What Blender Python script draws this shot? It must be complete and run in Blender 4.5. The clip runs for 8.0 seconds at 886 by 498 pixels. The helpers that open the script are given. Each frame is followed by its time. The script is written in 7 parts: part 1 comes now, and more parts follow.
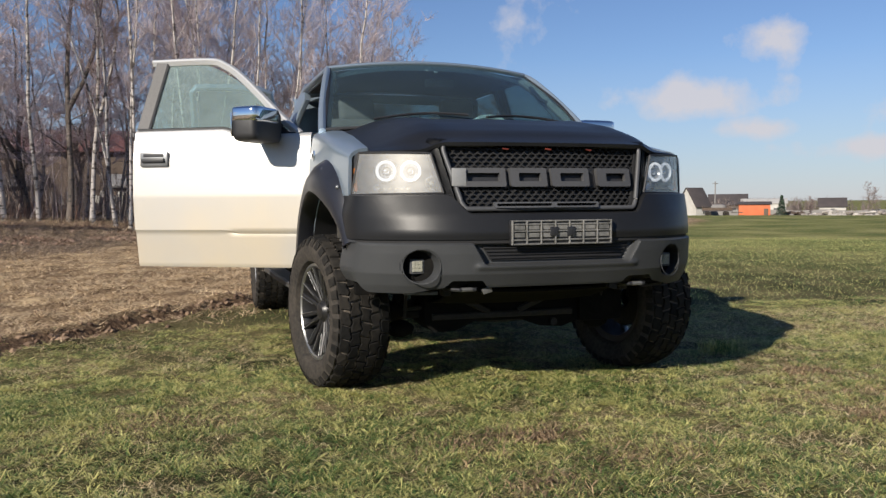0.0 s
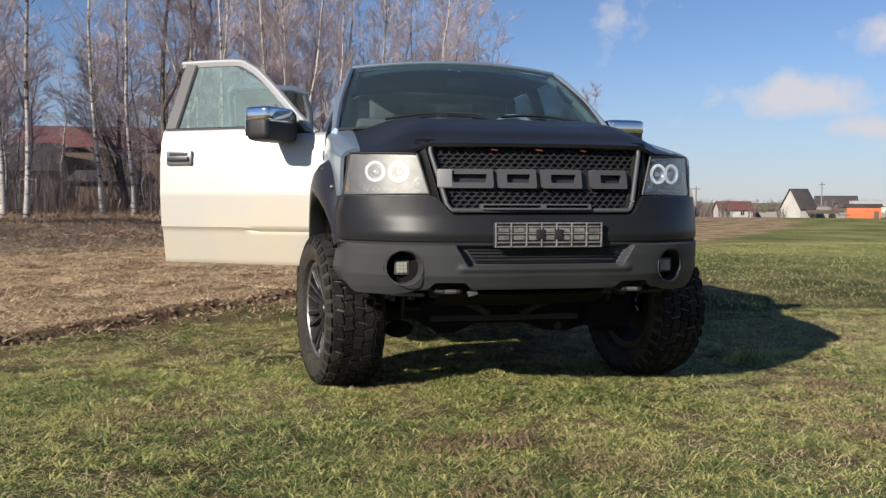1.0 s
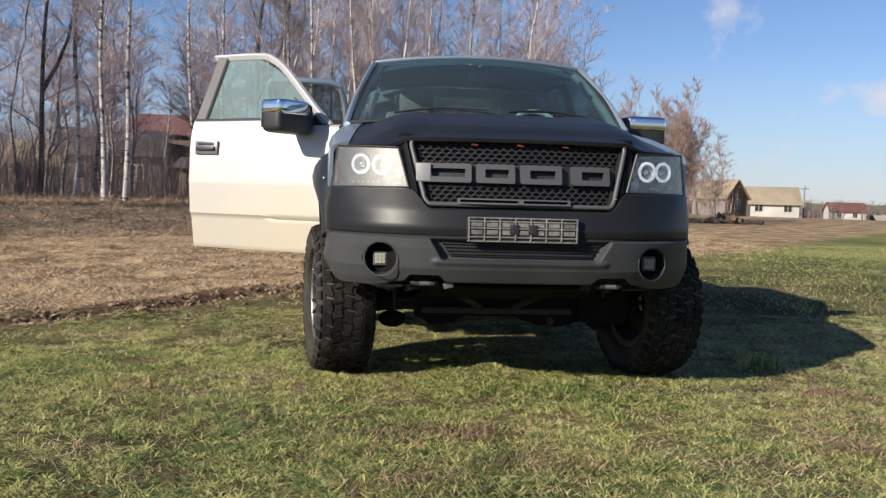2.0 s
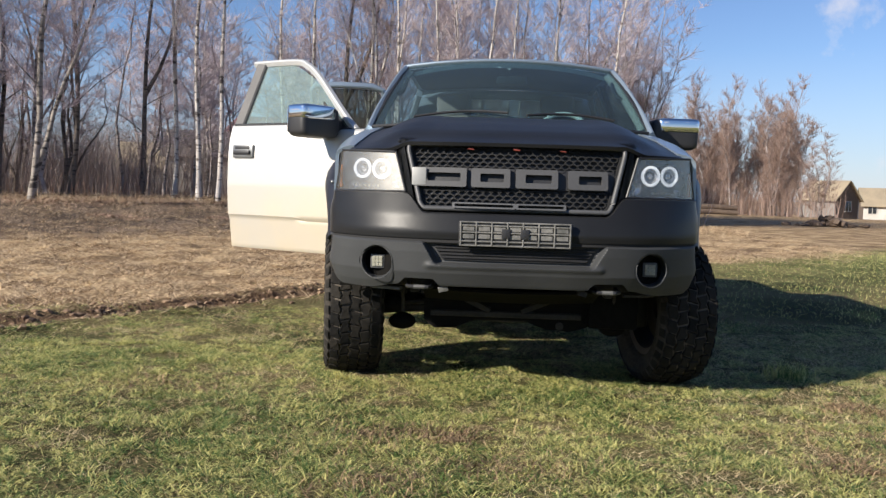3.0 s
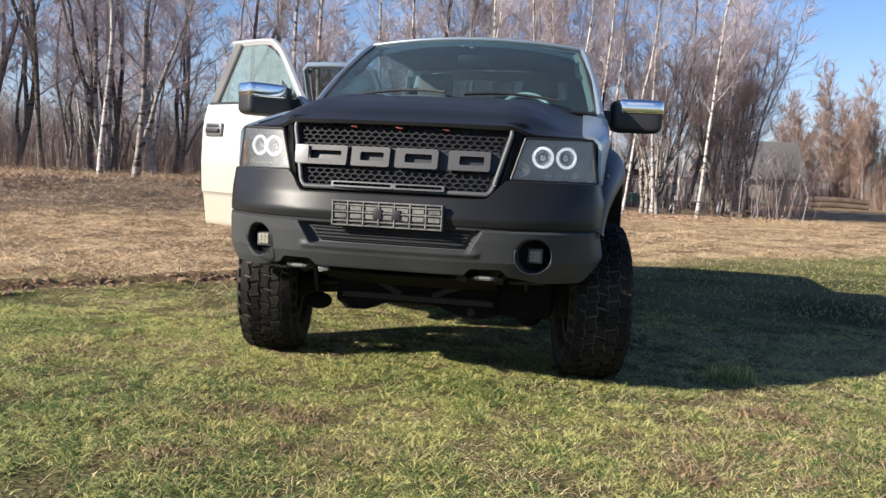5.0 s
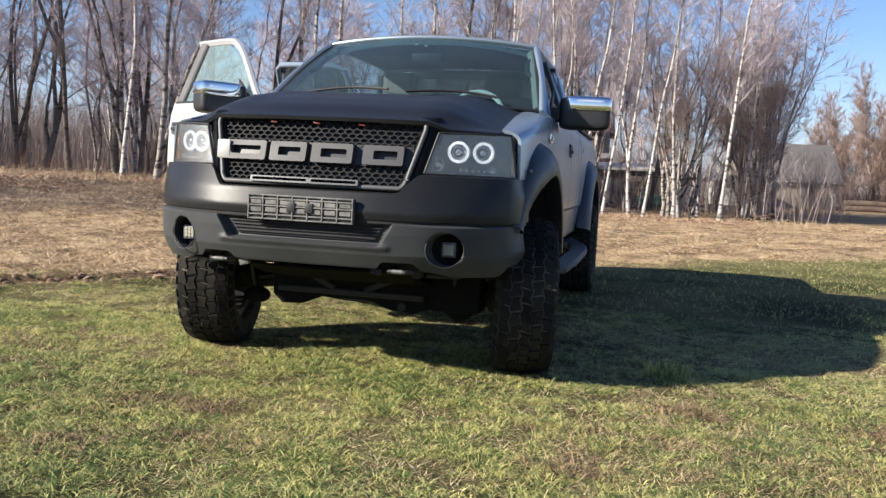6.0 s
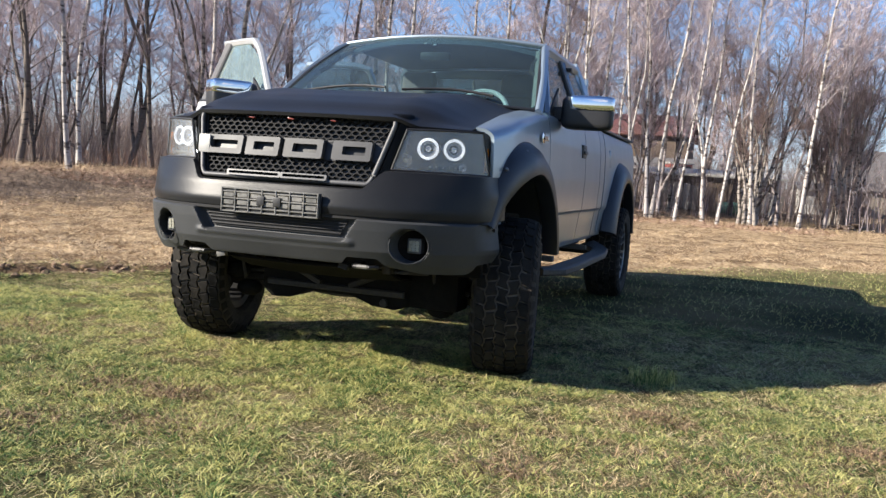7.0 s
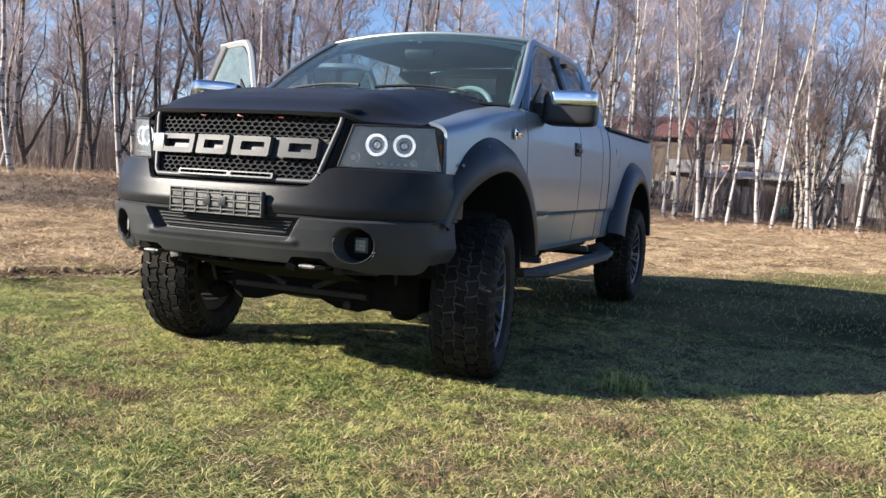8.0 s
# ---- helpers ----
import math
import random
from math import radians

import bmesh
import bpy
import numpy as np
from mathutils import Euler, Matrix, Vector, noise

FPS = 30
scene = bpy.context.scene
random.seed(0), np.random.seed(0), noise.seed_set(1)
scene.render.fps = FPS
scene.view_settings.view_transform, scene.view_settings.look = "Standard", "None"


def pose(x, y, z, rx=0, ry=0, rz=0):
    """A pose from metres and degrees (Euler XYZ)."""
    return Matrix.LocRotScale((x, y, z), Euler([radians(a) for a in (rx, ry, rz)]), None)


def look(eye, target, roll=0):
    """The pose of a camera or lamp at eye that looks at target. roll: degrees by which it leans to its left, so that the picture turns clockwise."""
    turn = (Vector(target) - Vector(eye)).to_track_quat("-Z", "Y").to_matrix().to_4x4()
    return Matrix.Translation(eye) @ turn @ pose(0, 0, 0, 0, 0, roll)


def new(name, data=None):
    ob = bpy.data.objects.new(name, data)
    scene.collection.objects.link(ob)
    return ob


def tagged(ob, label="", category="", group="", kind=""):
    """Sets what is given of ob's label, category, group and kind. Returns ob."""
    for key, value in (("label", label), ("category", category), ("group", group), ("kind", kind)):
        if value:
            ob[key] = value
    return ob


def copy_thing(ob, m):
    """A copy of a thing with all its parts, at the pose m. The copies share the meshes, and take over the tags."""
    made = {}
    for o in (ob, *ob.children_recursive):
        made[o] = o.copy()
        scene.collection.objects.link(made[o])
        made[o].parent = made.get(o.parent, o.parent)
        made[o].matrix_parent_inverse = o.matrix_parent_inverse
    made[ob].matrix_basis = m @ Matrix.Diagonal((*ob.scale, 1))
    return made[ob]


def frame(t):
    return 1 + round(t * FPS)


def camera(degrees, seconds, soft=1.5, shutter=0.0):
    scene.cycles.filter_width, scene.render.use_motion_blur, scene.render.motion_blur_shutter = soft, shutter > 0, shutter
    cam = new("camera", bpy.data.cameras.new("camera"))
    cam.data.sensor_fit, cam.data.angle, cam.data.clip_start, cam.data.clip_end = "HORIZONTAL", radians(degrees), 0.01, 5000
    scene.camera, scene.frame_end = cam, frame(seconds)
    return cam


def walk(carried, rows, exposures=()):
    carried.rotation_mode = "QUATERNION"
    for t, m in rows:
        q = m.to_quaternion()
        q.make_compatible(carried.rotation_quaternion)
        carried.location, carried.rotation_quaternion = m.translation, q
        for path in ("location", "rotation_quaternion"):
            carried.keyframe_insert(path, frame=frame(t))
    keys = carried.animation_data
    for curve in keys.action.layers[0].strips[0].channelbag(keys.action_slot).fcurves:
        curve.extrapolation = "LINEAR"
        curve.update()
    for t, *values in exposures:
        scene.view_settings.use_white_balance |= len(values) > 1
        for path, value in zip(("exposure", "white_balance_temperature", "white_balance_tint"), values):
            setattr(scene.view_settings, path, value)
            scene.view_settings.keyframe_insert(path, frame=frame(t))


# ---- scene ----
# The origin lies on the ground under the middle of the pickup's front; y runs back along the truck, x to its left side.
cam = camera(54.6, 8.0, soft=1.4)
METRES, EYE, TILT, LEAN, TURN = 4.592, 1.047, 0.0, 0.0, -17.0
ROWS = [
    (0.0, 0.0, 0.0, 0.0, -0.02, -3.11, 0.43),
    (0.5, 0.0593, 0.0041, 0.0001, 2.79, -3.25, -0.18),
    (1.0, 0.116, 0.0127, 0.0027, 6.35, -3.21, -0.18),
    (2.5, 0.3048, 0.0277, 0.0079, 16.03, -3.97, -1.97),
    (3.0, 0.3554, 0.0447, 0.0122, 19.63, -3.93, -1.69),
    (3.5, 0.4197, 0.0627, 0.0128, 24.83, -3.84, -1.5),
    (4.0, 0.4746, 0.0945, 0.011, 26.51, -4.55, -1.64),
    (4.5, 0.5265, 0.1363, 0.0156, 27.09, -5.14, -2.38),
    (6.0, 0.7009, 0.2267, 0.0108, 30.55, -5.02, -2.83),
    (6.5, 0.7479, 0.2577, 0.0109, 32.25, -5.48, -3.0),
    (7.0, 0.8041, 0.2948, 0.0102, 36.29, -5.09, -3.67),
    (7.5, 0.8417, 0.3347, 0.01, 38.54, -4.92, -3.96),
    (8.0, 0.8767, 0.392, 0.0066, 40.45, -4.89, -3.15),
]
walk(cam, [(t, pose(-1.785, -4.031, EYE, TILT, LEAN, TURN) @ pose(METRES * x, METRES * y, METRES * z, 90 + pitch, roll, yaw)) for t, x, y, z, yaw, pitch, roll in ROWS],
     exposures=[(0.0, 0.47), (1.0, 0.55), (2.5, 0.79), (4.5, 1.09), (6.5, 1.26), (8.0, 1.35)])

# ---- light: low spring sun from the truck's front right, blue sky with a few clouds ----
SUN_FROM = Vector((-0.80, -0.60, math.tan(radians(26.0)))).normalized()
sun = new("sun", bpy.data.lights.new("sun", "SUN"))
sun.data.energy, sun.data.angle, sun.data.color = 4.8, radians(0.6), (1.0, 0.92, 0.80)
sun.matrix_world = look(SUN_FROM * 80, (0, 0, 0))

world = bpy.data.worlds.new("sky")
scene.world = world
world.use_nodes = True
wn, wl = world.node_tree.nodes, world.node_tree.links
wn.clear()
sky = wn.new("ShaderNodeTexSky")
sky.sky_type, sky.sun_disc = "NISHITA", False
sky.sun_elevation, sky.sun_rotation = radians(26.0), math.atan2(-0.80, -0.60)
sky.air_density, sky.dust_density, sky.ozone_density = 1.0, 0.0, 2.0
coord = wn.new("ShaderNodeTexCoord")
height = wn.new("ShaderNodeSeparateXYZ")
wl.new(coord.outputs["Generated"], height.inputs[0])


def sky_math(op, a, b=0.0):
    q = wn.new("ShaderNodeMath")
    q.operation = op
    for k, v in ((0, a), (1, b)):
        if isinstance(v, (int, float)):
            q.inputs[k].default_value = v
        else:
            wl.new(v, q.inputs[k])
    return q.outputs[0]


puff = wn.new("ShaderNodeTexNoise")
puff.inputs["Scale"].default_value, puff.inputs["Detail"].default_value, puff.inputs["Roughness"].default_value = 15.0, 7.0, 0.58
wl.new(coord.outputs["Generated"], puff.inputs["Vector"])
veil = wn.new("ShaderNodeTexNoise")
veil.inputs["Scale"].default_value, veil.inputs["Detail"].default_value, veil.inputs["Roughness"].default_value = 3.2, 6.0, 0.55
wl.new(coord.outputs["Generated"], veil.inputs["Vector"])
# clouds: bearing from the y axis and elevation in degrees, half width and half height
ragged = sky_math("MULTIPLY", sky_math("SUBTRACT", puff.outputs[0], 0.5), 2.6)
cover = sky_math("MULTIPLY", sky_math("SUBTRACT", veil.outputs[0], 0.72), 3.0)
for bearing, up, wide, tall in ((33.0, 6.5, 5.6, 1.7), (37.6, 9.6, 2.6, 1.5), (37.0, 4.4, 3.4, 0.9), (46.5, 5.6, 5.6, 1.7), (45.0, 3.2, 7.5, 0.9), (58.0, 8.0, 9.0, 2.4), (72.0, 6.0, 8.0, 2.0), (-95.0, 9.0, 12.0, 3.0), (-140.0, 12.0, 14.0, 4.0), (110.0, 10.0, 12.0, 3.0), (170.0, 14.0, 16.0, 4.0)):
    b = radians(bearing)
    across = sky_math("SUBTRACT", sky_math("MULTIPLY", height.outputs[0], math.cos(b)), sky_math("MULTIPLY", height.outputs[1], math.sin(b)))
    ahead = sky_math("ADD", sky_math("MULTIPLY", height.outputs[0], math.sin(b)), sky_math("MULTIPLY", height.outputs[1], math.cos(b)))
    u = sky_math("DIVIDE", across, math.sin(radians(wide)))
    v = sky_math("DIVIDE", sky_math("SUBTRACT", height.outputs[2], math.sin(radians(up))), math.sin(radians(tall)))
    far_off = sky_math("SQRT", sky_math("ADD", sky_math("MULTIPLY", u, u), sky_math("MULTIPLY", v, v)))
    body = sky_math("SUBTRACT", sky_math("SUBTRACT", 0.85, far_off), sky_math("MULTIPLY", sky_math("LESS_THAN", ahead, 0.0), 9.0))
    cover = sky_math("MAXIMUM", cover, body)
dense = wn.new("ShaderNodeMapRange")
dense.inputs["From Min"].default_value, dense.inputs["From Max"].default_value = 0.0, 0.65
dense.inputs["To Max"].default_value = 0.85
wl.new(sky_math("ADD", cover, ragged), dense.inputs[0])
cloud = wn.new("ShaderNodeMixRGB")
cloud.inputs[2].default_value = (8.0, 7.7, 8.1, 1)
wl.new(dense.outputs[0], cloud.inputs[0])
tint = wn.new("ShaderNodeMixRGB")
tint.blend_type, tint.inputs[0].default_value, tint.inputs[2].default_value = "MULTIPLY", 1.0, (0.80, 0.90, 1.16, 1)
wl.new(sky.outputs[0], tint.inputs[1])
low_air, haze = wn.new("ShaderNodeMapRange"), wn.new("ShaderNodeMixRGB")
low_air.inputs["From Min"].default_value, low_air.inputs["From Max"].default_value = 0.0, 0.16
low_air.inputs["To Min"].default_value, low_air.inputs["To Max"].default_value = 0.58, 0.0
wl.new(height.outputs[2], low_air.inputs[0])
wl.new(low_air.outputs[0], haze.inputs[0])
wl.new(tint.outputs[0], haze.inputs[1])
haze.inputs[2].default_value = (4.7, 5.4, 7.3, 1)
wl.new(haze.outputs[0], cloud.inputs[1])
back = wn.new("ShaderNodeBackground")
back.inputs[1].default_value = 0.0595
wl.new(cloud.outputs[0], back.inputs[0])
wl.new(back.outputs[0], wn.new("ShaderNodeOutputWorld").inputs[0])


# ---- materials ----
def contrast(m, width):
    """Narrows the ramp of a surface, so that its patches stand out."""
    e = m.node_tree.nodes["Color Ramp"].color_ramp.elements
    e[0].position, e[1].position = 0.5 - width, 0.5 + width
    return m


def material(name, a, b=None, rough=0.6, metal=0.0, grain=40.0, patch=2.0, bump=0.0, bump_scale=120.0, spread=0.0, rough_var=0.1, coat=0.0, clear=0.0, stretch=(1, 1, 1), thin=0.0):
    """A surface that varies between the colours a and b at two scales, with fine relief. spread: how much pieces differ from one another."""
    m = bpy.data.materials.new(name)
    m.use_nodes = True
    n, l = m.node_tree.nodes, m.node_tree.links
    s = n["Principled BSDF"]
    b = b or tuple(0.8 * v for v in a)
    tc = n.new("ShaderNodeTexCoord")
    mp = n.new("ShaderNodeMapping")
    mp.inputs["Scale"].default_value = stretch
    l.new(tc.outputs["Object"], mp.inputs[0])
    big, small = n.new("ShaderNodeTexNoise"), n.new("ShaderNodeTexNoise")
    big.inputs["Scale"].default_value, big.inputs["Detail"].default_value = patch, 5.0
    small.inputs["Scale"].default_value, small.inputs["Detail"].default_value = grain, 4.0
    for t in (big, small):
        l.new(mp.outputs[0], t.inputs["Vector"])
    half = n.new("ShaderNodeMath")
    half.operation = "MULTIPLY_ADD"
    half.inputs[1].default_value = 0.5
    l.new(small.outputs[0], half.inputs[0])
    scaled = n.new("ShaderNodeMath")
    scaled.operation = "MULTIPLY"
    scaled.inputs[1].default_value = 0.5
    l.new(big.outputs[0], scaled.inputs[0])
    l.new(scaled.outputs[0], half.inputs[2])
    r = n.new("ShaderNodeValToRGB")
    r.color_ramp.elements[0].position, r.color_ramp.elements[1].position = 0.36, 0.64
    r.color_ramp.elements[0].color, r.color_ramp.elements[1].color = (*a, 1), (*b, 1)
    if spread:
        isl = n.new("ShaderNodeNewGeometry")
        add = n.new("ShaderNodeMath")
        add.operation = "MULTIPLY_ADD"
        add.inputs[1].default_value, add.inputs[2].default_value = spread, -spread / 2
        l.new(isl.outputs["Random Per Island"], add.inputs[0])
        tot = n.new("ShaderNodeMath")
        l.new(add.outputs[0], tot.inputs[0])
        l.new(half.outputs[0], tot.inputs[1])
        l.new(tot.outputs[0], r.inputs[0])
    else:
        l.new(half.outputs[0], r.inputs[0])
    l.new(r.outputs[0], s.inputs["Base Color"])
    rv = n.new("ShaderNodeMapRange")
    rv.inputs["To Min"].default_value, rv.inputs["To Max"].default_value = max(0.02, rough - rough_var), min(1.0, rough + rough_var)
    l.new(big.outputs[0], rv.inputs[0])
    l.new(rv.outputs[0], s.inputs["Roughness"])
    s.inputs["Metallic"].default_value = metal
    s.inputs["Coat Weight"].default_value = coat
    s.inputs["Coat Roughness"].default_value = 0.12
    s.inputs["Transmission Weight"].default_value = clear
    if bump:
        bn, bt = n.new("ShaderNodeBump"), n.new("ShaderNodeTexNoise")
        bt.inputs["Scale"].default_value, bt.inputs["Detail"].default_value = bump_scale, 3.0
        l.new(mp.outputs[0], bt.inputs["Vector"])
        l.new(bt.outputs[0], bn.inputs["Height"])
        bn.inputs["Strength"].default_value, bn.inputs["Distance"].default_value = bump, 0.01
        l.new(bn.outputs[0], s.inputs["Normal"])
    if thin:
        tl, mx = n.new("ShaderNodeBsdfTranslucent"), n.new("ShaderNodeMixShader")
        l.new(r.outputs[0], tl.inputs[0])
        mx.inputs[0].default_value = thin
        l.new(s.outputs[0], mx.inputs[1])
        l.new(tl.outputs[0], mx.inputs[2])
        l.new(mx.outputs[0], n["Material Output"].inputs[0])
    return m


def glass(name, tint, rough=0.0, haze=0.0, bloom=False):
    """Thin glass: clear at right angles, mirror-like at a grazing view, with a film for dust and painted reflections.
    """
    m = bpy.data.materials.new(name)
    m.use_nodes = True
    n, l = m.node_tree.nodes, m.node_tree.links
    n.clear()
    out, mix, fres = n.new("ShaderNodeOutputMaterial"), n.new("ShaderNodeMixShader"), n.new("ShaderNodeMath")
    face, power = n.new("ShaderNodeLayerWeight"), n.new("ShaderNodeMath")
    face.inputs["Blend"].default_value = 0.5
    power.operation, power.inputs[1].default_value = "POWER", 4.0
    l.new(face.outputs["Facing"], power.inputs[0])
    fres.operation, fres.inputs[1].default_value, fres.inputs[2].default_value = "MULTIPLY_ADD", 0.50, 0.022
    l.new(power.outputs[0], fres.inputs[0])
    tr, gl = n.new("ShaderNodeBsdfTransparent"), n.new("ShaderNodeBsdfGlossy")
    tr.inputs[0].default_value = (*tint, 1)
    gl.inputs["Roughness"].default_value = rough
    last = tr
    if haze:
        df, dust_sheen_noise, dust_sheen, mm = n.new("ShaderNodeBsdfGlossy" if bloom else "ShaderNodeBsdfDiffuse"), n.new("ShaderNodeTexNoise"), n.new("ShaderNodeMixShader"), n.new("ShaderNodeMapRange")
        df.inputs[0].default_value = (0.62, 0.6, 0.56, 1)
        if bloom:
            df.inputs["Roughness"].default_value = 0.46
        dust_sheen_noise.inputs["Scale"].default_value, dust_sheen_noise.inputs["Detail"].default_value = 7.0, 6.0
        mm.inputs["To Min"].default_value, mm.inputs["To Max"].default_value = haze * 0.6, haze * 1.4
        l.new(dust_sheen_noise.outputs[0], mm.inputs[0])
        l.new(mm.outputs[0], dust_sheen.inputs[0])
        l.new(tr.outputs[0], dust_sheen.inputs[1])
        l.new(df.outputs[0], dust_sheen.inputs[2])
        last = dust_sheen
    l.new(fres.outputs[0], mix.inputs[0])
    l.new(last.outputs[0], mix.inputs[1])
    l.new(gl.outputs[0], mix.inputs[2])
    l.new(mix.outputs[0], out.inputs[0])
    return m


CHARCOAL = material("matt_charcoal_paint", (0.0105, 0.0108, 0.0120), (0.0165, 0.017, 0.0185), 0.38, 0.0, 220, 3, 0.05, 500, rough_var=0.05)
# Darker, bluer than the open doors' silver: the flank's shade is in it.
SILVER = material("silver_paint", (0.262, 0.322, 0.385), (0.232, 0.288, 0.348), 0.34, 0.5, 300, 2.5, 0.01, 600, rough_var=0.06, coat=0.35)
VALANCE = material("grey_bumper_plastic", (0.034, 0.0355, 0.038), (0.049, 0.051, 0.053), 0.52, 0.0, 260, 4, 0.10, 700, rough_var=0.06)
for m_ in (CHARCOAL, VALANCE):
    m_.node_tree.nodes["Principled BSDF"].inputs["Specular IOR Level"].default_value = 0.26


def dust_and_bounce(m, low, high, amount, colour):
    """Road dust and painted ground-bounced light on a paint, thickest low down, in ragged streaks."""
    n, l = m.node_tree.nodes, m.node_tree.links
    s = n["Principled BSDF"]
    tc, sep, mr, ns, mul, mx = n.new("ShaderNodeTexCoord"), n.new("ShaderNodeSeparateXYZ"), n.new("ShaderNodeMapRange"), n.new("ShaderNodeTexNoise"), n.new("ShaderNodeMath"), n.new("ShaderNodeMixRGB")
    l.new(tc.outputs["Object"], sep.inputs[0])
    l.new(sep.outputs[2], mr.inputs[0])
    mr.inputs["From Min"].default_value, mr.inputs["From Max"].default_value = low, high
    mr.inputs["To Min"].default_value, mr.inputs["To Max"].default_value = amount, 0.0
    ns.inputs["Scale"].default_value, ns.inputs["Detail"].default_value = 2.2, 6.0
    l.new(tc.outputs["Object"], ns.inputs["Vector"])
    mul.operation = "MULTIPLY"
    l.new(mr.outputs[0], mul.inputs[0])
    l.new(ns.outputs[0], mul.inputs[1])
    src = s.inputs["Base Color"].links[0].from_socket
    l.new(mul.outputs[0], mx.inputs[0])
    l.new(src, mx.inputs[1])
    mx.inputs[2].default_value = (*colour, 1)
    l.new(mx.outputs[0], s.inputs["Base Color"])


# Same silver painted paler and warmer for the sunlit doors, plus their dust.
SUNLIT_DUSTY = material("sunlit_dusty_silver_paint", (0.475, 0.478, 0.48), (0.43, 0.432, 0.435), 0.42, 0.35, 300, 2.5, 0.01, 600, rough_var=0.06, coat=0.15)
# Tan low down: dust, with the ground's warm bounce painted in.
dust_and_bounce(SILVER, 0.62, 1.00, 0.22, (0.42, 0.40, 0.34))
dust_and_bounce(SUNLIT_DUSTY, 0.60, 1.60, 1.7, (0.58, 0.50, 0.38))
BLACK = material("black_plastic", (0.013, 0.013, 0.015), (0.022, 0.022, 0.024), 0.48, 0.0, 120, 5, 0.06, 400)
FLARE = material("flare_plastic", (0.010, 0.011, 0.016), (0.016, 0.017, 0.023), 0.42, 0.0, 160, 4, 0.06, 600)
CHASSIS = material("dirty_chassis_steel", (0.012, 0.011, 0.011), (0.034, 0.029, 0.025), 0.78, 0.1, 60, 5, 0.3, 90)
CHROME = material("chrome", (0.80, 0.81, 0.82), (0.76, 0.77, 0.79), 0.07, 1.0, 60, 4, rough_var=0.03)
SATIN = material("satin_grey_trim", (0.17, 0.175, 0.18), (0.22, 0.225, 0.23), 0.42, 0.7, 200, 6, 0.04, 500)
LETTER = material("silver_grille_blocks", (0.062, 0.062, 0.065), (0.048, 0.048, 0.050), 0.58, 0.0, 200, 6, 0.03, 500)
GLINT_BLOCK = material("sun_glint_silver", (0.30, 0.30, 0.295), (0.24, 0.24, 0.235), 0.5, 0.3, 200, 6, 0.03, 500)
RUBBER = material("tyre_rubber", (0.018, 0.017, 0.016), (0.060, 0.051, 0.042), 0.82, 0.0, 50, 6, 0.25, 160)
GROOVE = material("dried_mud", (0.030, 0.025, 0.020), (0.17, 0.142, 0.112), 0.95, 0.0, 16, 7, 0.3, 90)
MUDDY = material("muddy_tread_rubber", (0.006, 0.006, 0.006), (0.024, 0.021, 0.0175), 0.85, 0.0, 26, 7, 0.3, 120, spread=0.25)
for m_ in (MUDDY, RUBBER):
    m_.node_tree.nodes["Principled BSDF"].inputs["Specular IOR Level"].default_value = 0.2
RIM_DARK = material("black_machined_wheel", (0.020, 0.020, 0.021), (0.032, 0.031, 0.030), 0.38, 0.4, 90, 8)
RIM_CUT = material("machined_aluminium", (0.36, 0.36, 0.35), (0.26, 0.255, 0.245), 0.38, 0.9, 90, 8)
SEAT = material("grey_seat_cloth", (0.10, 0.10, 0.105), (0.15, 0.145, 0.14), 0.9, 0.0, 120, 5, 0.3, 300)
DASH = material("dark_dashboard", (0.022, 0.022, 0.024), (0.034, 0.034, 0.036), 0.65, 0.0, 100, 4, 0.1, 400)
PALE_TRIM = material("pale_cabin_trim", (0.40, 0.39, 0.36), (0.33, 0.32, 0.30), 0.7, 0.0, 60, 4, 0.1, 300)
WHITE_WRAP = material("pale_wheel_cover", (0.80, 0.82, 0.80), (0.70, 0.72, 0.70), 0.6, 0.0, 60, 8)
HOUSING = material("dark_lamp_housing", (0.030, 0.031, 0.034), (0.045, 0.046, 0.05), 0.28, 0.5, 60, 8)
BOWL = material("smoky_reflector", (0.52, 0.53, 0.56), (0.34, 0.35, 0.38), 0.30, 0.7, 60, 8)
REFLECTOR = material("lamp_reflector", (0.85, 0.86, 0.88), (0.72, 0.73, 0.76), 0.16, 0.9, 60, 8)
HALO = material("white_halo_ring", (0.86, 0.88, 0.90), (0.80, 0.82, 0.84), 0.25, 0.0, 60, 8)
LIT_HALO = material("lit_halo_ring", (0.50, 0.51, 0.53), (0.44, 0.45, 0.47), 0.25, 0.0, 60, 8)
LIT_HALO.node_tree.nodes["Principled BSDF"].inputs["Emission Color"].default_value = (0.93, 0.96, 1.0, 1)
LIT_HALO.node_tree.nodes["Principled BSDF"].inputs["Emission Strength"].default_value = 0.5
TRIM = material("dark_satin_trim", (0.072, 0.073, 0.076), (0.095, 0.096, 0.099), 0.50, 0.25, 200, 6, 0.04, 500)
TRIM.node_tree.nodes["Principled BSDF"].inputs["Specular IOR Level"].default_value = 0.45
NET = material("matt_black_mesh", (0.016, 0.016, 0.017), (0.026, 0.026, 0.027), 0.75, 0.0, 200, 6, 0.04, 500)
NET.node_tree.nodes["Principled BSDF"].inputs["Specular IOR Level"].default_value = 0.25
PILLAR = material("grey_pillar_film", (0.070, 0.068, 0.067), (0.105, 0.10, 0.098), 0.55, 0.0, 80, 4, 0.05, 300)
STEP = material("worn_step_plastic", (0.030, 0.030, 0.032), (0.070, 0.068, 0.066), 0.55, 0.0, 40, 5, 0.15, 150)
AMBER = material("amber_lens", (0.62, 0.20, 0.03), (0.50, 0.15, 0.02), 0.2, 0.0, 60, 8)
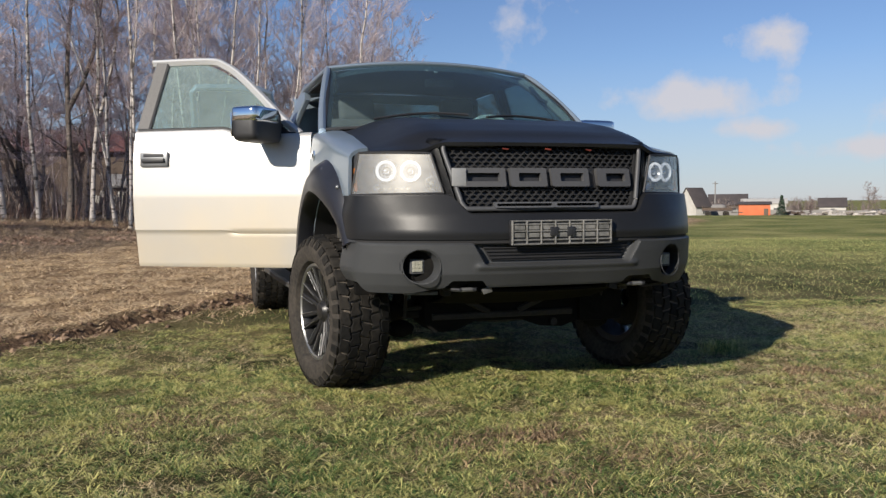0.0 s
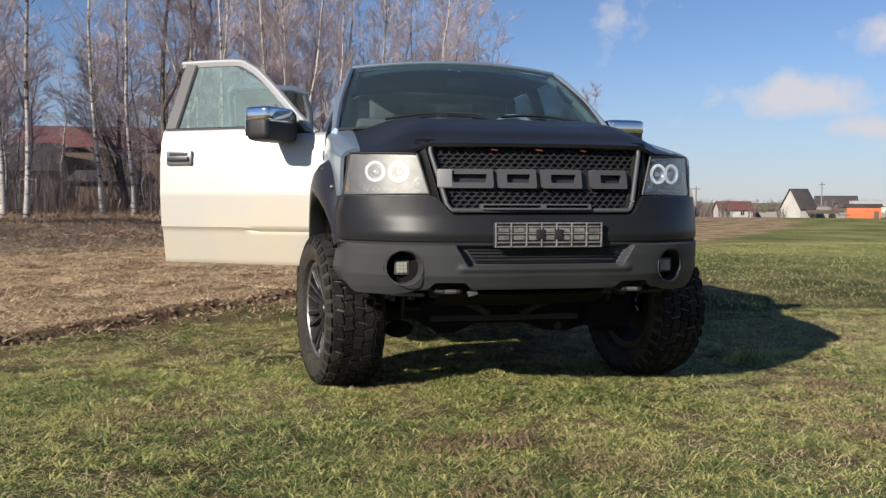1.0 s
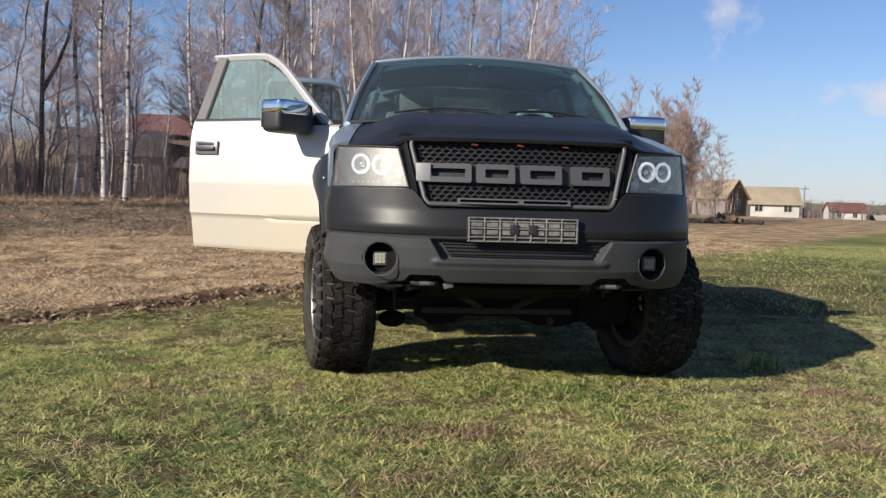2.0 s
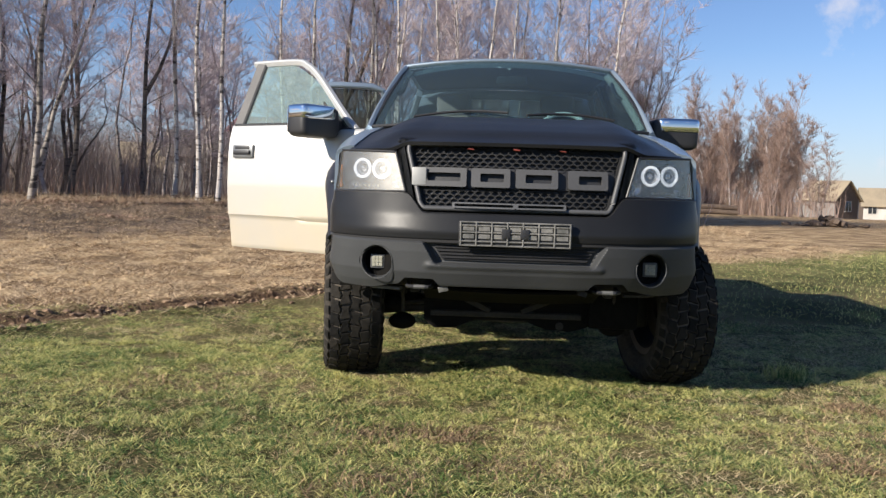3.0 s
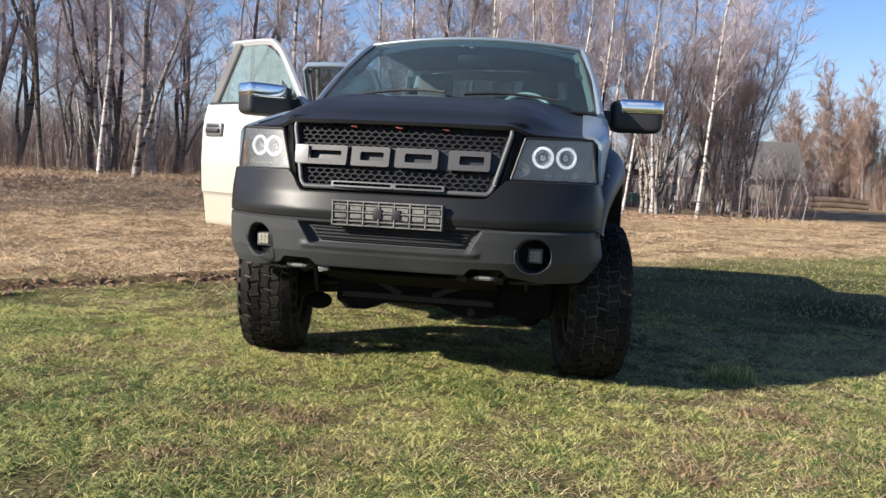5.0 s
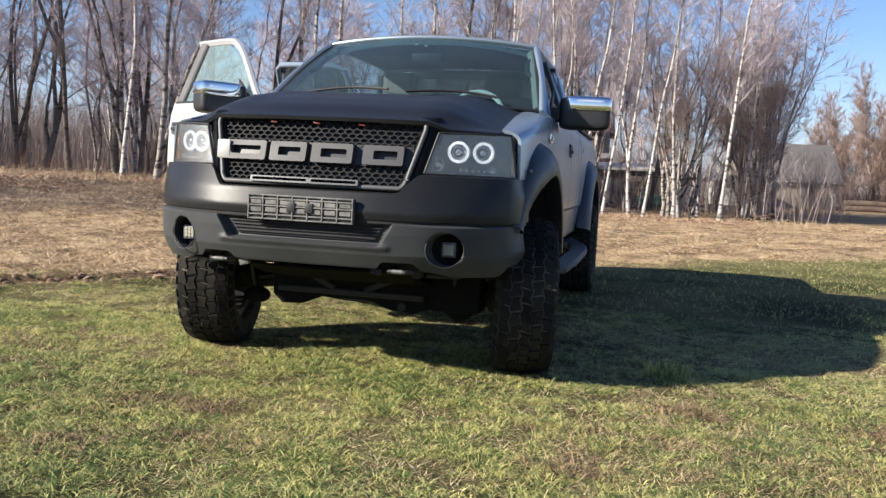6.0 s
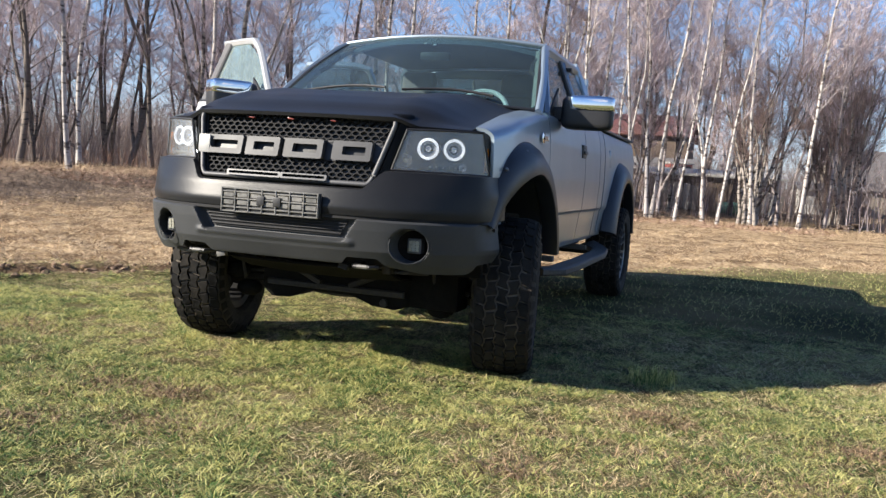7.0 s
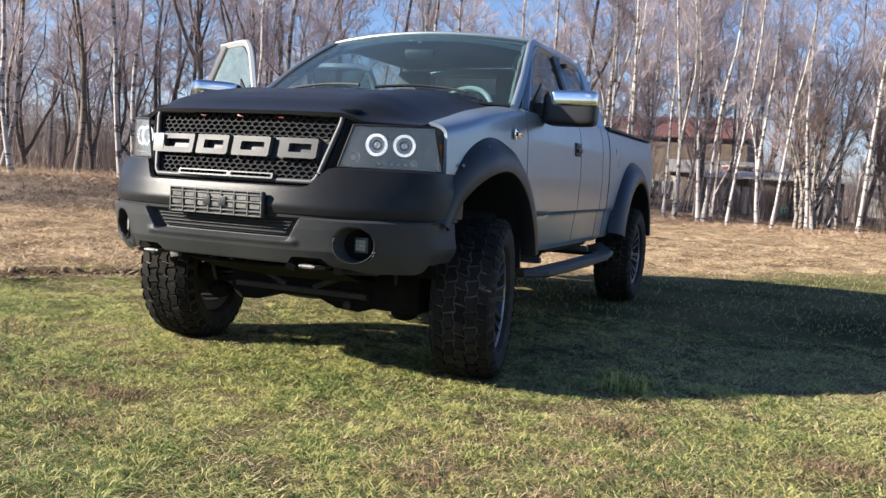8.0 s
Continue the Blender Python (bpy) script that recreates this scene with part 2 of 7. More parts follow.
RED = material("red_marker", (0.19, 0.040, 0.026), (0.15, 0.032, 0.020), 0.3, 0.0, 60, 8)
LEDS = material("pale_led_lens", (0.36, 0.352, 0.29), (0.27, 0.264, 0.215), 0.25, 0.0, 200, 8)
PLATE = material("grey_plate_holder", (0.085, 0.084, 0.079), (0.19, 0.183, 0.17), 0.42, 0.0, 50, 12, 0.1, 200)
WINDOW = glass("tinted_glass", (0.62, 0.72, 0.73), 0.0, 0.028)
# Teal film, besides dust, paints the sky's reflection on the windscreen.
WINDOW.node_tree.nodes["Diffuse BSDF"].inputs[0].default_value = (0.50, 0.63, 0.67, 1)
SIDE_GLASS = glass("dark_tinted_glass", (0.50, 0.56, 0.56), 0.0, 0.03)
DOOR_GLASS = glass("pale_door_glass", (0.64, 0.77, 0.755), 0.0, 0.17)
# Pale teal film paints reflections onto the open door's glass.
DOOR_GLASS.node_tree.nodes["Diffuse BSDF"].inputs[0].default_value = (0.52, 0.61, 0.61, 1)
LAMP_GLASS = glass("hazy_lamp_cover", (0.92, 0.93, 0.94), 0.03, 0.20, True)
DULL = material("dull_bare_steel", (0.14, 0.14, 0.135), (0.085, 0.083, 0.08), 0.55, 0.3, 60, 12, 0.1, 200)
# Near-black colour holds the deep shade under the truck and in lamp wells.
SHADE_BLACK = material("shade_black_underside", (0.0035, 0.0035, 0.0035), (0.009, 0.008, 0.007), 0.85, 0.0, 40, 5, 0.2, 90)
SHADE_BLACK.node_tree.nodes["Principled BSDF"].inputs["Specular IOR Level"].default_value = 0.12


# ---- mesh helpers ----
def part(name, bm, mat, parent=None, label="", sharp=32.0, flat=False):
    """Links a bmesh as one mesh object under a thing or a part."""
    me = bpy.data.meshes.new(name)
    bm.normal_update()
    bm.to_mesh(me)
    bm.free()
    me.materials.append(mat)
    if not flat:
        me.polygons.foreach_set("use_smooth", [True] * len(me.polygons))
        me.set_sharp_from_angle(angle=radians(sharp))
    ob = new(name, me)
    if parent:
        ob.parent = parent
    if label:
        ob["label"] = label
    return ob


def mesh_from(name, verts, faces, mat, parent=None, label="", smooth=True):
    me = bpy.data.meshes.new(name)
    me.from_pydata(verts, [], faces)
    me.materials.append(mat)
    if smooth:
        me.polygons.foreach_set("use_smooth", [True] * len(me.polygons))
    me.update()
    ob = new(name, me)
    if parent:
        ob.parent = parent
    if label:
        ob["label"] = label
    return ob


def thing(name, label, category, loc=(0, 0, 0), group="", kind=""):
    ob = new(name)
    ob.location = loc
    return tagged(ob, label, category, group, kind)


def rbox(bm, size, loc, bevel=0.01, rot=(0, 0, 0), seg=2):
    """A box with rounded edges."""
    r = bmesh.ops.create_cube(bm, size=1.0)["verts"]
    bmesh.ops.scale(bm, vec=size, verts=r)
    if bevel:
        edges = list({e for v in r for e in v.link_edges})
        g = bmesh.ops.bevel(bm, geom=edges, offset=bevel, segments=seg, profile=0.6, affect="EDGES")
        r = list({v for f in g["faces"] for v in f.verts} | {v for v in r if v.is_valid})
    m = pose(*loc, *rot)
    bmesh.ops.transform(bm, matrix=m, verts=r)
    return r


def superbox(bm, size, loc, power=5.0, rot=(0, 0, 0), nu=32, nv=18):
    """A soft-edged block: between a ball and a box, the more box-like the higher the power."""
    e = 2.0 / power

    def sp(v):
        return math.copysign(abs(v) ** e, v)
    m = pose(*loc, *rot)
    rows = []
    for j in range(1, nv):
        b = -math.pi / 2 + math.pi * j / nv
        rows.append([bm.verts.new(m @ Vector((size[0] / 2 * sp(math.cos(b)) * sp(math.cos(a)), size[1] / 2 * sp(math.cos(b)) * sp(math.sin(a)), size[2] / 2 * sp(math.sin(b))))) for a in (2 * math.pi * (i + 0.5) / nu for i in range(nu))])
    lo, hi = bm.verts.new(m @ Vector((0, 0, -size[2] / 2))), bm.verts.new(m @ Vector((0, 0, size[2] / 2)))
    for a, b in zip(rows, rows[1:]):
        for i in range(nu):
            bm.faces.new((a[i], a[(i + 1) % nu], b[(i + 1) % nu], b[i]))
    for i in range(nu):
        bm.faces.new((lo, rows[0][(i + 1) % nu], rows[0][i]))
        bm.faces.new((hi, rows[-1][i], rows[-1][(i + 1) % nu]))


def tube(bm, pts, radius, n=8, cap=True):
    """A round bar along points; radius may be one number or one for each point."""
    pts = [Vector(p) for p in pts]
    rad = radius if isinstance(radius, (list, tuple)) else [radius] * len(pts)
    rings = []
    for i, p in enumerate(pts):
        d = (pts[min(i + 1, len(pts) - 1)] - pts[max(i - 1, 0)]).normalized()
        u = d.cross(Vector((0, 0, 1)) if abs(d.z) < 0.9 else Vector((1, 0, 0))).normalized()
        v = d.cross(u)
        rings.append([bm.verts.new(p + rad[i] * (math.cos(a) * u + math.sin(a) * v)) for a in (2 * math.pi * k / n for k in range(n))])
    for a, b in zip(rings, rings[1:]):
        for k in range(n):
            bm.faces.new((a[k], a[(k + 1) % n], b[(k + 1) % n], b[k]))
    if cap:
        bm.faces.new(rings[0][::-1])
        bm.faces.new(rings[-1])


def ribbon(bm, pts, width, depth, across):
    """A bar of oblong section along points: width along the direction across, depth at right angles."""
    pts = [Vector(p) for p in pts]
    across = Vector(across).normalized()
    rings = []
    for i, p in enumerate(pts):
        d = (pts[min(i + 1, len(pts) - 1)] - pts[max(i - 1, 0)]).normalized()
        u = (across - across.dot(d) * d).normalized()
        v = d.cross(u)
        w, h, c = width / 2, depth / 2, min(width, depth) * 0.22
        prof = [(-w + c, -h), (w - c, -h), (w, -h + c), (w, h - c), (w - c, h), (-w + c, h), (-w, h - c), (-w, -h + c)]
        rings.append([bm.verts.new(p + a * u + b * v) for a, b in prof])
    for a, b in zip(rings, rings[1:]):
        for k in range(8):
            bm.faces.new((a[k], a[(k + 1) % 8], b[(k + 1) % 8], b[k]))
    bm.faces.new(rings[0][::-1])
    bm.faces.new(rings[-1])


def shell(bm, grid, th):
    """A curved sheet of some thickness over a grid of points (rows of columns)."""
    g = np.array(grid, dtype=float)
    du, dv = np.gradient(g, axis=0), np.gradient(g, axis=1)
    nrm = np.cross(du, dv)
    nrm /= np.maximum(np.linalg.norm(nrm, axis=2, keepdims=True), 1e-9)
    lower = g - th * nrm
    nu, nv = g.shape[:2]
    a = [[bm.verts.new(g[i, j]) for j in range(nv)] for i in range(nu)]
    b = [[bm.verts.new(lower[i, j]) for j in range(nv)] for i in range(nu)]
    for i in range(nu - 1):
        for j in range(nv - 1):
            bm.faces.new((a[i][j], a[i + 1][j], a[i + 1][j + 1], a[i][j + 1]))
            bm.faces.new((b[i][j], b[i][j + 1], b[i + 1][j + 1], b[i + 1][j]))
    for i in range(nu - 1):
        bm.faces.new((a[i][0], b[i][0], b[i + 1][0], a[i + 1][0]))
        bm.faces.new((a[i][-1], a[i + 1][-1], b[i + 1][-1], b[i][-1]))
    for j in range(nv - 1):
        bm.faces.new((a[0][j], a[0][j + 1], b[0][j + 1], b[0][j]))
        bm.faces.new((a[-1][j], b[-1][j], b[-1][j + 1], a[-1][j + 1]))


def revolve(bm, profile, n=48, axis_loc=(0, 0, 0), closed=False):
    """Turns a profile of (x, r) round the x axis."""
    rings = [[bm.verts.new((axis_loc[0] + x, axis_loc[1] + r * math.cos(a), axis_loc[2] + r * math.sin(a))) for a in (2 * math.pi * k / n for k in range(n))] for x, r in profile]
    pairs = list(zip(rings, rings[1:])) + ([(rings[-1], rings[0])] if closed else [])
    for a, b in pairs:
        for k in range(n):
            bm.faces.new((a[k], b[k], b[(k + 1) % n], a[(k + 1) % n]))


def prism(bm, outline, depth, m):
    """A flat outline (x, y) pushed out to a depth, set by the pose m."""
    a = [bm.verts.new(m @ Vector((x, y, 0))) for x, y in outline]
    b = [bm.verts.new(m @ Vector((x, y, depth))) for x, y in outline]
    bm.faces.new(a[::-1])
    bm.faces.new(b)
    for k in range(len(a)):
        j = (k + 1) % len(a)
        bm.faces.new((a[k], a[j], b[j], b[k]))


def ring_block(bm, outer, inner, depth, place):
    """A frame between two outlines of equally many points; place maps (x, z, depth) into the world."""
    n = len(outer)
    rows = [[bm.verts.new(place(x, z, d)) for x, z in o] for o, d in ((outer, 0), (outer, depth), (inner, depth), (inner, 0))]
    for a, b in zip(rows, rows[1:] + rows[:1]):
        for k in range(n):
            bm.faces.new((a[k], b[k], b[(k + 1) % n], a[(k + 1) % n]))


def rounded(x0, x1, z0, z1, r, n=4):
    """An oblong with rounded corners, anticlockwise."""
    pts = []
    for cx, cz, a0 in ((x1 - r, z1 - r, 0), (x0 + r, z1 - r, 90), (x0 + r, z0 + r, 180), (x1 - r, z0 + r, 270)):
        for k in range(n + 1):
            a = radians(a0 + 90 * k / n)
            pts.append((cx + r * math.cos(a), cz + r * math.sin(a)))
    return pts


def flowing(pts, n=5):
    """Points along a smooth curve through pts (Catmull-Rom)."""
    p = [Vector(q) for q in pts]
    p = [2 * p[0] - p[1]] + p + [2 * p[-1] - p[-2]]
    out = []
    for i in range(1, len(p) - 2):
        for k in range(n):
            t = k / n
            a, b, c, d = p[i - 1], p[i], p[i + 1], p[i + 2]
            out.append(0.5 * ((2 * b) + (c - a) * t + (2 * a - 5 * b + 4 * c - d) * t * t + (3 * b - a - 3 * c + d) * t ** 3))
    return out + [p[-2]]


def fixed(bm):
    bmesh.ops.recalc_face_normals(bm, faces=bm.faces)
    return bm


# ---- the pickup ----
truck = thing("pickup_truck", "lifted pickup with charcoal front, silver body and open doors", "pickup truck")
AXLE_F, AXLE_R, WHEEL_R = 0.86, 4.68, 0.437


def lerp(a, b, t):
    return a + (b - a) * t


def smooth(a, b, t):
    t = min(max((t - a) / (b - a), 0.0), 1.0)
    return t * t * (3 - 2 * t)


def bumper_y(x):
    return -0.17 + 0.385 * (abs(x) / 0.97) ** 3.6


def front_plan(s):
    """The bumper's line in plan, s being the place along it: straight out in x to 0.93, then round the corner."""
    a = abs(s)
    if a <= 0.93:
        return s, bumper_y(s)
    t = min((a - 0.93) / 0.17, 1.0)
    y0 = bumper_y(0.93)
    x = (1 - t) ** 2 * 0.93 + 2 * t * (1 - t) * 0.992 + t * t * 0.996
    y = (1 - t) ** 2 * y0 + 2 * t * (1 - t) * (y0 + 0.080) + t * t * 0.46
    return math.copysign(x, s), y


def lamp_y(x):
    return -0.05 + 0.33 * (min(abs(x), 1.0) / 0.93) ** 3.4


def flank(y, z):
    """Half width of the body side at the place y along the truck, at the height z."""
    w = float(np.interp(z, [0.56, 0.64, 0.848, 0.856, 0.872, 1.1, 1.33, 1.45, 1.54], [0.90, 0.948, 0.974, 0.970, 0.989, 1.0, 0.992, 0.975, 0.945]))
    return w - 0.05 * max(0.0, (0.8 - y) / 0.6) ** 2


def side_panel(name, sx, y0, y1, bottom, top, cols, rows, mat, parent, m=None, label="", roll=None, th=0.018):
    """A body side panel from y0 to y1, between the lines bottom(y) and top(y); roll(y): the half width at which the top edge folds over."""
    bm = bmesh.new()
    grid = []
    for i in range(cols + 1):
        y = lerp(y0, y1, i / cols)
        zb, zt = bottom(y), top(y)
        col = []
        for j in range(rows + 1):
            z = lerp(zb, zt, j / rows)
            col.append((sx * flank(y, z), y, z))
        if roll:
            xr, zr = roll(y)
            x0 = flank(y, zt)
            for k in range(1, 7):
                a = k / 6
                col.append((sx * lerp(x0, xr, 1 - math.cos(a * math.pi / 2)), y, lerp(zt, zr, math.sin(a * math.pi / 2))))
        grid.append(col if sx > 0 else col[::-1])
    shell(bm, grid, th)
    if m:
        bmesh.ops.transform(bm, matrix=m, verts=bm.verts)
    return part(name, fixed(bm), mat, parent, label)


def arch(cy, r):
    return lambda y: 0.50 + math.sqrt(max(r * r - (y - cy) ** 2, 0.0))


def hood_edge(y):
    return lerp(0.865, 0.815, min(max(y / 1.2, 0), 1))


def hood_side_z(y):
    return float(np.interp(y, [0.1, 0.4, 0.8, 1.2, 1.45], [1.285, 1.345, 1.425, 1.485, 1.51]))


# fenders
for sx in (1, -1):
    a = arch(AXLE_F, 0.70)
    side_panel("fender", sx, 0.30, 1.44, lambda y: max(a(y), 1.085 if y < 0.40 else 0.66), lambda y: hood_side_z(y) - 0.055, 46, 8, SILVER, truck, roll=lambda y: (hood_edge(y) + 0.008, hood_side_z(y) + 0.004))
# hood
bm = bmesh.new()
grid = []
for i in range(49):
    u = -1 + 2 * i / 48
    col = []
    for j in range(29):
        v = j / 28
        x = u * lerp(0.865, 0.815, v)
        y = lerp(lamp_y(x) + 0.01, 1.16 + 0.17 * u * u, v)
        mid = float(np.interp(v, [0, 0.04, 0.12, 0.3, 0.6, 1], [1.335, 1.368, 1.405, 1.465, 1.525, 1.570]))
        side = hood_side_z(y) + 0.008
        edge = smooth(0.66, 1.02, abs(u)) ** 1.1
        ridge = 0.012 * math.exp(-((abs(u) - 0.60) / 0.08) ** 2) * smooth(0.05, 0.35, v)
        z = lerp(mid, side, edge) + ridge - 0.012 * u * u
        nose = lerp(1.354, 1.318, smooth(0.62, 0.76, abs(u)))
        z = lerp(nose, z, smooth(0.0, 0.16, v) ** 0.7)
        if j == 0:
            z -= 0.012
        col.append((x, y, z))
    grid.append(col)
shell(bm, grid, 0.018)
part("hood", fixed(bm), CHARCOAL, truck, "matt charcoal hood")

# upper front: charcoal bumper skin under grille and lamps
bm = bmesh.new()
grid = []
for i in range(117):
    s = -1.10 + 2.20 * i / 116
    ax = abs(s)
    px, py = front_plan(s)
    zt = lerp(0.988, 1.083, smooth(0.44, 0.545, ax))
    col = []
    for j in range(13):
        z = lerp(0.866, zt, j / 12)
        lean = float(np.interp(z, [0.866, 0.90, 0.98, 1.083], [0.0, -0.008, 0.014, 0.065])) * (1 - 0.5 * smooth(0.7, 0.97, ax)) * (1 - smooth(0.95, 1.08, ax))
        tuck = 0.020 * smooth(0.93, 1.05, ax) * smooth(0.98, 1.083, z)
        col.append((px - math.copysign(tuck, px), py + lean, z))
    ledge = max(col[-1][1] + 0.02, lamp_y(px) + 0.03) if 0.50 < ax < 0.96 else col[-1][1] + 0.03
    col.append((col[-1][0], lerp(col[-1][1], ledge, 0.25), zt + 0.004))
    col.append((col[-1][0], ledge, zt + 0.006))
    grid.append(col)
shell(bm, grid, 0.02)
part("bumper_skin", fixed(bm), CHARCOAL, truck, "smooth charcoal upper bumper")
# lower valance with scoop, lamp wells and tow-hook notches
bm = bmesh.new()
grid = []
FOG_X, FOG_Y, FOG_Z, FOG_R = 0.680, 0.0, 0.737, 0.078
for i in range(301):
    s = -1.08 + 2.16 * i / 300
    ax = abs(s)
    x, y_plan = front_plan(s)
    zb = lerp(0.632, 0.600, smooth(0.55, 0.75, ax)) + 0.035 * smooth(0.355, 0.40, ax) * (1 - smooth(0.53, 0.575, ax)) + 0.05 * smooth(0.88, 0.975, ax)
    col = []
    for j in range(49):
        z = lerp(zb, 0.852, j / 48)
        tuck = float(np.interp(z, [0.60, 0.64, 0.70, 0.80, 0.845, 0.852], [0.075, 0.04, 0.004, -0.014, -0.018, 0.0]))
        turned = smooth(0.90, 1.05, ax)
        y = y_plan + tuck * (1 - turned)
        side = lerp(0.375, 0.425, (z - 0.745) / 0.085)
        scoop = smooth(0.738, 0.752, z) * (1 - smooth(side - 0.014, side + 0.016, ax)) * (1 - smooth(0.850, 0.856, z))
        y += 0.055 * scoop
        lip = (1 - smooth(0.41, 0.45, ax)) * math.exp(-((z - 0.735) / 0.016) ** 2)
        y -= 0.012 * lip
        rr = math.hypot(ax - FOG_X, z - FOG_Z)
        y += 0.110 * (1 - smooth(FOG_R - 0.008, FOG_R + 0.006, rr))
        col.append((x - math.copysign(tuck * turned, x), y, z))
    grid.append(col)
shell(bm, grid, 0.012)
part("valance", fixed(bm), VALANCE, truck, "dark grey textured lower bumper with a wide scoop")
for sx in (1, -1):
    # fog lamp
    bm = bmesh.new()
    ringp = [(sx * FOG_X + 0.083 * math.cos(a), bumper_y(FOG_X + 0.083 * math.cos(a) * 1.0) - 0.004, FOG_Z + 0.083 * math.sin(a)) for a in np.linspace(0, 2 * math.pi, 37)]
    ringp = [(p[0], bumper_y(p[0]) - 0.006, p[2]) for p in ringp]
    tube(bm, ringp, 0.0028, 6, cap=False)
    fog = part("fog_lamp_bezel", fixed(bm), VALANCE, truck)
    bm = bmesh.new()
    prism(bm, [(0.090 * math.cos(a), 0.078 * math.sin(a)) for a in np.linspace(0, 2 * math.pi, 33)[:-1]], 0.01, pose(sx * FOG_X, bumper_y(FOG_X) + 0.098, FOG_Z, 90, 0, sx * 30))
    part("fog_lamp_well", fixed(bm), SHADE_BLACK, fog, "black recessed lamp well")
    bm = bmesh.new()
    rbox(bm, (0.072, 0.05, 0.072), (sx * (FOG_X + 0.004), FOG_Y + 0.026, FOG_Z - 0.002), 0.006)
    part("fog_lamp_body", fixed(bm), TRIM, fog, "square black lamp body")
    bm = bmesh.new()
    for kx in (-1, 0, 1):
        for kz in (-1, 0, 1):
            rbox(bm, (0.0172, 0.008, 0.0172), (sx * (FOG_X + 0.004) + kx * 0.0176, FOG_Y, FOG_Z - 0.002 + kz * 0.0176), 0.002, seg=1)
    part("led_array", fixed(bm), LEDS, fog, "pale square array of LEDs")
bm = bmesh.new()
ribbon(bm, [(front_plan(q)[0] * 0.985, front_plan(q)[1] + 0.016, 0.859) for q in np.linspace(-1.06, 1.06, 70)], 0.030, 0.020, (0, 0, 1))
part("bumper_gap_strip", fixed(bm), NET, truck, "black strip in the bumper joint")
# scoop mesh insert and tow hooks
bm = bmesh.new()
grid = []
for i in range(25):
    u = -1 + 2 * i / 24
    grid.append([(u * lerp(0.350, 0.392, j / 4), bumper_y(u * 0.37) + 0.034, lerp(0.764, 0.836, j / 4)) for j in range(5)])
shell(bm, grid, 0.006)
scoop = part("scoop_insert", fixed(bm), NET, truck, "dark mesh insert of the bumper scoop")
for k in range(4):
    bm = bmesh.new()
    w = lerp(0.352, 0.388, k / 3)
    tube(bm, [(u * w, bumper_y(u * w) + 0.026, 0.776 + 0.016 * k) for u in np.linspace(-1, 1, 21)], 0.0022, 5)
    part("scoop_bar", fixed(bm), BLACK, scoop)
for sx in (1, -1):
    bm = bmesh.new()
    tube(bm, [(sx * 0.40, 0.06, 0.625), (sx * 0.40, -0.06, 0.622), (sx * 0.42, -0.095, 0.622), (sx * 0.50, -0.095, 0.622), (sx * 0.525, -0.06, 0.622), (sx * 0.525, 0.06, 0.625)], 0.010, 8)
    hook = part("tow_hook", fixed(bm), BLACK, truck, "black steel tow hook")
    # Paler band painted as the highlight along the hook's front.
    bm = bmesh.new()
    tube(bm, [(sx * 0.435, -0.0955, 0.6225), (sx * 0.49, -0.0955, 0.6225)], 0.0108, 8)
    part("worn_tip", fixed(bm), DULL, hook, "paler band that paints the highlight on the hook")
    bm = bmesh.new()
    rbox(bm, (0.17, 0.03, 0.016), (sx * 0.645, 0.085, 0.594), 0.004, (0, 0, sx * 20))
    part("bumper_bracket", fixed(bm), DULL if sx < 0 else CHASSIS, truck, "worn metal bumper bracket")
    bm = bmesh.new()
    rbox(bm, (0.05, 0.03, 0.030), (sx * 0.345, -0.05, 0.612), 0.004, (0, sx * 14, 0))
    part("bracket_tab", fixed(bm), DULL if sx < 0 else CHASSIS, truck)

# grille
def grille_y(x, z):
    return lerp(-0.085, 0.012, (z - 1.0) / 0.34) + 0.05 * (abs(x) / 0.56) ** 2 - 0.012


def trapezoid(w0, w1, z0, z1, r, n=5):
    """Rounded outline, half width w0 at the bottom and w1 at the top."""
    out = []
    for x, z in rounded(-1, 1, z0, z1, r, n):
        w = lerp(w0, w1, (z - z0) / (z1 - z0))
        inset = 1 - (1 - abs(x))
        out.append((math.copysign(inset, x) * w, z))
    return out


# charcoal nose between grille and lamps
bm = bmesh.new()
loops = []
for (w0, w1, z0, z1, r), dy, mixl in (((0.560, 0.618, 0.972, 1.368, 0.05), 0.045, 1.0), ((0.545, 0.606, 0.980, 1.362, 0.05), 0.008, 0.8), ((0.515, 0.590, 0.988, 1.356, 0.045), -0.004, 0.35), ((0.490, 0.572, 0.998, 1.348, 0.04), -0.012, 0.0), ((0.478, 0.562, 1.006, 1.340, 0.04), 0.012, 0.0)):
    loops.append([bm.verts.new((x, lerp(grille_y(x, z), max(grille_y(x, z), lamp_y(x)), mixl) + dy, z)) for x, z in trapezoid(w0, w1, z0, z1, r)])
for p, q in zip(loops, loops[1:]):
    for k in range(len(p)):
        bm.faces.new((p[k], p[(k + 1) % len(p)], q[(k + 1) % len(p)], q[k]))
bmesh.ops.solidify(bm, geom=bm.faces[:], thickness=0.006)
part("grille_surround", fixed(bm), CHARCOAL, truck, sharp=60)
bm = bmesh.new()
ring_block(bm, trapezoid(0.484, 0.566, 1.002, 1.344, 0.035), trapezoid(0.446, 0.524, 1.026, 1.318, 0.035), 1.0, lambda x, z, d: (x, grille_y(x, z) + (0.055 if d == 0 else 0.006), z))
part("grille_frame", fixed(bm), NET, truck, "black inner grille frame", sharp=50)
bm = bmesh.new()
trim_line = trapezoid(0.466, 0.549, 1.013, 1.333, 0.045, 7)
tube(bm, [(x, grille_y(x, z) - 0.010, z) for x, z in trim_line + trim_line[:1]], 0.0125, 8, cap=False)
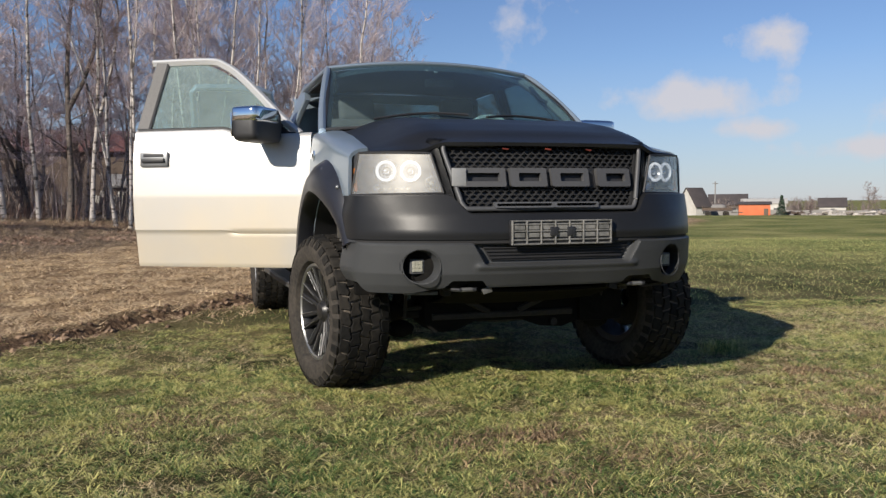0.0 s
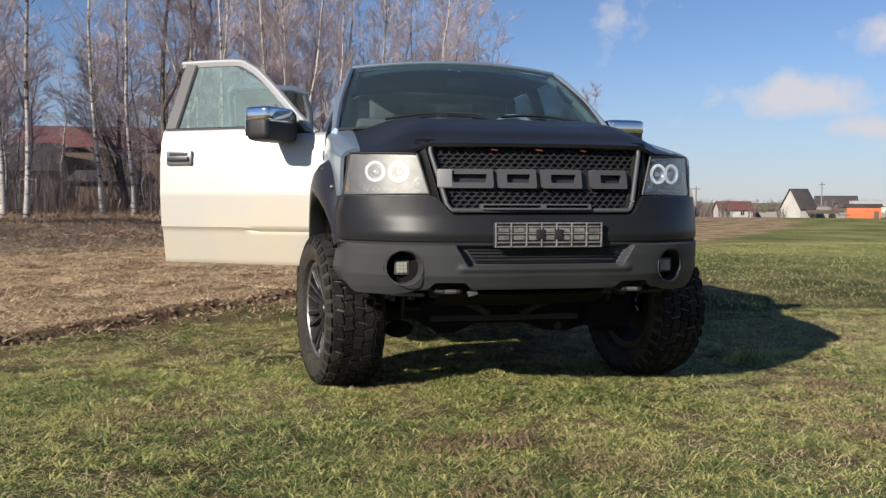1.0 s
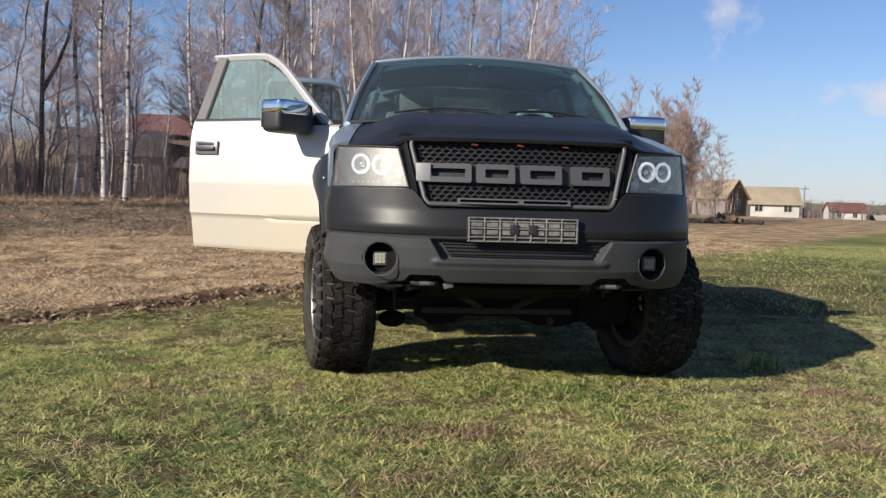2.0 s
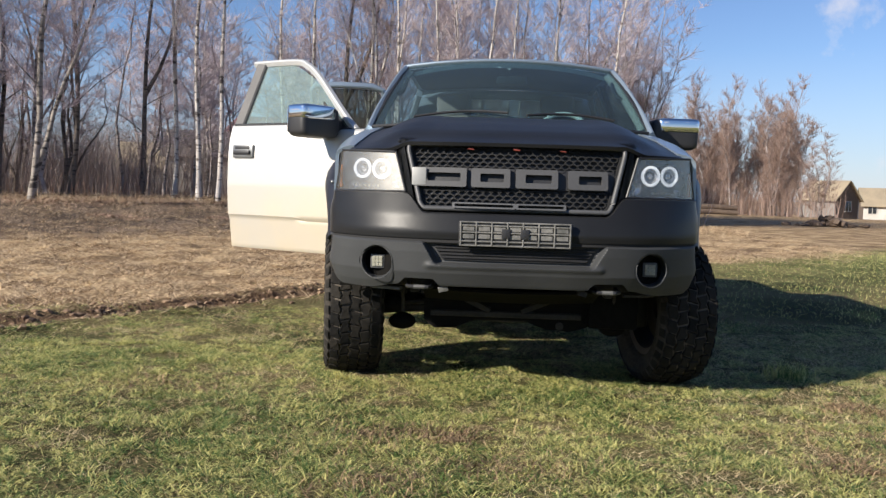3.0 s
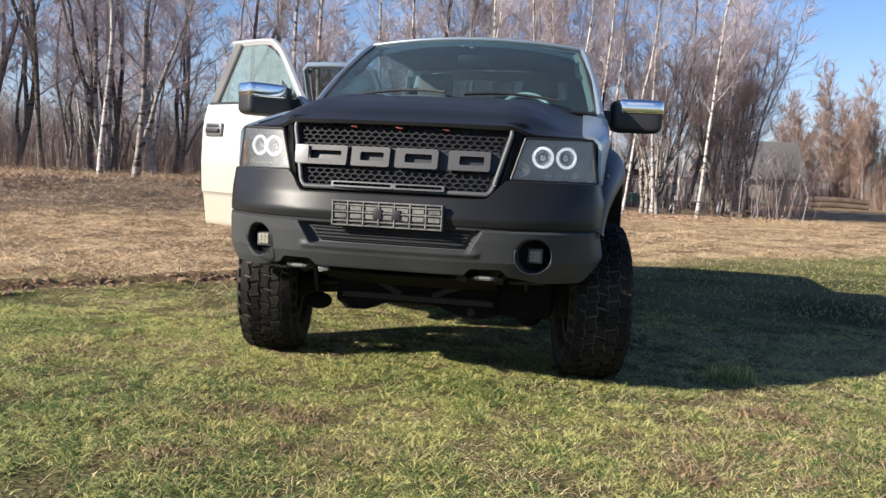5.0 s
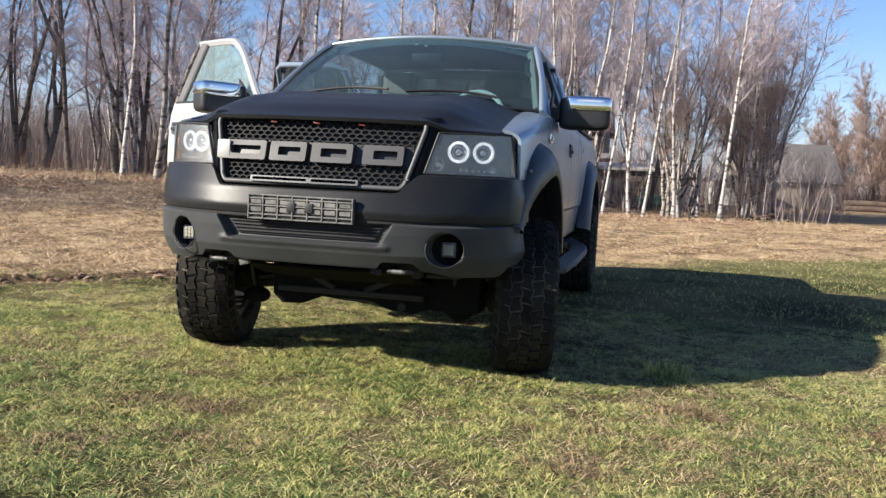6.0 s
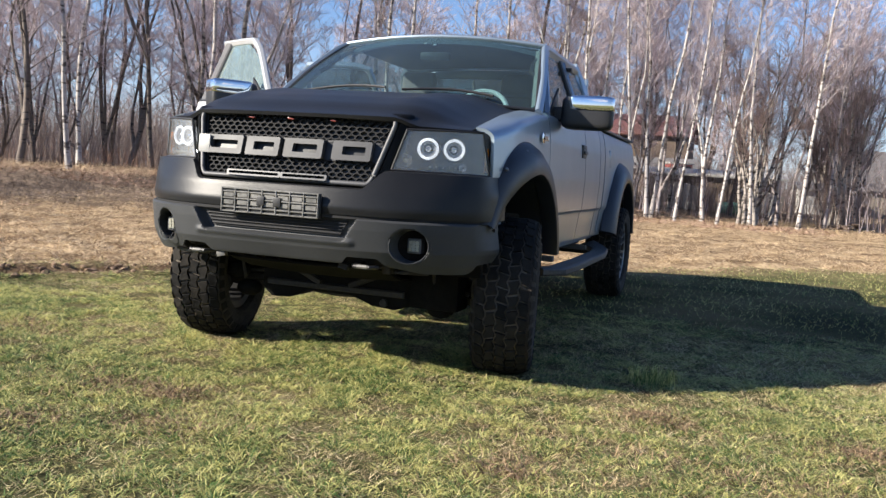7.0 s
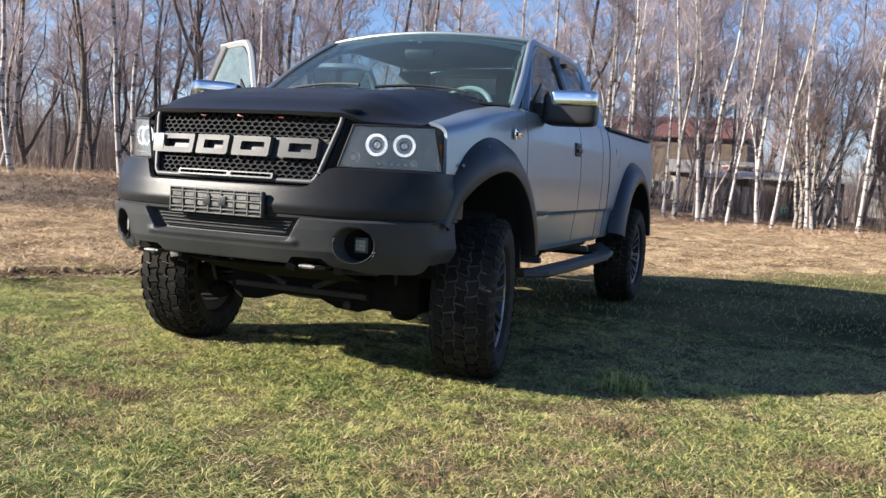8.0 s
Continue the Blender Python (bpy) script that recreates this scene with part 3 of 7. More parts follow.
part("grille_trim", fixed(bm), TRIM, truck, "satin grey trim line round the grille", sharp=60)
cw, ch = 0.0405, 0.0205
bands = {"upper": bmesh.new(), "lower": bmesh.new()}
for row in range(-2, 16):
    z = 1.030 + row * ch
    if z < 1.025 or z > 1.318:
        continue
    bm = bands["upper" if z > 1.16 else "lower"]
    for k in range(-15, 16):
        x = (k + 0.5 * (row % 2)) * cw
        w = lerp(0.450, 0.528, (z - 1.026) / 0.29)
        if abs(x) > w - 0.012 or 1.118 < z < 1.214:
            continue
        hexa = [(0.5, 0.16), (0.22, 0.62), (-0.22, 0.62), (-0.5, 0.16), (-0.5, -0.16), (-0.22, -0.62), (0.22, -0.62), (0.5, -0.16)]
        o = [(x + a * cw * 1.06, z + b * ch * 1.0) for a, b in hexa]
        i = [(x + a * cw * 0.84, z + b * ch * 0.74) for a, b in hexa]
        ring_block(bm, o, i, 1.0, lambda px, pz, d: (px, grille_y(px, pz) + (0.034 if d == 0 else 0.010), pz))
for bm in bands.values():
    part("grille_mesh", fixed(bm), NET, truck, "honeycomb grille mesh", flat=True)
bm = bmesh.new()
grid = [[(x, grille_y(x, z) + 0.05, z) for z in np.linspace(1.02, 1.33, 6)] for x in np.linspace(-0.53, 0.53, 12)]
shell(bm, grid, -0.02)
part("grille_back", fixed(bm), BLACK, truck)
bm = bmesh.new()
grid = [[(x, grille_y(x, z) + 0.012, z) for z in np.linspace(1.116, 1.216, 5)] for x in np.linspace(-0.49, 0.49, 14)]
shell(bm, grid, 0.02)
part("grille_bar", fixed(bm), BLACK, truck, "black centre bar")
# plain block emblem on the bar: four silver frames
for x0, x1, stem in ((-0.515, -0.245, 0.075), (-0.222, -0.030, 0.045), (-0.003, 0.205, 0.048), (0.255, 0.452, 0.052)):
    bm = bmesh.new()
    o, i = rounded(x0, x1, 1.122, 1.216, 0.010, 3), rounded(x0 + stem, x1 - 0.030, 1.149, 1.190, 0.006, 3)
    ring_block(bm, o, i, 1.0, lambda x, z, d: (x, grille_y(x, z) + (0.006 if d == 0 else -0.024), z))
    part("emblem_block", fixed(bm), LETTER, truck, "plain silver block of the maker's emblem", sharp=40)
# Pale plate paints the sun's glint on the emblem's first stem.
bm = bmesh.new()
rbox(bm, (0.072, 0.010, 0.088), (-0.481, grille_y(-0.481, 1.169) - 0.028, 1.169), 0.004, (-4, 0, -6))
part("emblem_block", fixed(bm), GLINT_BLOCK, truck, "small pale plate painting the sun glint on the emblem's end")
# slotted lower bar, marker lights
for x0, x1 in ((-0.30, -0.012), (0.012, 0.235)):
    bm = bmesh.new()
    ring_block(bm, rounded(x0 - 0.012, x1 + 0.012, 1.018, 1.046, 0.006), rounded(x0, x1, 1.026, 1.039, 0.005), 1.0, lambda x, z, d: (x, grille_y(x, z) + (0.02 if d == 0 else -0.014), z))
    part("grille_slot", fixed(bm), TRIM, truck)
for x in (-0.228, 0.0, 0.228):
    bm = bmesh.new()
    rbox(bm, (0.034, 0.014, 0.008), (x, grille_y(x, 1.312) - 0.010, 1.311), 0.003, (0, 8, 0))
    part("marker_light", fixed(bm), RED, truck, "small red grille marker light")

# headlamps
for sx in (1, -1):
    lamp = new("headlamp")
    lamp.parent = truck
    lamp["label"] = "clear headlamp with two white halo rings in a dark housing"
    corner = {(0, 0): (0.550, 1.092), (1, 0): (0.950, 1.088), (0, 1): (0.606, 1.288), (1, 1): (0.915, 1.300)}

    def lamp_pt(a, b, back):
        x0, z0 = lerp(corner[0, 0][0], corner[0, 1][0], b), lerp(corner[0, 0][1], corner[0, 1][1], b)
        x1, z1 = lerp(corner[1, 0][0], corner[1, 1][0], b), lerp(corner[1, 0][1], corner[1, 1][1], b)
        x, z = lerp(x0, x1, a), lerp(z0, z1, a)
        return sx * x, lamp_y(x) + 0.012 * b - 0.012 + back, z

    for nm, back, th, mt in (("lamp_housing", 0.098, 0.02, HOUSING), ("lamp_cover", 0.0, 0.004, LAMP_GLASS)):
        bm = bmesh.new()
        n = 22
        shell(bm, [[lamp_pt(i / n, j / 10, back * math.sin(math.pi * min(max(i / n, 0.03), 0.97)) ** 0.2) for j in range(11)] for i in range(n + 1)], -th * sx)
        ob = part(nm, fixed(bm), mt, lamp)
    rim_pts = [lamp_pt(t, 0, -0.003) for t in np.linspace(0, 1, 16)] + [lamp_pt(1, t, -0.003) for t in np.linspace(0, 1, 8)] + [lamp_pt(t, 1, -0.003) for t in np.linspace(1, 0, 16)] + [lamp_pt(0, t, -0.003) for t in np.linspace(1, 0, 8)]
    bm = bmesh.new()
    tube(bm, rim_pts, 0.006, 6, cap=False)
    part("lamp_rim", fixed(bm), BLACK, lamp)
    for x, z in ((0.686, 1.203), (0.794, 1.206)):
        yaw = sx * (16 if x < 0.75 else 24)
        c = pose(sx * x, lamp_y(x) + 0.038, z, 0, 0, yaw) @ pose(0, 0, 0, 0, 0, -90)
        bm = bmesh.new()
        revolve(bm, [(0.004, 0.039), (0.009, 0.041), (0.009, 0.050), (0.003, 0.053), (-0.006, 0.052), (-0.006, 0.039)], 40, closed=True)
        bmesh.ops.transform(bm, matrix=c, verts=bm.verts)
        part("halo_ring", fixed(bm), LIT_HALO, lamp, "white halo ring")
        bm = bmesh.new()
        revolve(bm, [(0.0, 0.038), (-0.004, 0.035), (-0.012, 0.032), (-0.012, 0.026), (-0.022, 0.023), (-0.034, 0.017), (-0.036, 0.001)], 32)
        bmesh.ops.transform(bm, matrix=c, verts=bm.verts)
        part("reflector_bowl", fixed(bm), BOWL, lamp, "grey reflector bowl")
        bm = bmesh.new()
        revolve(bm, [(-0.004, 0.050), (0.002, 0.056), (-0.010, 0.062), (-0.030, 0.062)], 36)
        bmesh.ops.transform(bm, matrix=c, verts=bm.verts)
        part("lamp_collar", fixed(bm), HOUSING, lamp, "dark collar round the halo ring")
        bm = bmesh.new()
        bmesh.ops.create_uvsphere(bm, u_segments=16, v_segments=10, radius=0.017, matrix=c @ pose(-0.016, 0, 0))
        part("projector_lens", fixed(bm), REFLECTOR, lamp)
    for x, z, r, mt in ((0.597, 1.140, 0.034, REFLECTOR), (0.838, 1.120, 0.020, REFLECTOR)):
        c = pose(sx * x, lamp_y(x) + 0.018, z, 0, 0, sx * 14) @ pose(0, 0, 0, 0, 0, -90)
        bm = bmesh.new()
        revolve(bm, [(0.006, r), (0.0, r * 1.06), (-0.012, r), (-0.022, r * 0.6), (-0.024, 0.001)], 24)
        bmesh.ops.transform(bm, matrix=c, verts=bm.verts)
        small = part("small_reflector", fixed(bm), mt, lamp)
        if r > 0.02:
            bm = bmesh.new()
            bmesh.ops.create_uvsphere(bm, u_segments=12, v_segments=8, radius=0.013, matrix=c @ pose(-0.008, 0, 0))
            part("bulb", fixed(bm), LEDS, small, "small clear bulb")
    bm = bmesh.new()
    for k in range(6):
        x = 0.70 + 0.026 * k
        rbox(bm, (0.014, 0.012, 0.012), (sx * x, lamp_y(x) + 0.030, 1.116), 0.003, seg=1)
    part("led_strip", fixed(bm), LEDS, lamp)
    bm = bmesh.new()
    rbox(bm, (0.014, 0.05, 0.12), (sx * 0.925, lamp_y(0.925) + 0.035, 1.165), 0.005)
    part("amber_reflector", fixed(bm), AMBER, lamp, "amber side reflector")

# empty number-plate holder
holder = new("plate_holder")
holder.parent = truck
holder["label"] = "empty grey plastic number-plate holder with ribs"
bm = bmesh.new()
rbox(bm, (0.545, 0.012, 0.118), (0, bumper_y(0) - 0.012, 0.898), 0.004)
part("holder_back", fixed(bm), BLACK, holder)
bm = bmesh.new()
for z in (0.842, 0.862, 0.905, 0.938, 0.954):
    rbox(bm, (0.535, 0.012, 0.008), (0, bumper_y(0) - 0.022, z), 0.002, seg=1)
for k in range(8):
    rbox(bm, (0.008, 0.014, 0.115), (-0.262 + 0.0749 * k, bumper_y(0) - 0.023, 0.898), 0.002, seg=1)
for k in range(7):
    for z in (0.885, 0.922):
        rbox(bm, (0.058, 0.008, 0.022), (-0.225 + 0.0749 * k, bumper_y(0) - 0.020, z), 0.002, seg=1)
part("holder_ribs", fixed(bm), PLATE, holder)
for x in (-0.045, 0.045):
    bm = bmesh.new()
    rbox(bm, (0.042, 0.012, 0.046), (x, bumper_y(0) - 0.0262, 0.902), 0.004)
    part("holder_socket", fixed(bm), BLACK, holder, "dark square socket")

# wheel-arch flares and liners
def flare(cy, sx, a0, a1, x_full, front):
    x_in = x_full
    bm = bmesh.new()
    grid = []
    for i in range(41):
        a = radians(lerp(a0, a1, i / 40))
        col = []
        if front:
            x_in = lerp(0.992, x_full, smooth(30, 85, math.degrees(a)))
        for s, r, x in ((0, 0.605, 0.99), (1, 0.600, x_in - 0.012), (2, 0.607, x_in), (3, 0.640, x_in + 0.004), (4, 0.69, x_in - 0.010), (5, 0.735, x_in - 0.045), (6, 0.765, x_in - 0.095), (7, 0.772, x_in - 0.115)):
            if front:
                r = 0.61 + (r - 0.60) * lerp(0.62, 1.12, smooth(30, 66, math.degrees(a)))
            else:
                r = 0.605 + (r - 0.60) * 1.18
            y, z = cy - r * math.cos(a), 0.50 + r * math.sin(a)
            col.append((sx * x, y, z))
        grid.append(col if sx > 0 else col[::-1])
    shell(bm, grid, 0.008)
    ob = part("wheel_arch_flare", fixed(bm), FLARE, truck, "dark plastic wheel-arch flare with rivets", sharp=50)
    for k in range(6):
        a = radians(lerp(a0 + 26 if front else a0 + 8, a1 - 8, k / 5))
        bm = bmesh.new()
        x_riv = lerp(1.005, x_full, smooth(27, 85, math.degrees(a))) if front else x_full
        bmesh.ops.create_uvsphere(bm, u_segments=10, v_segments=6, radius=0.011, matrix=pose(sx * (x_riv - 0.050), cy - 0.752 * math.cos(a), 0.50 + 0.752 * math.sin(a)))
        part("rivet", bm, SATIN, ob)
    bm = bmesh.new()
    grid = []
    for i in range(25):
        a = radians(lerp(38 if front else 12, 176, i / 24))
        grid.append([(sx * x, cy - 0.62 * math.cos(a), 0.50 + 0.62 * math.sin(a)) for x in (0.50, 0.72, 0.985)])
    shell(bm, grid, 0.01)
    part("wheel_arch_liner", fixed(bm), BLACK, truck)


for sx in (1, -1):
    flare(AXLE_F - 0.02, sx, 31, 168, 1.085, True)
    flare(AXLE_R, sx, 12, 172, 1.085, False)

# wheels
def wheel():
    w = new("wheel")
    bm = bmesh.new()
    revolve(bm, [(-0.118, 0.272), (-0.150, 0.290), (-0.166, 0.335), (-0.163, 0.385), (-0.146, 0.414), (-0.09, 0.421), (0.09, 0.421), (0.146, 0.414), (0.163, 0.385), (0.166, 0.335), (0.150, 0.290), (0.118, 0.272)], 64, closed=True)
    tyre = part("tyre", fixed(bm), RUBBER, w, "worn black off-road tyre")
    bm = bmesh.new()
    revolve(bm, [(-0.118, 0.418), (-0.105, 0.4235), (0.105, 0.4235), (0.118, 0.418), (0.10, 0.40), (-0.10, 0.40)], 64, closed=True)
    part("groove_mud", fixed(bm), GROOVE, tyre, "dried pale mud in the tread grooves")
    verts, faces = [], []
    rng = random.Random(5)
    N = 34
    pitch = 2 * math.pi / N

    def seam(b, q):
        """Zigzag line b (0 to 5) between the ribs, at the angle q."""
        s = (q / pitch + 0.37 * b) % 1.0
        zig = 4 * abs(s - 0.5) - 1
        return -0.1425 + 0.057 * b + (0.0085 * zig if 0 < b < 5 else 0.004 * zig)

    for rib in range(5):
        for k in range(N):
            q0 = (k + 0.43 * rib) * pitch + rng.uniform(-0.006, 0.006)
            gap = 0.0042 / 0.43
            slant = (0.24, -0.20, 0.26, -0.20, 0.24)[rib] * rng.uniform(0.8, 1.2)
            mid = -0.114 + 0.057 * rib
            line = []
            for s in (0.0, 0.25, 0.5, 0.75, 1.0):
                q = q0 + gap + (pitch - 2 * gap) * s
                line.append((seam(rib, q) + 0.0044, q))
            for s in (1.0, 0.75, 0.5, 0.25, 0.0):
                q = q0 + gap + (pitch - 2 * gap) * s
                line.append((seam(rib + 1, q) - 0.0044, q))
            b = len(verts)
            for r, inset in ((0.418, 0.0), (WHEEL_R - 0.002, 0.05), (WHEEL_R, 0.10)):
                for x, q in line:
                    x = lerp(x, mid, inset)
                    q = lerp(q, q0 + pitch / 2, inset) + slant * (x - mid) / 0.43
                    rr = r - 0.014 * max(0.0, (abs(x) - 0.10) / 0.04) ** 2 - (0.0 if r < 0.42 else 0.003 * math.cos(7 * q) * rng.random())
                    verts.append((x, rr * math.cos(q), rr * math.sin(q)))
            m = len(line)
            for lay in (0, m):
                for i in range(m):
                    faces.append((b + lay + i, b + lay + (i + 1) % m, b + lay + m + (i + 1) % m, b + lay + m + i))
            faces.append(tuple(b + 2 * m + i for i in range(m)))
    for k in range(N):
        for x in (-0.160, 0.160):
            b = len(verts)
            for r in (0.380, 0.420):
                for dx in (-0.008, 0.008):
                    for da in (-0.058, 0.058):
                        q = (k + (0.1 if x < 0 else 0.9)) * pitch + da
                        verts.append((x + dx * (1.0 if r < 0.4 else 0.2) - (0 if r < 0.4 else math.copysign(0.010, x)), r * math.cos(q), r * math.sin(q)))
            for f in ((0, 1, 3, 2), (4, 6, 7, 5), (0, 4, 5, 1), (2, 3, 7, 6), (0, 2, 6, 4), (1, 5, 7, 3)):
                faces.append(tuple(b + kk for kk in f))
    mesh_from("tread", verts, faces, MUDDY, tyre, "chunky muddy tread blocks", smooth=False)
    bm = bmesh.new()
    revolve(bm, [(-0.118, 0.274), (-0.110, 0.255), (-0.08, 0.245), (0.02, 0.240), (0.085, 0.250), (0.108, 0.262), (0.118, 0.274), (0.124, 0.274), (0.118, 0.250), (0.090, 0.236), (0.02, 0.228), (-0.11, 0.235)], 64, closed=True)
    rim = part("rim", fixed(bm), RIM_DARK, w, "black alloy rim with machined edges")
    bm = bmesh.new()
    revolve(bm, [(0.118, 0.277), (0.127, 0.276), (0.128, 0.262), (0.120, 0.255)], 64, closed=True)
    part("rim_lip", fixed(bm), RIM_CUT, rim, "bright machined rim lip")
    for k in range(8):
        a = 2 * math.pi * k / 8
        bm = bmesh.new()
        for s in (-1, 1):
            ribbon(bm, [Matrix.Rotation(a, 3, "X") @ Vector((0.062, s * 0.016, 0.045)), Matrix.Rotation(a, 3, "X") @ Vector((0.078, s * 0.020, 0.13)), Matrix.Rotation(a, 3, "X") @ Vector((0.108, s * 0.036, 0.250))], 0.026, 0.034, Matrix.Rotation(a, 3, "X") @ Vector((0, 1, 0)))
        sp = part("spoke", fixed(bm), RIM_DARK, rim)
        bm = bmesh.new()
        for s in (-1, 1):
            ribbon(bm, [Matrix.Rotation(a, 3, "X") @ Vector((0.098, s * 0.0285, 0.128)), Matrix.Rotation(a, 3, "X") @ Vector((0.127, s * 0.045, 0.248))], 0.0035, 0.006, Matrix.Rotation(a, 3, "X") @ Vector((0, 1, 0)))
        o = part("spoke_edge", fixed(bm), RIM_CUT, rim, "machined spoke edge")
    bm = bmesh.new()
    revolve(bm, [(0.02, 0.075), (0.075, 0.070), (0.088, 0.055), (0.104, 0.046), (0.110, 0.03), (0.110, 0.001)], 32)
    part("hub_cap", fixed(bm), RIM_DARK, rim)
    bm = bmesh.new()
    revolve(bm, [(-0.03, 0.06), (-0.03, 0.175), (-0.005, 0.175), (-0.005, 0.06)], 40, closed=True)
    part("brake_disc", fixed(bm), CHASSIS, w, "dull steel brake disc")
    return w


STEER = 11.0
first = wheel()
first.parent = truck
first.matrix_basis = pose(0.935, AXLE_F, WHEEL_R - 0.006, 0, 0, STEER)
first["label"] = "chunky off-road wheel, black alloy with machined edges"
for x, y, turn, spin in ((-0.935, AXLE_F, 180 + STEER, 20), (0.935, AXLE_R, 0, 33), (-0.935, AXLE_R, 180, 11)):
    copy_thing(first, pose(x, y, WHEEL_R - 0.006, 0, 0, turn) @ pose(0, 0, 0, spin, 0, 0))

# cab and doors
SILL, BELT = 0.63, 1.535
ROOF_X = 0.735


def belt_roll(y):
    return (0.925, BELT + 0.012)


def door_belt(y):
    """The belt line of a front door, stepped down below the mirror."""
    return BELT - 0.045 * (1 - smooth(1.93, 2.08, y))


def side_glass_x(z):
    return lerp(0.925, ROOF_X + 0.02, (z - BELT) / (1.985 - BELT))


def front_door(sx, m, opened):
    y0, y1 = 1.452, 2.715
    d = side_panel("door", sx, y0, y1, lambda y: SILL, lambda y: door_belt(y) - 0.03, 40, 60, SUNLIT_DUSTY if opened else SILVER, truck, m, "open silver-beige front door" if opened else "closed silver-beige front door", roll=lambda y: (0.925, door_belt(y) + 0.012), th=0.03)

    def sub(name, bm, mat, label=""):
        bmesh.ops.transform(bm, matrix=m, verts=bm.verts)
        return part(name, fixed(bm), mat, d, label)
    lift = 0.035 if opened else 0.0
    frame_pts = [(1.54, BELT - 0.045), (1.68, 1.60), (2.00, 1.865 + 0.4 * lift), (2.15, 1.950 + 0.8 * lift), (2.28, 1.980 + lift), (2.70, 1.985 + lift)]
    bm = bmesh.new()
    ribbon(bm, flowing([(sx * (side_glass_x(z) - 0.012), y, z) for y, z in frame_pts]), 0.050, 0.045, (sx * 0.35, -0.6, 1.0))
    sub("window_frame", bm, SUNLIT_DUSTY if opened else SILVER)
    bm = bmesh.new()
    ribbon(bm, [(sx * (side_glass_x(z) - 0.012), lerp(2.625, 2.675, (1.985 - z) / 0.45), z) for z in (1.975 + lift, 1.75, BELT)], 0.10, 0.045, (0, 1, 0))
    sub("window_pillar", bm, BLACK if not opened else PILLAR)
    bm = bmesh.new()
    rows = []
    for k in range(9):
        z = lerp(BELT - 0.05, 1.965 + lift, k / 8)
        ya = float(np.interp(z, [BELT, 1.60, 1.86, 1.945, 1.975], [1.62, 1.70, 2.02, 2.17, 2.30]))
        rows.append([(sx * (side_glass_x(z) - 0.01), lerp(ya, 2.62, t), z) for t in np.linspace(0, 1, 6)])
    shell(bm, rows, 0.005)
    g = sub("window_glass", bm, DOOR_GLASS if opened else SIDE_GLASS)
    # belt seal and mirror sail
    bm = bmesh.new()
    ribbon(bm, [(sx * 0.936, y, door_belt(y) + 0.008) for y in (1.56, 1.75, 1.92, 1.96, 2.00, 2.04, 2.08, 2.3, 2.70)], 0.022, 0.02, (0, 0, 1))
    sub("belt_seal", bm, BLACK)
    bm = bmesh.new()
    prism(bm, [(0, 0), (0.22, 0), (0.24, 0.20)], 0.012, Matrix.Translation((sx * 0.922, 1.60, BELT - 0.04)) @ Matrix(((0, 0, sx, 0), (1, 0, 0, 0), (0, 1, 0, 0), (0, 0, 0, 1))))
    sub("mirror_sail", bm, BLACK)
    # inner trim
    bm = bmesh.new()
    rbox(bm, (0.05, y1 - y0 - 0.06, 0.80), (sx * 0.925, (y0 + y1) / 2, 1.06), 0.02)
    sub("inner_trim", bm, PALE_TRIM, "pale inner door trim")
    hy, hz = (2.625, 1.315) if sx > 0 else (y1 - 0.165, 1.345)
    bm = bmesh.new()
    rbox(bm, (0.03, 0.155 if sx > 0 else 0.205, 0.098), (sx * (0.9885 if sx > 0 else 0.996), hy, hz), 0.012)
    h = sub("handle_plate", bm, BLACK if sx > 0 else SATIN, "dark door handle")
    bm = bmesh.new()
    rbox(bm, (0.024, 0.125 if sx > 0 else 0.165, 0.028), (sx * (1.004 if sx > 0 else 1.016), hy, hz - 0.007), 0.008)
    sub("handle_grip", bm, BLACK)
    bm = bmesh.new()
    rbox(bm, (0.008, 0.11 if sx > 0 else 0.15, 0.024), (sx * (1.002 if sx > 0 else 1.0095), hy, hz + 0.027), 0.004)
    sub("handle_recess", bm, BLACK)
    # mirror
    my = 1.80 if sx > 0 else 1.735
    bm = bmesh.new()
    superbox(bm, (0.335, 0.185, 0.212), (sx * 1.145, my, 1.533), 6.0, (0, 0, sx * 6))
    sub("mirror_housing", bm, BLACK, "black mirror housing")
    bm = bmesh.new()
    superbox(bm, (0.300, 0.194, 0.104), (sx * 1.167, my - 0.002, 1.592), 6.0, (0, 0, sx * 6))
    sub("mirror_cap", bm, CHROME, "chrome mirror cap")
    bm = bmesh.new()
    rbox(bm, (0.20, 0.10, 0.095), (sx * 0.99, my - 0.02, 1.520), 0.025, (0, 0, 0), 3)
    sub("mirror_arm", bm, BLACK)
    bm = bmesh.new()
    rbox(bm, (0.26, 0.006, 0.15), (sx * 1.155, my + 0.094, 1.535), 0.002, (0, 0, sx * 6))
    sub("mirror_glass", bm, CHROME, "mirror glass")
    return d


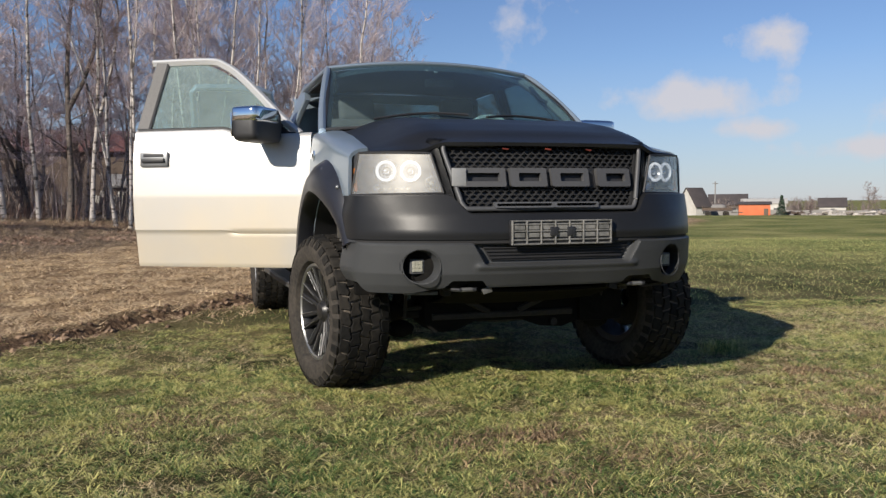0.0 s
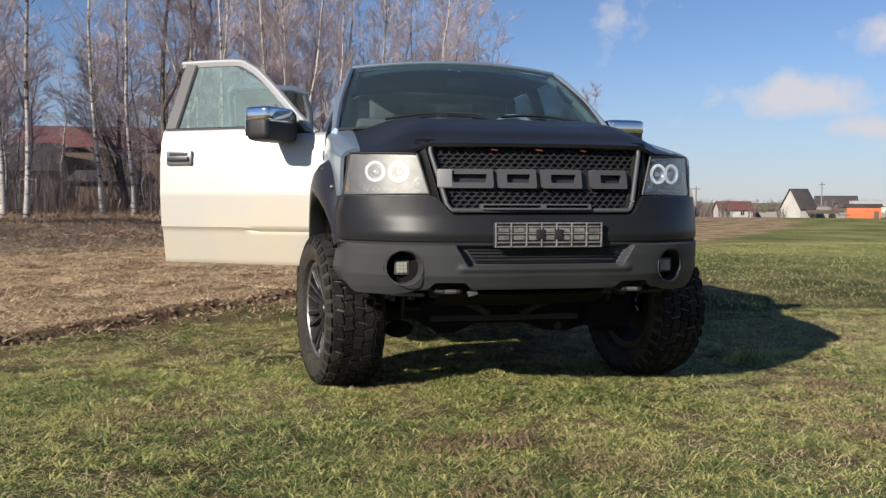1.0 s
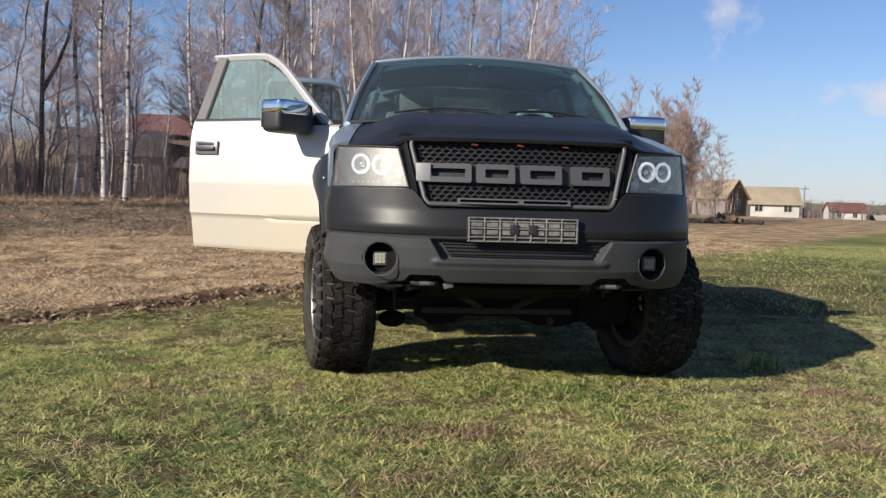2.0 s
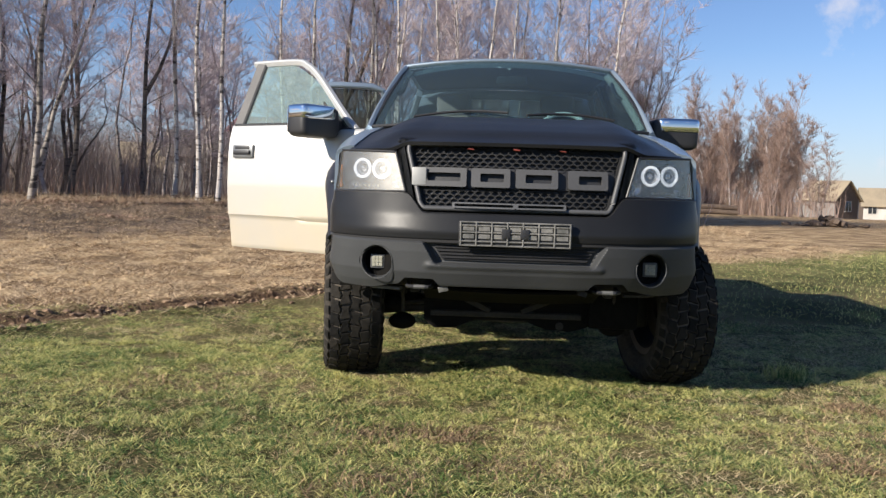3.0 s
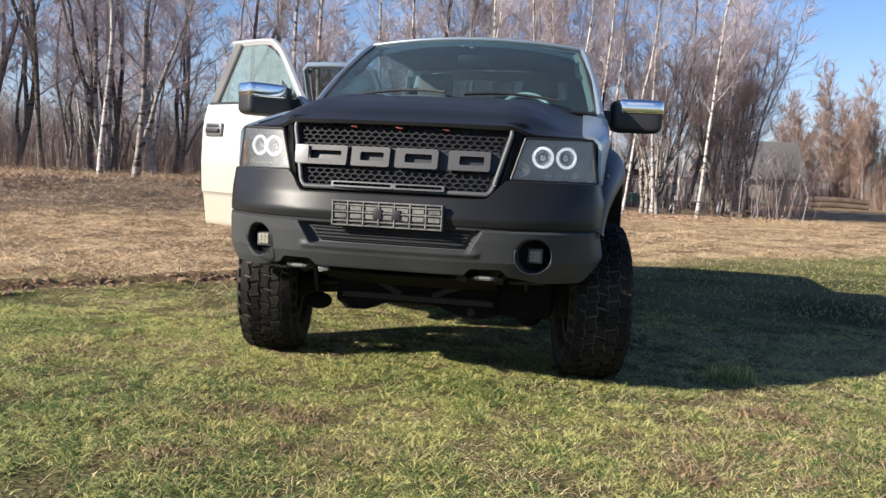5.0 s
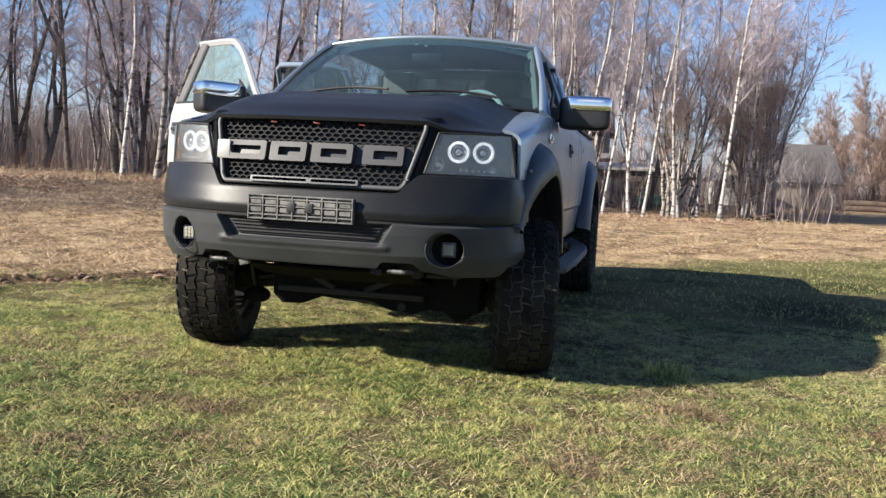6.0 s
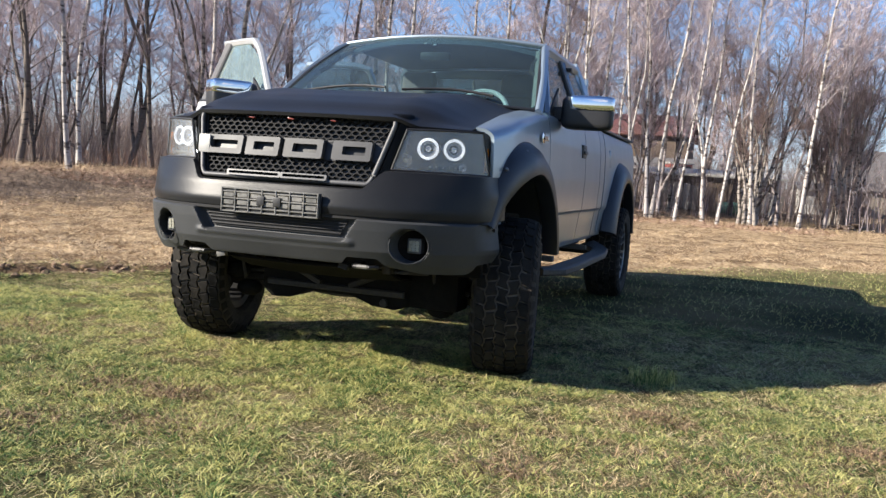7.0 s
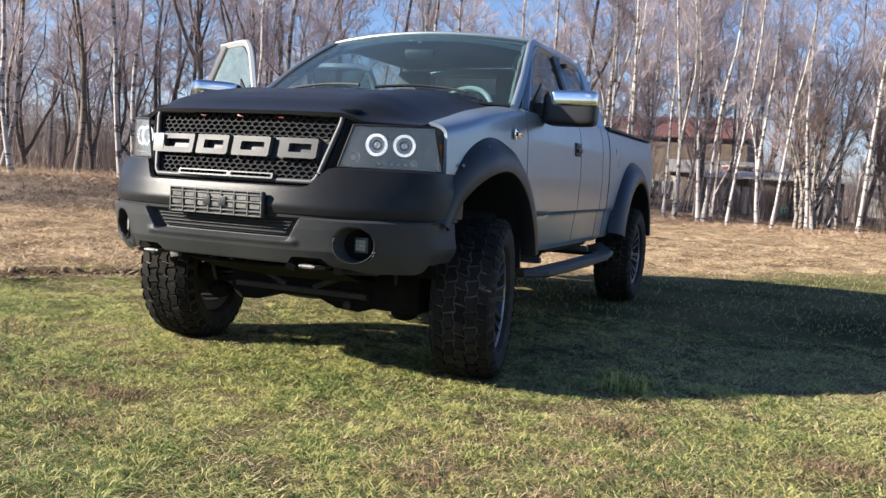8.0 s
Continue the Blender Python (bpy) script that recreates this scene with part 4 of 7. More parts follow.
def rear_door(sx, m, opened):
    y0, y1 = 2.728, 3.42
    d = side_panel("rear_half_door", sx, y0, y1, lambda y: SILL, lambda y: BELT - 0.03, 10, 60, SUNLIT_DUSTY if opened else SILVER, truck, m, "open rear half door" if opened else "closed rear half door", roll=belt_roll, th=0.03)

    def sub(name, bm, mat, label=""):
        bmesh.ops.transform(bm, matrix=m, verts=bm.verts)
        return part(name, fixed(bm), mat, d, label)
    bm = bmesh.new()
    ribbon(bm, [(sx * (side_glass_x(z) - 0.012), y, z) for y, z in ((2.76, BELT), (2.745, 1.75), (2.73, 1.94), (2.76, 1.978), (2.98, 1.985), (3.24, 1.982), (3.34, 1.95), (3.385, 1.80), (3.40, BELT))], 0.05, 0.045, (sx * 0.35, -0.25, 1.0))
    sub("window_frame", bm, SILVER)
    bm = bmesh.new()
    rows = []
    for k in range(9):
        z = lerp(BELT - 0.01, 1.955, k / 8)
        yb = float(np.interp(z, [BELT, 1.72, 1.90, 1.96], [3.38, 3.36, 3.33, 3.28]))
        rows.append([(sx * (side_glass_x(z) - 0.01), lerp(2.78, yb, t), z) for t in np.linspace(0, 1, 5)])
    shell(bm, rows, 0.005)
    sub("window_glass", bm, SIDE_GLASS)
    bm = bmesh.new()
    rbox(bm, (0.05, y1 - y0 - 0.06, 0.80), (sx * 0.925, (y0 + y1) / 2, 1.06), 0.02)
    sub("inner_trim", bm, PALE_TRIM)
    bm = bmesh.new()
    rbox(bm, (0.06, 0.05, 0.03), (sx * 0.80, 2.75, 1.93), 0.006)
    sub("latch", bm, BLACK, "black door latch")
    return d


HINGE, REAR_HINGE = (-0.985, 1.45), (-0.985, 3.43)
swing = Matrix.Translation((*HINGE, 0)) @ Matrix.Rotation(radians(59.5), 4, "Z") @ Matrix.Translation((-HINGE[0], -HINGE[1], 0))
rear_swing = Matrix.Translation((*REAR_HINGE, 0)) @ Matrix.Rotation(radians(-86), 4, "Z") @ Matrix.Translation((-REAR_HINGE[0], -REAR_HINGE[1], 0))
front_door(1, Matrix.Identity(4), False)
rear_door(1, Matrix.Identity(4), False)
front_door(-1, swing, True)
rear_door(-1, rear_swing, True)

# roof
bm = bmesh.new()
grid = []
for i in range(25):
    u = -1 + 2 * i / 24
    col = []
    for j in range(17):
        v = j / 16
        y = lerp(2.00 + 0.11 * u * u, 3.50 - 0.05 * u * u, v)
        z = 2.075 - 0.075 * abs(u) ** 2.6 - 0.045 * (1 - smooth(0, 0.18, v)) - 0.03 * smooth(0.8, 1, v)
        col.append((u * (ROOF_X + 0.012), y, z))
    grid.append(col)
shell(bm, grid, 0.03)
part("roof", fixed(bm), SILVER, truck)
for sx in (1, -1):
    bm = bmesh.new()
    ribbon(bm, flowing([(sx * 0.925, 1.35, 1.495), (sx * 0.885, 1.58, 1.665), (sx * 0.815, 1.88, 1.87), (sx * 0.765, 2.09, 1.985), (sx * 0.752, 2.30, 2.005), (sx * 0.748, 3.20, 2.005), (sx * 0.76, 3.42, 1.96), (sx * 0.86, 3.60, 1.70), (sx * 0.92, 3.65, 1.53)]), 0.034, 0.050, (sx * 1.0, -0.3, 0.5))
    part("roof_rail", fixed(bm), SILVER, truck)
    bm = bmesh.new()
    rbox(bm, (0.10, 0.10, 0.90), (sx * 0.90, 3.66, 1.08), 0.02)
    part("rear_pillar", fixed(bm), SILVER, truck)
    side_panel("cab_corner", sx, 3.435, 3.665, lambda y: SILL, lambda y: BELT - 0.03, 6, 60, SILVER, truck, roll=belt_roll, th=0.03)
    bm = bmesh.new()
    ribbon(bm, [(sx * (side_glass_x(z) - 0.02), y, z) for y, z in ((3.55, BELT - 0.02), (3.48, 1.72), (3.38, 1.90), (3.28, 1.985))], 0.20, 0.05, (0, 1, 0.5))
    part("corner_pillar", fixed(bm), SILVER, truck)
    bm = bmesh.new()
    rbox(bm, (0.12, 2.3, 0.12), (sx * 0.86, 2.55, 0.665), 0.02)
    part("sill", fixed(bm), SILVER, truck)
# windscreen
bm = bmesh.new()
rows = []
for k in range(13):
    t = k / 12
    row = []
    for i in range(25):
        u = -1 + 2 * i / 24
        x = u * lerp(0.912, 0.750, t)
        y = lerp(1.13 + 0.24 * u * u, 2.01 + 0.09 * u * u, t) + 0.02 * math.sin(math.pi * t) * -1
        z = lerp(1.520 - 0.02 * u * u, 2.040 - 0.045 * u * u, t) + 0.02 * math.sin(math.pi * t)
        row.append((x, y, z))
    rows.append(row)
shell(bm, rows, 0.006)
part("windscreen", fixed(bm), WINDOW, truck, "tinted windscreen with dust and a painted sky sheen")
bm = bmesh.new()
ribbon(bm, [Vector(p) + Vector((0, 0.012, 0.010)) for p in rows[-1]], 0.034, 0.030, (0, -0.5, 1))
part("roof_header", fixed(bm), SILVER, truck)
for side in (0, -1):
    bm = bmesh.new()
    ribbon(bm, [Vector(r[side]) + Vector((0, -0.004, 0.006)) for r in rows], 0.030, 0.012, (1, 0, 0))
    part("windscreen_edge", fixed(bm), BLACK, truck)
bm = bmesh.new()
edge = [rows[0][i] for i in range(25)]
ribbon(bm, [Vector(p) + Vector((0, -0.005, 0.004)) for p in edge], 0.03, 0.02, (0, -1, 0.6))
part("windscreen_seal", fixed(bm), BLACK, truck)
bm = bmesh.new()
grid = [[(u * 0.90, lerp(1.08 + 0.20 * u * u, 1.30 + 0.20 * u * u, v), 1.512 - 0.03 * u * u - 0.012 * math.sin(math.pi * v)) for v in np.linspace(0, 1, 5)] for u in np.linspace(-1, 1, 17)]
shell(bm, grid, 0.02)
part("cowl", fixed(bm), BLACK, truck)
for x0, x1 in ((-0.62, -0.02), (0.10, 0.66)):
    bm = bmesh.new()
    tube(bm, [(lerp(x0, x1, t), 1.15 + 0.19 * lerp(x0, x1, t) ** 2 + 0.07 * math.sin(math.pi * t * 0.9), 1.592 - 0.04 * abs(lerp(x0, x1, t)) + 0.03 * math.sin(math.pi * t * 0.9)) for t in np.linspace(0, 1, 9)], 0.009, 6)
    part("wiper", fixed(bm), BLACK, truck, "black wiper arm")
# cab back with window, floor, firewall
bm = bmesh.new()
for x, z, w, h in ((0, 1.10, 1.84, 0.86), (-0.70, 1.74, 0.22, 0.44), (0.70, 1.74, 0.22, 0.44), (0, 1.97, 1.42, 0.08)):
    rbox(bm, (w, 0.05, h), (x, 3.64 - 0.25 * max(0, z - 1.5), z), 0.008)
part("cab_back", fixed(bm), SILVER, truck)
bm = bmesh.new()
shell(bm, [[(x, 3.60 - 0.22 * (z - 1.5), z) for z in (1.52, 1.94)] for x in np.linspace(-0.6, 0.6, 4)], 0.006)
part("rear_window", fixed(bm), SIDE_GLASS, truck)
bm = bmesh.new()
rbox(bm, (1.76, 2.35, 0.06), (0, 2.5, 0.72), 0.01)
rbox(bm, (1.70, 0.05, 0.80), (0, 1.36, 1.08), 0.01)
part("cab_floor", fixed(bm), DASH, truck)
bm = bmesh.new()
rbox(bm, (1.70, 0.55, 0.30), (0, 1.60, 1.35), 0.07, seg=4)
rbox(bm, (0.36, 0.75, 0.35), (0, 1.95, 1.0), 0.05)
rbox(bm, (0.42, 0.22, 0.09), (0.40, 1.70, 1.50), 0.03, seg=3)
part("dashboard", fixed(bm), DASH, truck)
bm = bmesh.new()
revolve(bm, [(0.0 + 0.017 * math.cos(a), 0.185 + 0.017 * math.sin(a)) for a in np.linspace(0, 2 * math.pi, 9)[:-1]], 40, closed=True)
bmesh.ops.transform(bm, matrix=pose(0.40, 1.86, 1.51, 0, 0, 0) @ pose(0, 0, 0, -28, 0, 0) @ pose(0, 0, 0, 0, 0, 90), verts=bm.verts)
sw = part("steering_wheel", fixed(bm), WHITE_WRAP, truck, "steering wheel with a pale cover")
bm = bmesh.new()
for a in (0, 180, 270):
    ribbon(bm, [pose(0.40, 1.86, 1.51, -28) @ Vector((0.05 * math.cos(radians(a)), 0, 0.05 * math.sin(radians(a)))), pose(0.40, 1.86, 1.51, -28) @ Vector((0.18 * math.cos(radians(a)), 0, 0.18 * math.sin(radians(a))))], 0.035, 0.02, (0, 1, 0))
rbox(bm, (0.12, 0.06, 0.12), (0.40, 1.84, 1.50), 0.03, (-28, 0, 0))
part("wheel_hub", fixed(bm), DASH, sw)
for x in (-0.42, 0.42):
    seat = new("seat")
    seat.parent = truck
    seat["label"] = "grey cloth front seat with headrest"
    for nm, size, loc, rot in (("cushion", (0.52, 0.55, 0.20), (x, 2.35, 1.02), (6, 0, 0)), ("backrest", (0.50, 0.16, 0.66), (x, 2.68, 1.38), (-14, 0, 0)), ("headrest", (0.28, 0.11, 0.20), (x, 2.78, 1.79), (-10, 0, 0))):
        bm = bmesh.new()
        rbox(bm, size, loc, 0.05, rot, 4)
        part(nm, fixed(bm), SEAT, seat)
bench = new("rear_bench")
bench.parent = truck
for nm, size, loc, rot in (("cushion", (1.50, 0.40, 0.16), (0, 3.22, 1.02), (4, 0, 0)), ("backrest", (1.50, 0.12, 0.60), (0, 3.48, 1.36), (-8, 0, 0))):
    bm = bmesh.new()
    rbox(bm, size, loc, 0.04, rot, 3)
    part(nm, fixed(bm), SEAT, bench)
bm = bmesh.new()
rbox(bm, (0.22, 0.04, 0.06), (0.02, 1.93, 1.90), 0.015)
part("rear_view_mirror", fixed(bm), BLACK, truck)
bm = bmesh.new()
grid = [[(u * 0.72, lerp(2.08, 3.42, v), 2.03 - 0.05 * u * u) for v in np.linspace(0, 1, 5)] for u in np.linspace(-1, 1, 9)]
shell(bm, grid, 0.01)
part("headliner", fixed(bm), DASH, truck)
for sx in (1, -1):
    bm = bmesh.new()
    ribbon(bm, [(sx * 0.88, 1.45, 1.52), (sx * 0.84, 1.62, 1.66), (sx * 0.775, 1.90, 1.85), (sx * 0.725, 2.10, 1.96)], 0.05, 0.05, (sx * 1, -0.3, 0.5))
    part("pillar_trim", fixed(bm), PALE_TRIM, truck, "pale inner pillar trim")
    bm = bmesh.new()
    tube(bm, [(sx * 0.79, 1.76, 1.76), (sx * 0.75, 1.80, 1.79), (sx * 0.735, 1.90, 1.86), (sx * 0.745, 1.98, 1.90)], 0.016, 6)
    part("grab_handle", fixed(bm), DASH, truck)
for x, z in ((-0.04, 1.995), (0.03, 1.985)):
    bm = bmesh.new()
    rbox(bm, (0.022, 0.006, 0.014), (x - 0.03, 1.955, z), 0.002, (-58, 0, 0))
    part("screen_sticker", fixed(bm), HALO, truck, "small pale windscreen sticker")

# cargo bed
for sx in (1, -1):
    a = arch(AXLE_R, 0.70)
    side_panel("bed_side", sx, 3.70, 5.70, lambda y: max(a(y), SILL), lambda y: BELT - 0.03, 60, 40, SILVER, truck, roll=lambda y: (0.90, BELT + 0.004), label="silver-beige bed side", th=0.02)
    bm = bmesh.new()
    rbox(bm, (0.085, 1.99, 0.022), (sx * 0.925, 4.70, BELT + 0.014), 0.008)
    part("bed_rail_cap", fixed(bm), BLACK, truck)
    bm = bmesh.new()
    rbox(bm, (0.03, 1.96, 0.52), (sx * 0.86, 4.70, 1.27), 0.008)
    part("bed_inner_wall", fixed(bm), BLACK, truck)
    bm = bmesh.new()
    rbox(bm, (0.10, 0.10, 0.36), (sx * 0.93, 5.70, 1.18), 0.02)
    part("tail_lamp", fixed(bm), RED, truck, "red tail lamp")
bm = bmesh.new()
rbox(bm, (1.72, 0.05, 0.55), (0, 3.735, 1.25), 0.01)
part("bed_front_wall", fixed(bm), SILVER, truck)
bm = bmesh.new()
rbox(bm, (1.72, 0.06, 0.58), (0, 5.69, 1.24), 0.015)
part("tailgate", fixed(bm), SILVER, truck)
bm = bmesh.new()
rbox(bm, (1.72, 1.94, 0.04), (0, 4.72, 0.98), 0.01)
part("bed_floor", fixed(bm), BLACK, truck)
bm = bmesh.new()
rbox(bm, (1.80, 0.20, 0.18), (0, 5.82, 0.72), 0.03, seg=3)
part("rear_bumper", fixed(bm), CHROME, truck)
bm = bmesh.new()
rbox(bm, (0.02, 0.17, 0.17), (0.9855, 4.02, 1.30), 0.009)
part("fuel_flap", fixed(bm), SILVER, truck)
bm = bmesh.new()
for sx in (1, -1):
    bm = bmesh.new()
    rbox(bm, (0.012, 0.16, 0.030), (sx * 1.003, 1.24, 1.335), 0.004)
    rbox(bm, (0.012, 0.05, 0.060), (sx * 1.003, 1.19, 1.335), 0.004)
    part("fender_badge", fixed(bm), CHROME, truck, "small chrome fender badge")

# undercarriage
def under(name, fn, mat=CHASSIS, label=""):
    bm = bmesh.new()
    fn(bm)
    return part(name, fixed(bm), mat, truck, label)


for sx in (1, -1):
    under("frame_rail", lambda b: (rbox(b, (0.08, 5.3, 0.13), (sx * 0.42, 2.90, 0.68), 0.012)))
    under("control_arm", lambda b: (ribbon(b, [(sx * 0.28, 0.70, 0.42), (sx * 0.55, 0.78, 0.40), (sx * 0.80, AXLE_F, 0.37)], 0.07, 0.05, (0, 1, 0)), ribbon(b, [(sx * 0.28, 1.10, 0.42), (sx * 0.55, 1.0, 0.40), (sx * 0.80, AXLE_F, 0.37)], 0.07, 0.05, (0, 1, 0))), label="lower suspension arm")
    under("upper_arm", lambda b: (ribbon(b, [(sx * 0.46, 0.72, 0.72), (sx * 0.76, AXLE_F, 0.66)], 0.05, 0.03, (0, 1, 0)), ribbon(b, [(sx * 0.46, 1.0, 0.72), (sx * 0.76, AXLE_F, 0.66)], 0.05, 0.03, (0, 1, 0))))
    under("knuckle", lambda b: (rbox(b, (0.10, 0.14, 0.36), (sx * 0.79, AXLE_F, 0.50), 0.03)))
    under("shock_absorber", lambda b: (tube(b, [(sx * 0.58, 0.86, 0.40), (sx * 0.55, 0.86, 0.62), (sx * 0.53, 0.86, 0.80)], [0.035, 0.035, 0.05], 12)))
    under("drive_shaft", lambda b: (tube(b, [(sx * 0.18, AXLE_F, 0.47), (sx * 0.76, AXLE_F, 0.44)], 0.022, 8), tube(b, [(sx * 0.20, AXLE_F, 0.47), (sx * 0.30, AXLE_F, 0.465)], [0.06, 0.035], 12), tube(b, [(sx * 0.64, AXLE_F, 0.445), (sx * 0.75, AXLE_F, 0.44)], [0.035, 0.06], 12)))
    under("tie_rod", lambda b: (tube(b, [(sx * 0.30, 0.66, 0.46), (sx * 0.76, 0.70, 0.43)], 0.014, 8)))
    for yy in (0.68, 1.10):
        under("drop_bracket", lambda b: (rbox(b, (0.06, 0.12, 0.26), (sx * 0.30, yy, 0.50), 0.01)), label="lift-kit drop bracket")
    under("sway_link", lambda b: (tube(b, [(sx * 0.60, 0.52, 0.62), (sx * 0.60, 0.60, 0.40)], 0.010, 6)))
    under("leaf_spring", lambda b: (ribbon(b, [(sx * 0.55, 3.85, 0.66), (sx * 0.55, AXLE_R, 0.52), (sx * 0.55, 5.3, 0.68)], 0.07, 0.04, (1, 0, 0))))
    under("step_bar", lambda b: (ribbon(b, [(sx * 0.93, 1.60, 0.50), (sx * 1.03, 1.72, 0.50), (sx * 1.05, 2.3, 0.50), (sx * 1.05, 3.3, 0.50), (sx * 1.02, 3.60, 0.51), (sx * 0.90, 3.72, 0.55)], 0.14, 0.05, (1, 0, 0)), rbox(b, (0.50, 0.05, 0.04), (sx * 0.70, 2.0, 0.55), 0.008), rbox(b, (0.50, 0.05, 0.04), (sx * 0.70, 3.3, 0.55), 0.008)), STEP, "worn dark plastic side step")
    under("radiator_post", lambda b: (rbox(b, (0.05, 0.06, 0.30), (sx * 0.50, 0.14, 0.72), 0.01)))
under("crossmember", lambda b: (ribbon(b, flowing([(-0.42, 0.68, 0.50), (-0.28, 0.66, 0.41), (0.0, 0.66, 0.375), (0.28, 0.66, 0.41), (0.42, 0.68, 0.50)]), 0.09, 0.055, (0, 1, 0))), label="lift-kit crossmember")
# Cradle, skid plate and shields take the shade-black colour to darken this gap.
under("crossmember_plate", lambda b: (prism(b, [(-0.48, 0.66), (-0.48, 0.36), (-0.42, 0.31), (-0.30, 0.315), (-0.18, 0.365), (0.10, 0.365), (0.22, 0.32), (0.36, 0.31), (0.46, 0.34), (0.46, 0.66)], 0.30, Matrix(((1, 0, 0, 0), (0, 0, -1, 0.90), (0, 1, 0, 0), (0, 0, 0, 1))))), SHADE_BLACK, "black lift-kit cradle")
for x0, z0, x1, z1 in ((-0.40, 0.56, -0.10, 0.42), (0.36, 0.54, 0.08, 0.42), (-0.44, 0.40, 0.42, 0.40)):
    under("cradle_rib", lambda b: (ribbon(b, [(x0, 0.590, z0), (x1, 0.590, z1)], 0.035, 0.03, (0, 0, 1))), CHASSIS, "dirty steel rib of the cradle")
# Dark bulk of an unknown part beside the wheel, drawn as a plain box.
under("battery_box", lambda b: (rbox(b, (0.28, 0.20, 0.24), (0.60, 0.66, 0.46), 0.02)), SHADE_BLACK, "black box beside the front wheel")
under("cradle_bolt", lambda b: (tube(b, [(0.30, 0.595, 0.345), (0.30, 0.57, 0.345)], 0.022, 10)), CHASSIS, "dusty bolt head")
under("skid_plate", lambda b: (shell(b, [[(x, y, z + 0.02 * (abs(x) / 0.5) ** 2) for y, z in ((0.02, 0.60), (0.20, 0.565), (0.42, 0.50), (0.62, 0.475))] for x in np.linspace(-0.46, 0.46, 9)], 0.012)), SHADE_BLACK, "black skid plate behind the bumper")
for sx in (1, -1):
    under("splash_shield", lambda b: (rbox(b, (0.34, 0.03, 0.34), (sx * 0.60, 0.44, 0.76), 0.01, (-12, 0, 0))), SHADE_BLACK, "black inner splash shield")
    under("spring_seat", lambda b: (tube(b, [(sx * 0.56, 0.86, 0.55), (sx * 0.54, 0.86, 0.86)], [0.085, 0.085], 14)), SHADE_BLACK, "black coil spring cover")
    under("ball_joint_boot", lambda b: (bmesh.ops.create_uvsphere(b, u_segments=14, v_segments=10, radius=0.062, matrix=pose(sx * 0.61, 0.66, 0.335) @ Matrix.Diagonal((1.3, 1, 0.8, 1))), bmesh.ops.create_uvsphere(b, u_segments=14, v_segments=10, radius=0.055, matrix=pose(sx * 0.67, 0.62, 0.44) @ Matrix.Diagonal((1.5, 1, 1, 1)))), SHADE_BLACK, "black rubber joint boot")
under("front_axle_housing", lambda b: (tube(b, [(-0.20, AXLE_F, 0.47), (0.18, AXLE_F, 0.47)], [0.07, 0.06], 12), bmesh.ops.create_uvsphere(b, u_segments=16, v_segments=10, radius=0.13, matrix=pose(-0.06, 0.90, 0.47))))
under("engine_sump", lambda b: (rbox(b, (0.62, 0.9, 0.44), (0, 1.15, 0.70), 0.06, seg=3), rbox(b, (0.40, 1.6, 0.30), (0, 2.3, 0.66), 0.08, seg=3)))
under("rear_crossmember", lambda b: (ribbon(b, flowing([(-0.42, 1.12, 0.52), (-0.28, 1.12, 0.42), (0.28, 1.12, 0.42), (0.42, 1.12, 0.52)]), 0.09, 0.06, (0, 1, 0))))
under("sway_bar", lambda b: (tube(b, flowing([(-0.62, 0.62, 0.60), (-0.58, 0.42, 0.62), (-0.40, 0.34, 0.63), (0.40, 0.34, 0.63), (0.58, 0.42, 0.62), (0.62, 0.62, 0.60)]), 0.016, 8)))
under("steering_rack", lambda b: (tube(b, [(-0.36, 0.62, 0.50), (0.36, 0.62, 0.50)], 0.035, 10)))
# Radiator overwide and an added panel, both to keep sun off the left tyre.
under("radiator", lambda b: (rbox(b, (1.56, 0.06, 0.62), (0, 0.30, 0.92), 0.01)), BLACK)
under("bumper_backing", lambda b: (rbox(b, (1.86, 0.04, 0.50), (0, 0.345, 0.82), 0.01)), SHADE_BLACK, "added black panel that stops sun reaching the tyre")
under("front_crossbar", lambda b: (rbox(b, (1.20, 0.06, 0.06), (0, 0.10, 0.64), 0.01)))
under("rear_axle", lambda b: (tube(b, [(-0.80, AXLE_R, 0.43), (0.80, AXLE_R, 0.43)], 0.045, 12), bmesh.ops.create_uvsphere(b, u_segments=16, v_segments=10, radius=0.17, matrix=pose(0, AXLE_R, 0.43))))
under("prop_shaft", lambda b: (tube(b, [(0.02, 3.0, 0.60), (0.0, AXLE_R - 0.15, 0.45)], 0.04, 10)))
under("exhaust", lambda b: (tube(b, [(0.30, 1.6, 0.60), (0.32, 2.8, 0.58), (0.40, 3.6, 0.62), (0.60, 5.0, 0.66), (0.75, 5.6, 0.62)], 0.035, 8), tube(b, [(0.32, 2.9, 0.58), (0.34, 3.45, 0.58)], 0.10, 12)))
under("fuel_tank", lambda b: (rbox(b, (0.35, 1.2, 0.26), (0.66, 3.1, 0.68), 0.05)))
under("spare_wheel", lambda b: (revolve(b, [(-0.10, 0.20), (-0.12, 0.32), (-0.08, 0.37), (0.08, 0.37), (0.12, 0.32), (0.10, 0.20)], 32, closed=True), bmesh.ops.transform(b, matrix=pose(0, 5.15, 0.72, 0, 90, 0), verts=b.verts)), RUBBER)
under("inner_body", lambda b: (rbox(b, (1.00, 0.95, 0.50), (0, 0.80, 1.10), 0.03)), BLACK)

# ---- the ground: lawn-like field, mown dry strip, mud furrow ----
def edge_d(x, y):
    """Distance into the green field from its border with the dry strip (negative: dry)."""
    return (x + 1.75) * 0.715 - (y - 4.6) * 0.70 + 0.14 * max(x - 8.0, 0.0) + 0.6 * max(x - 25.0, 0.0)


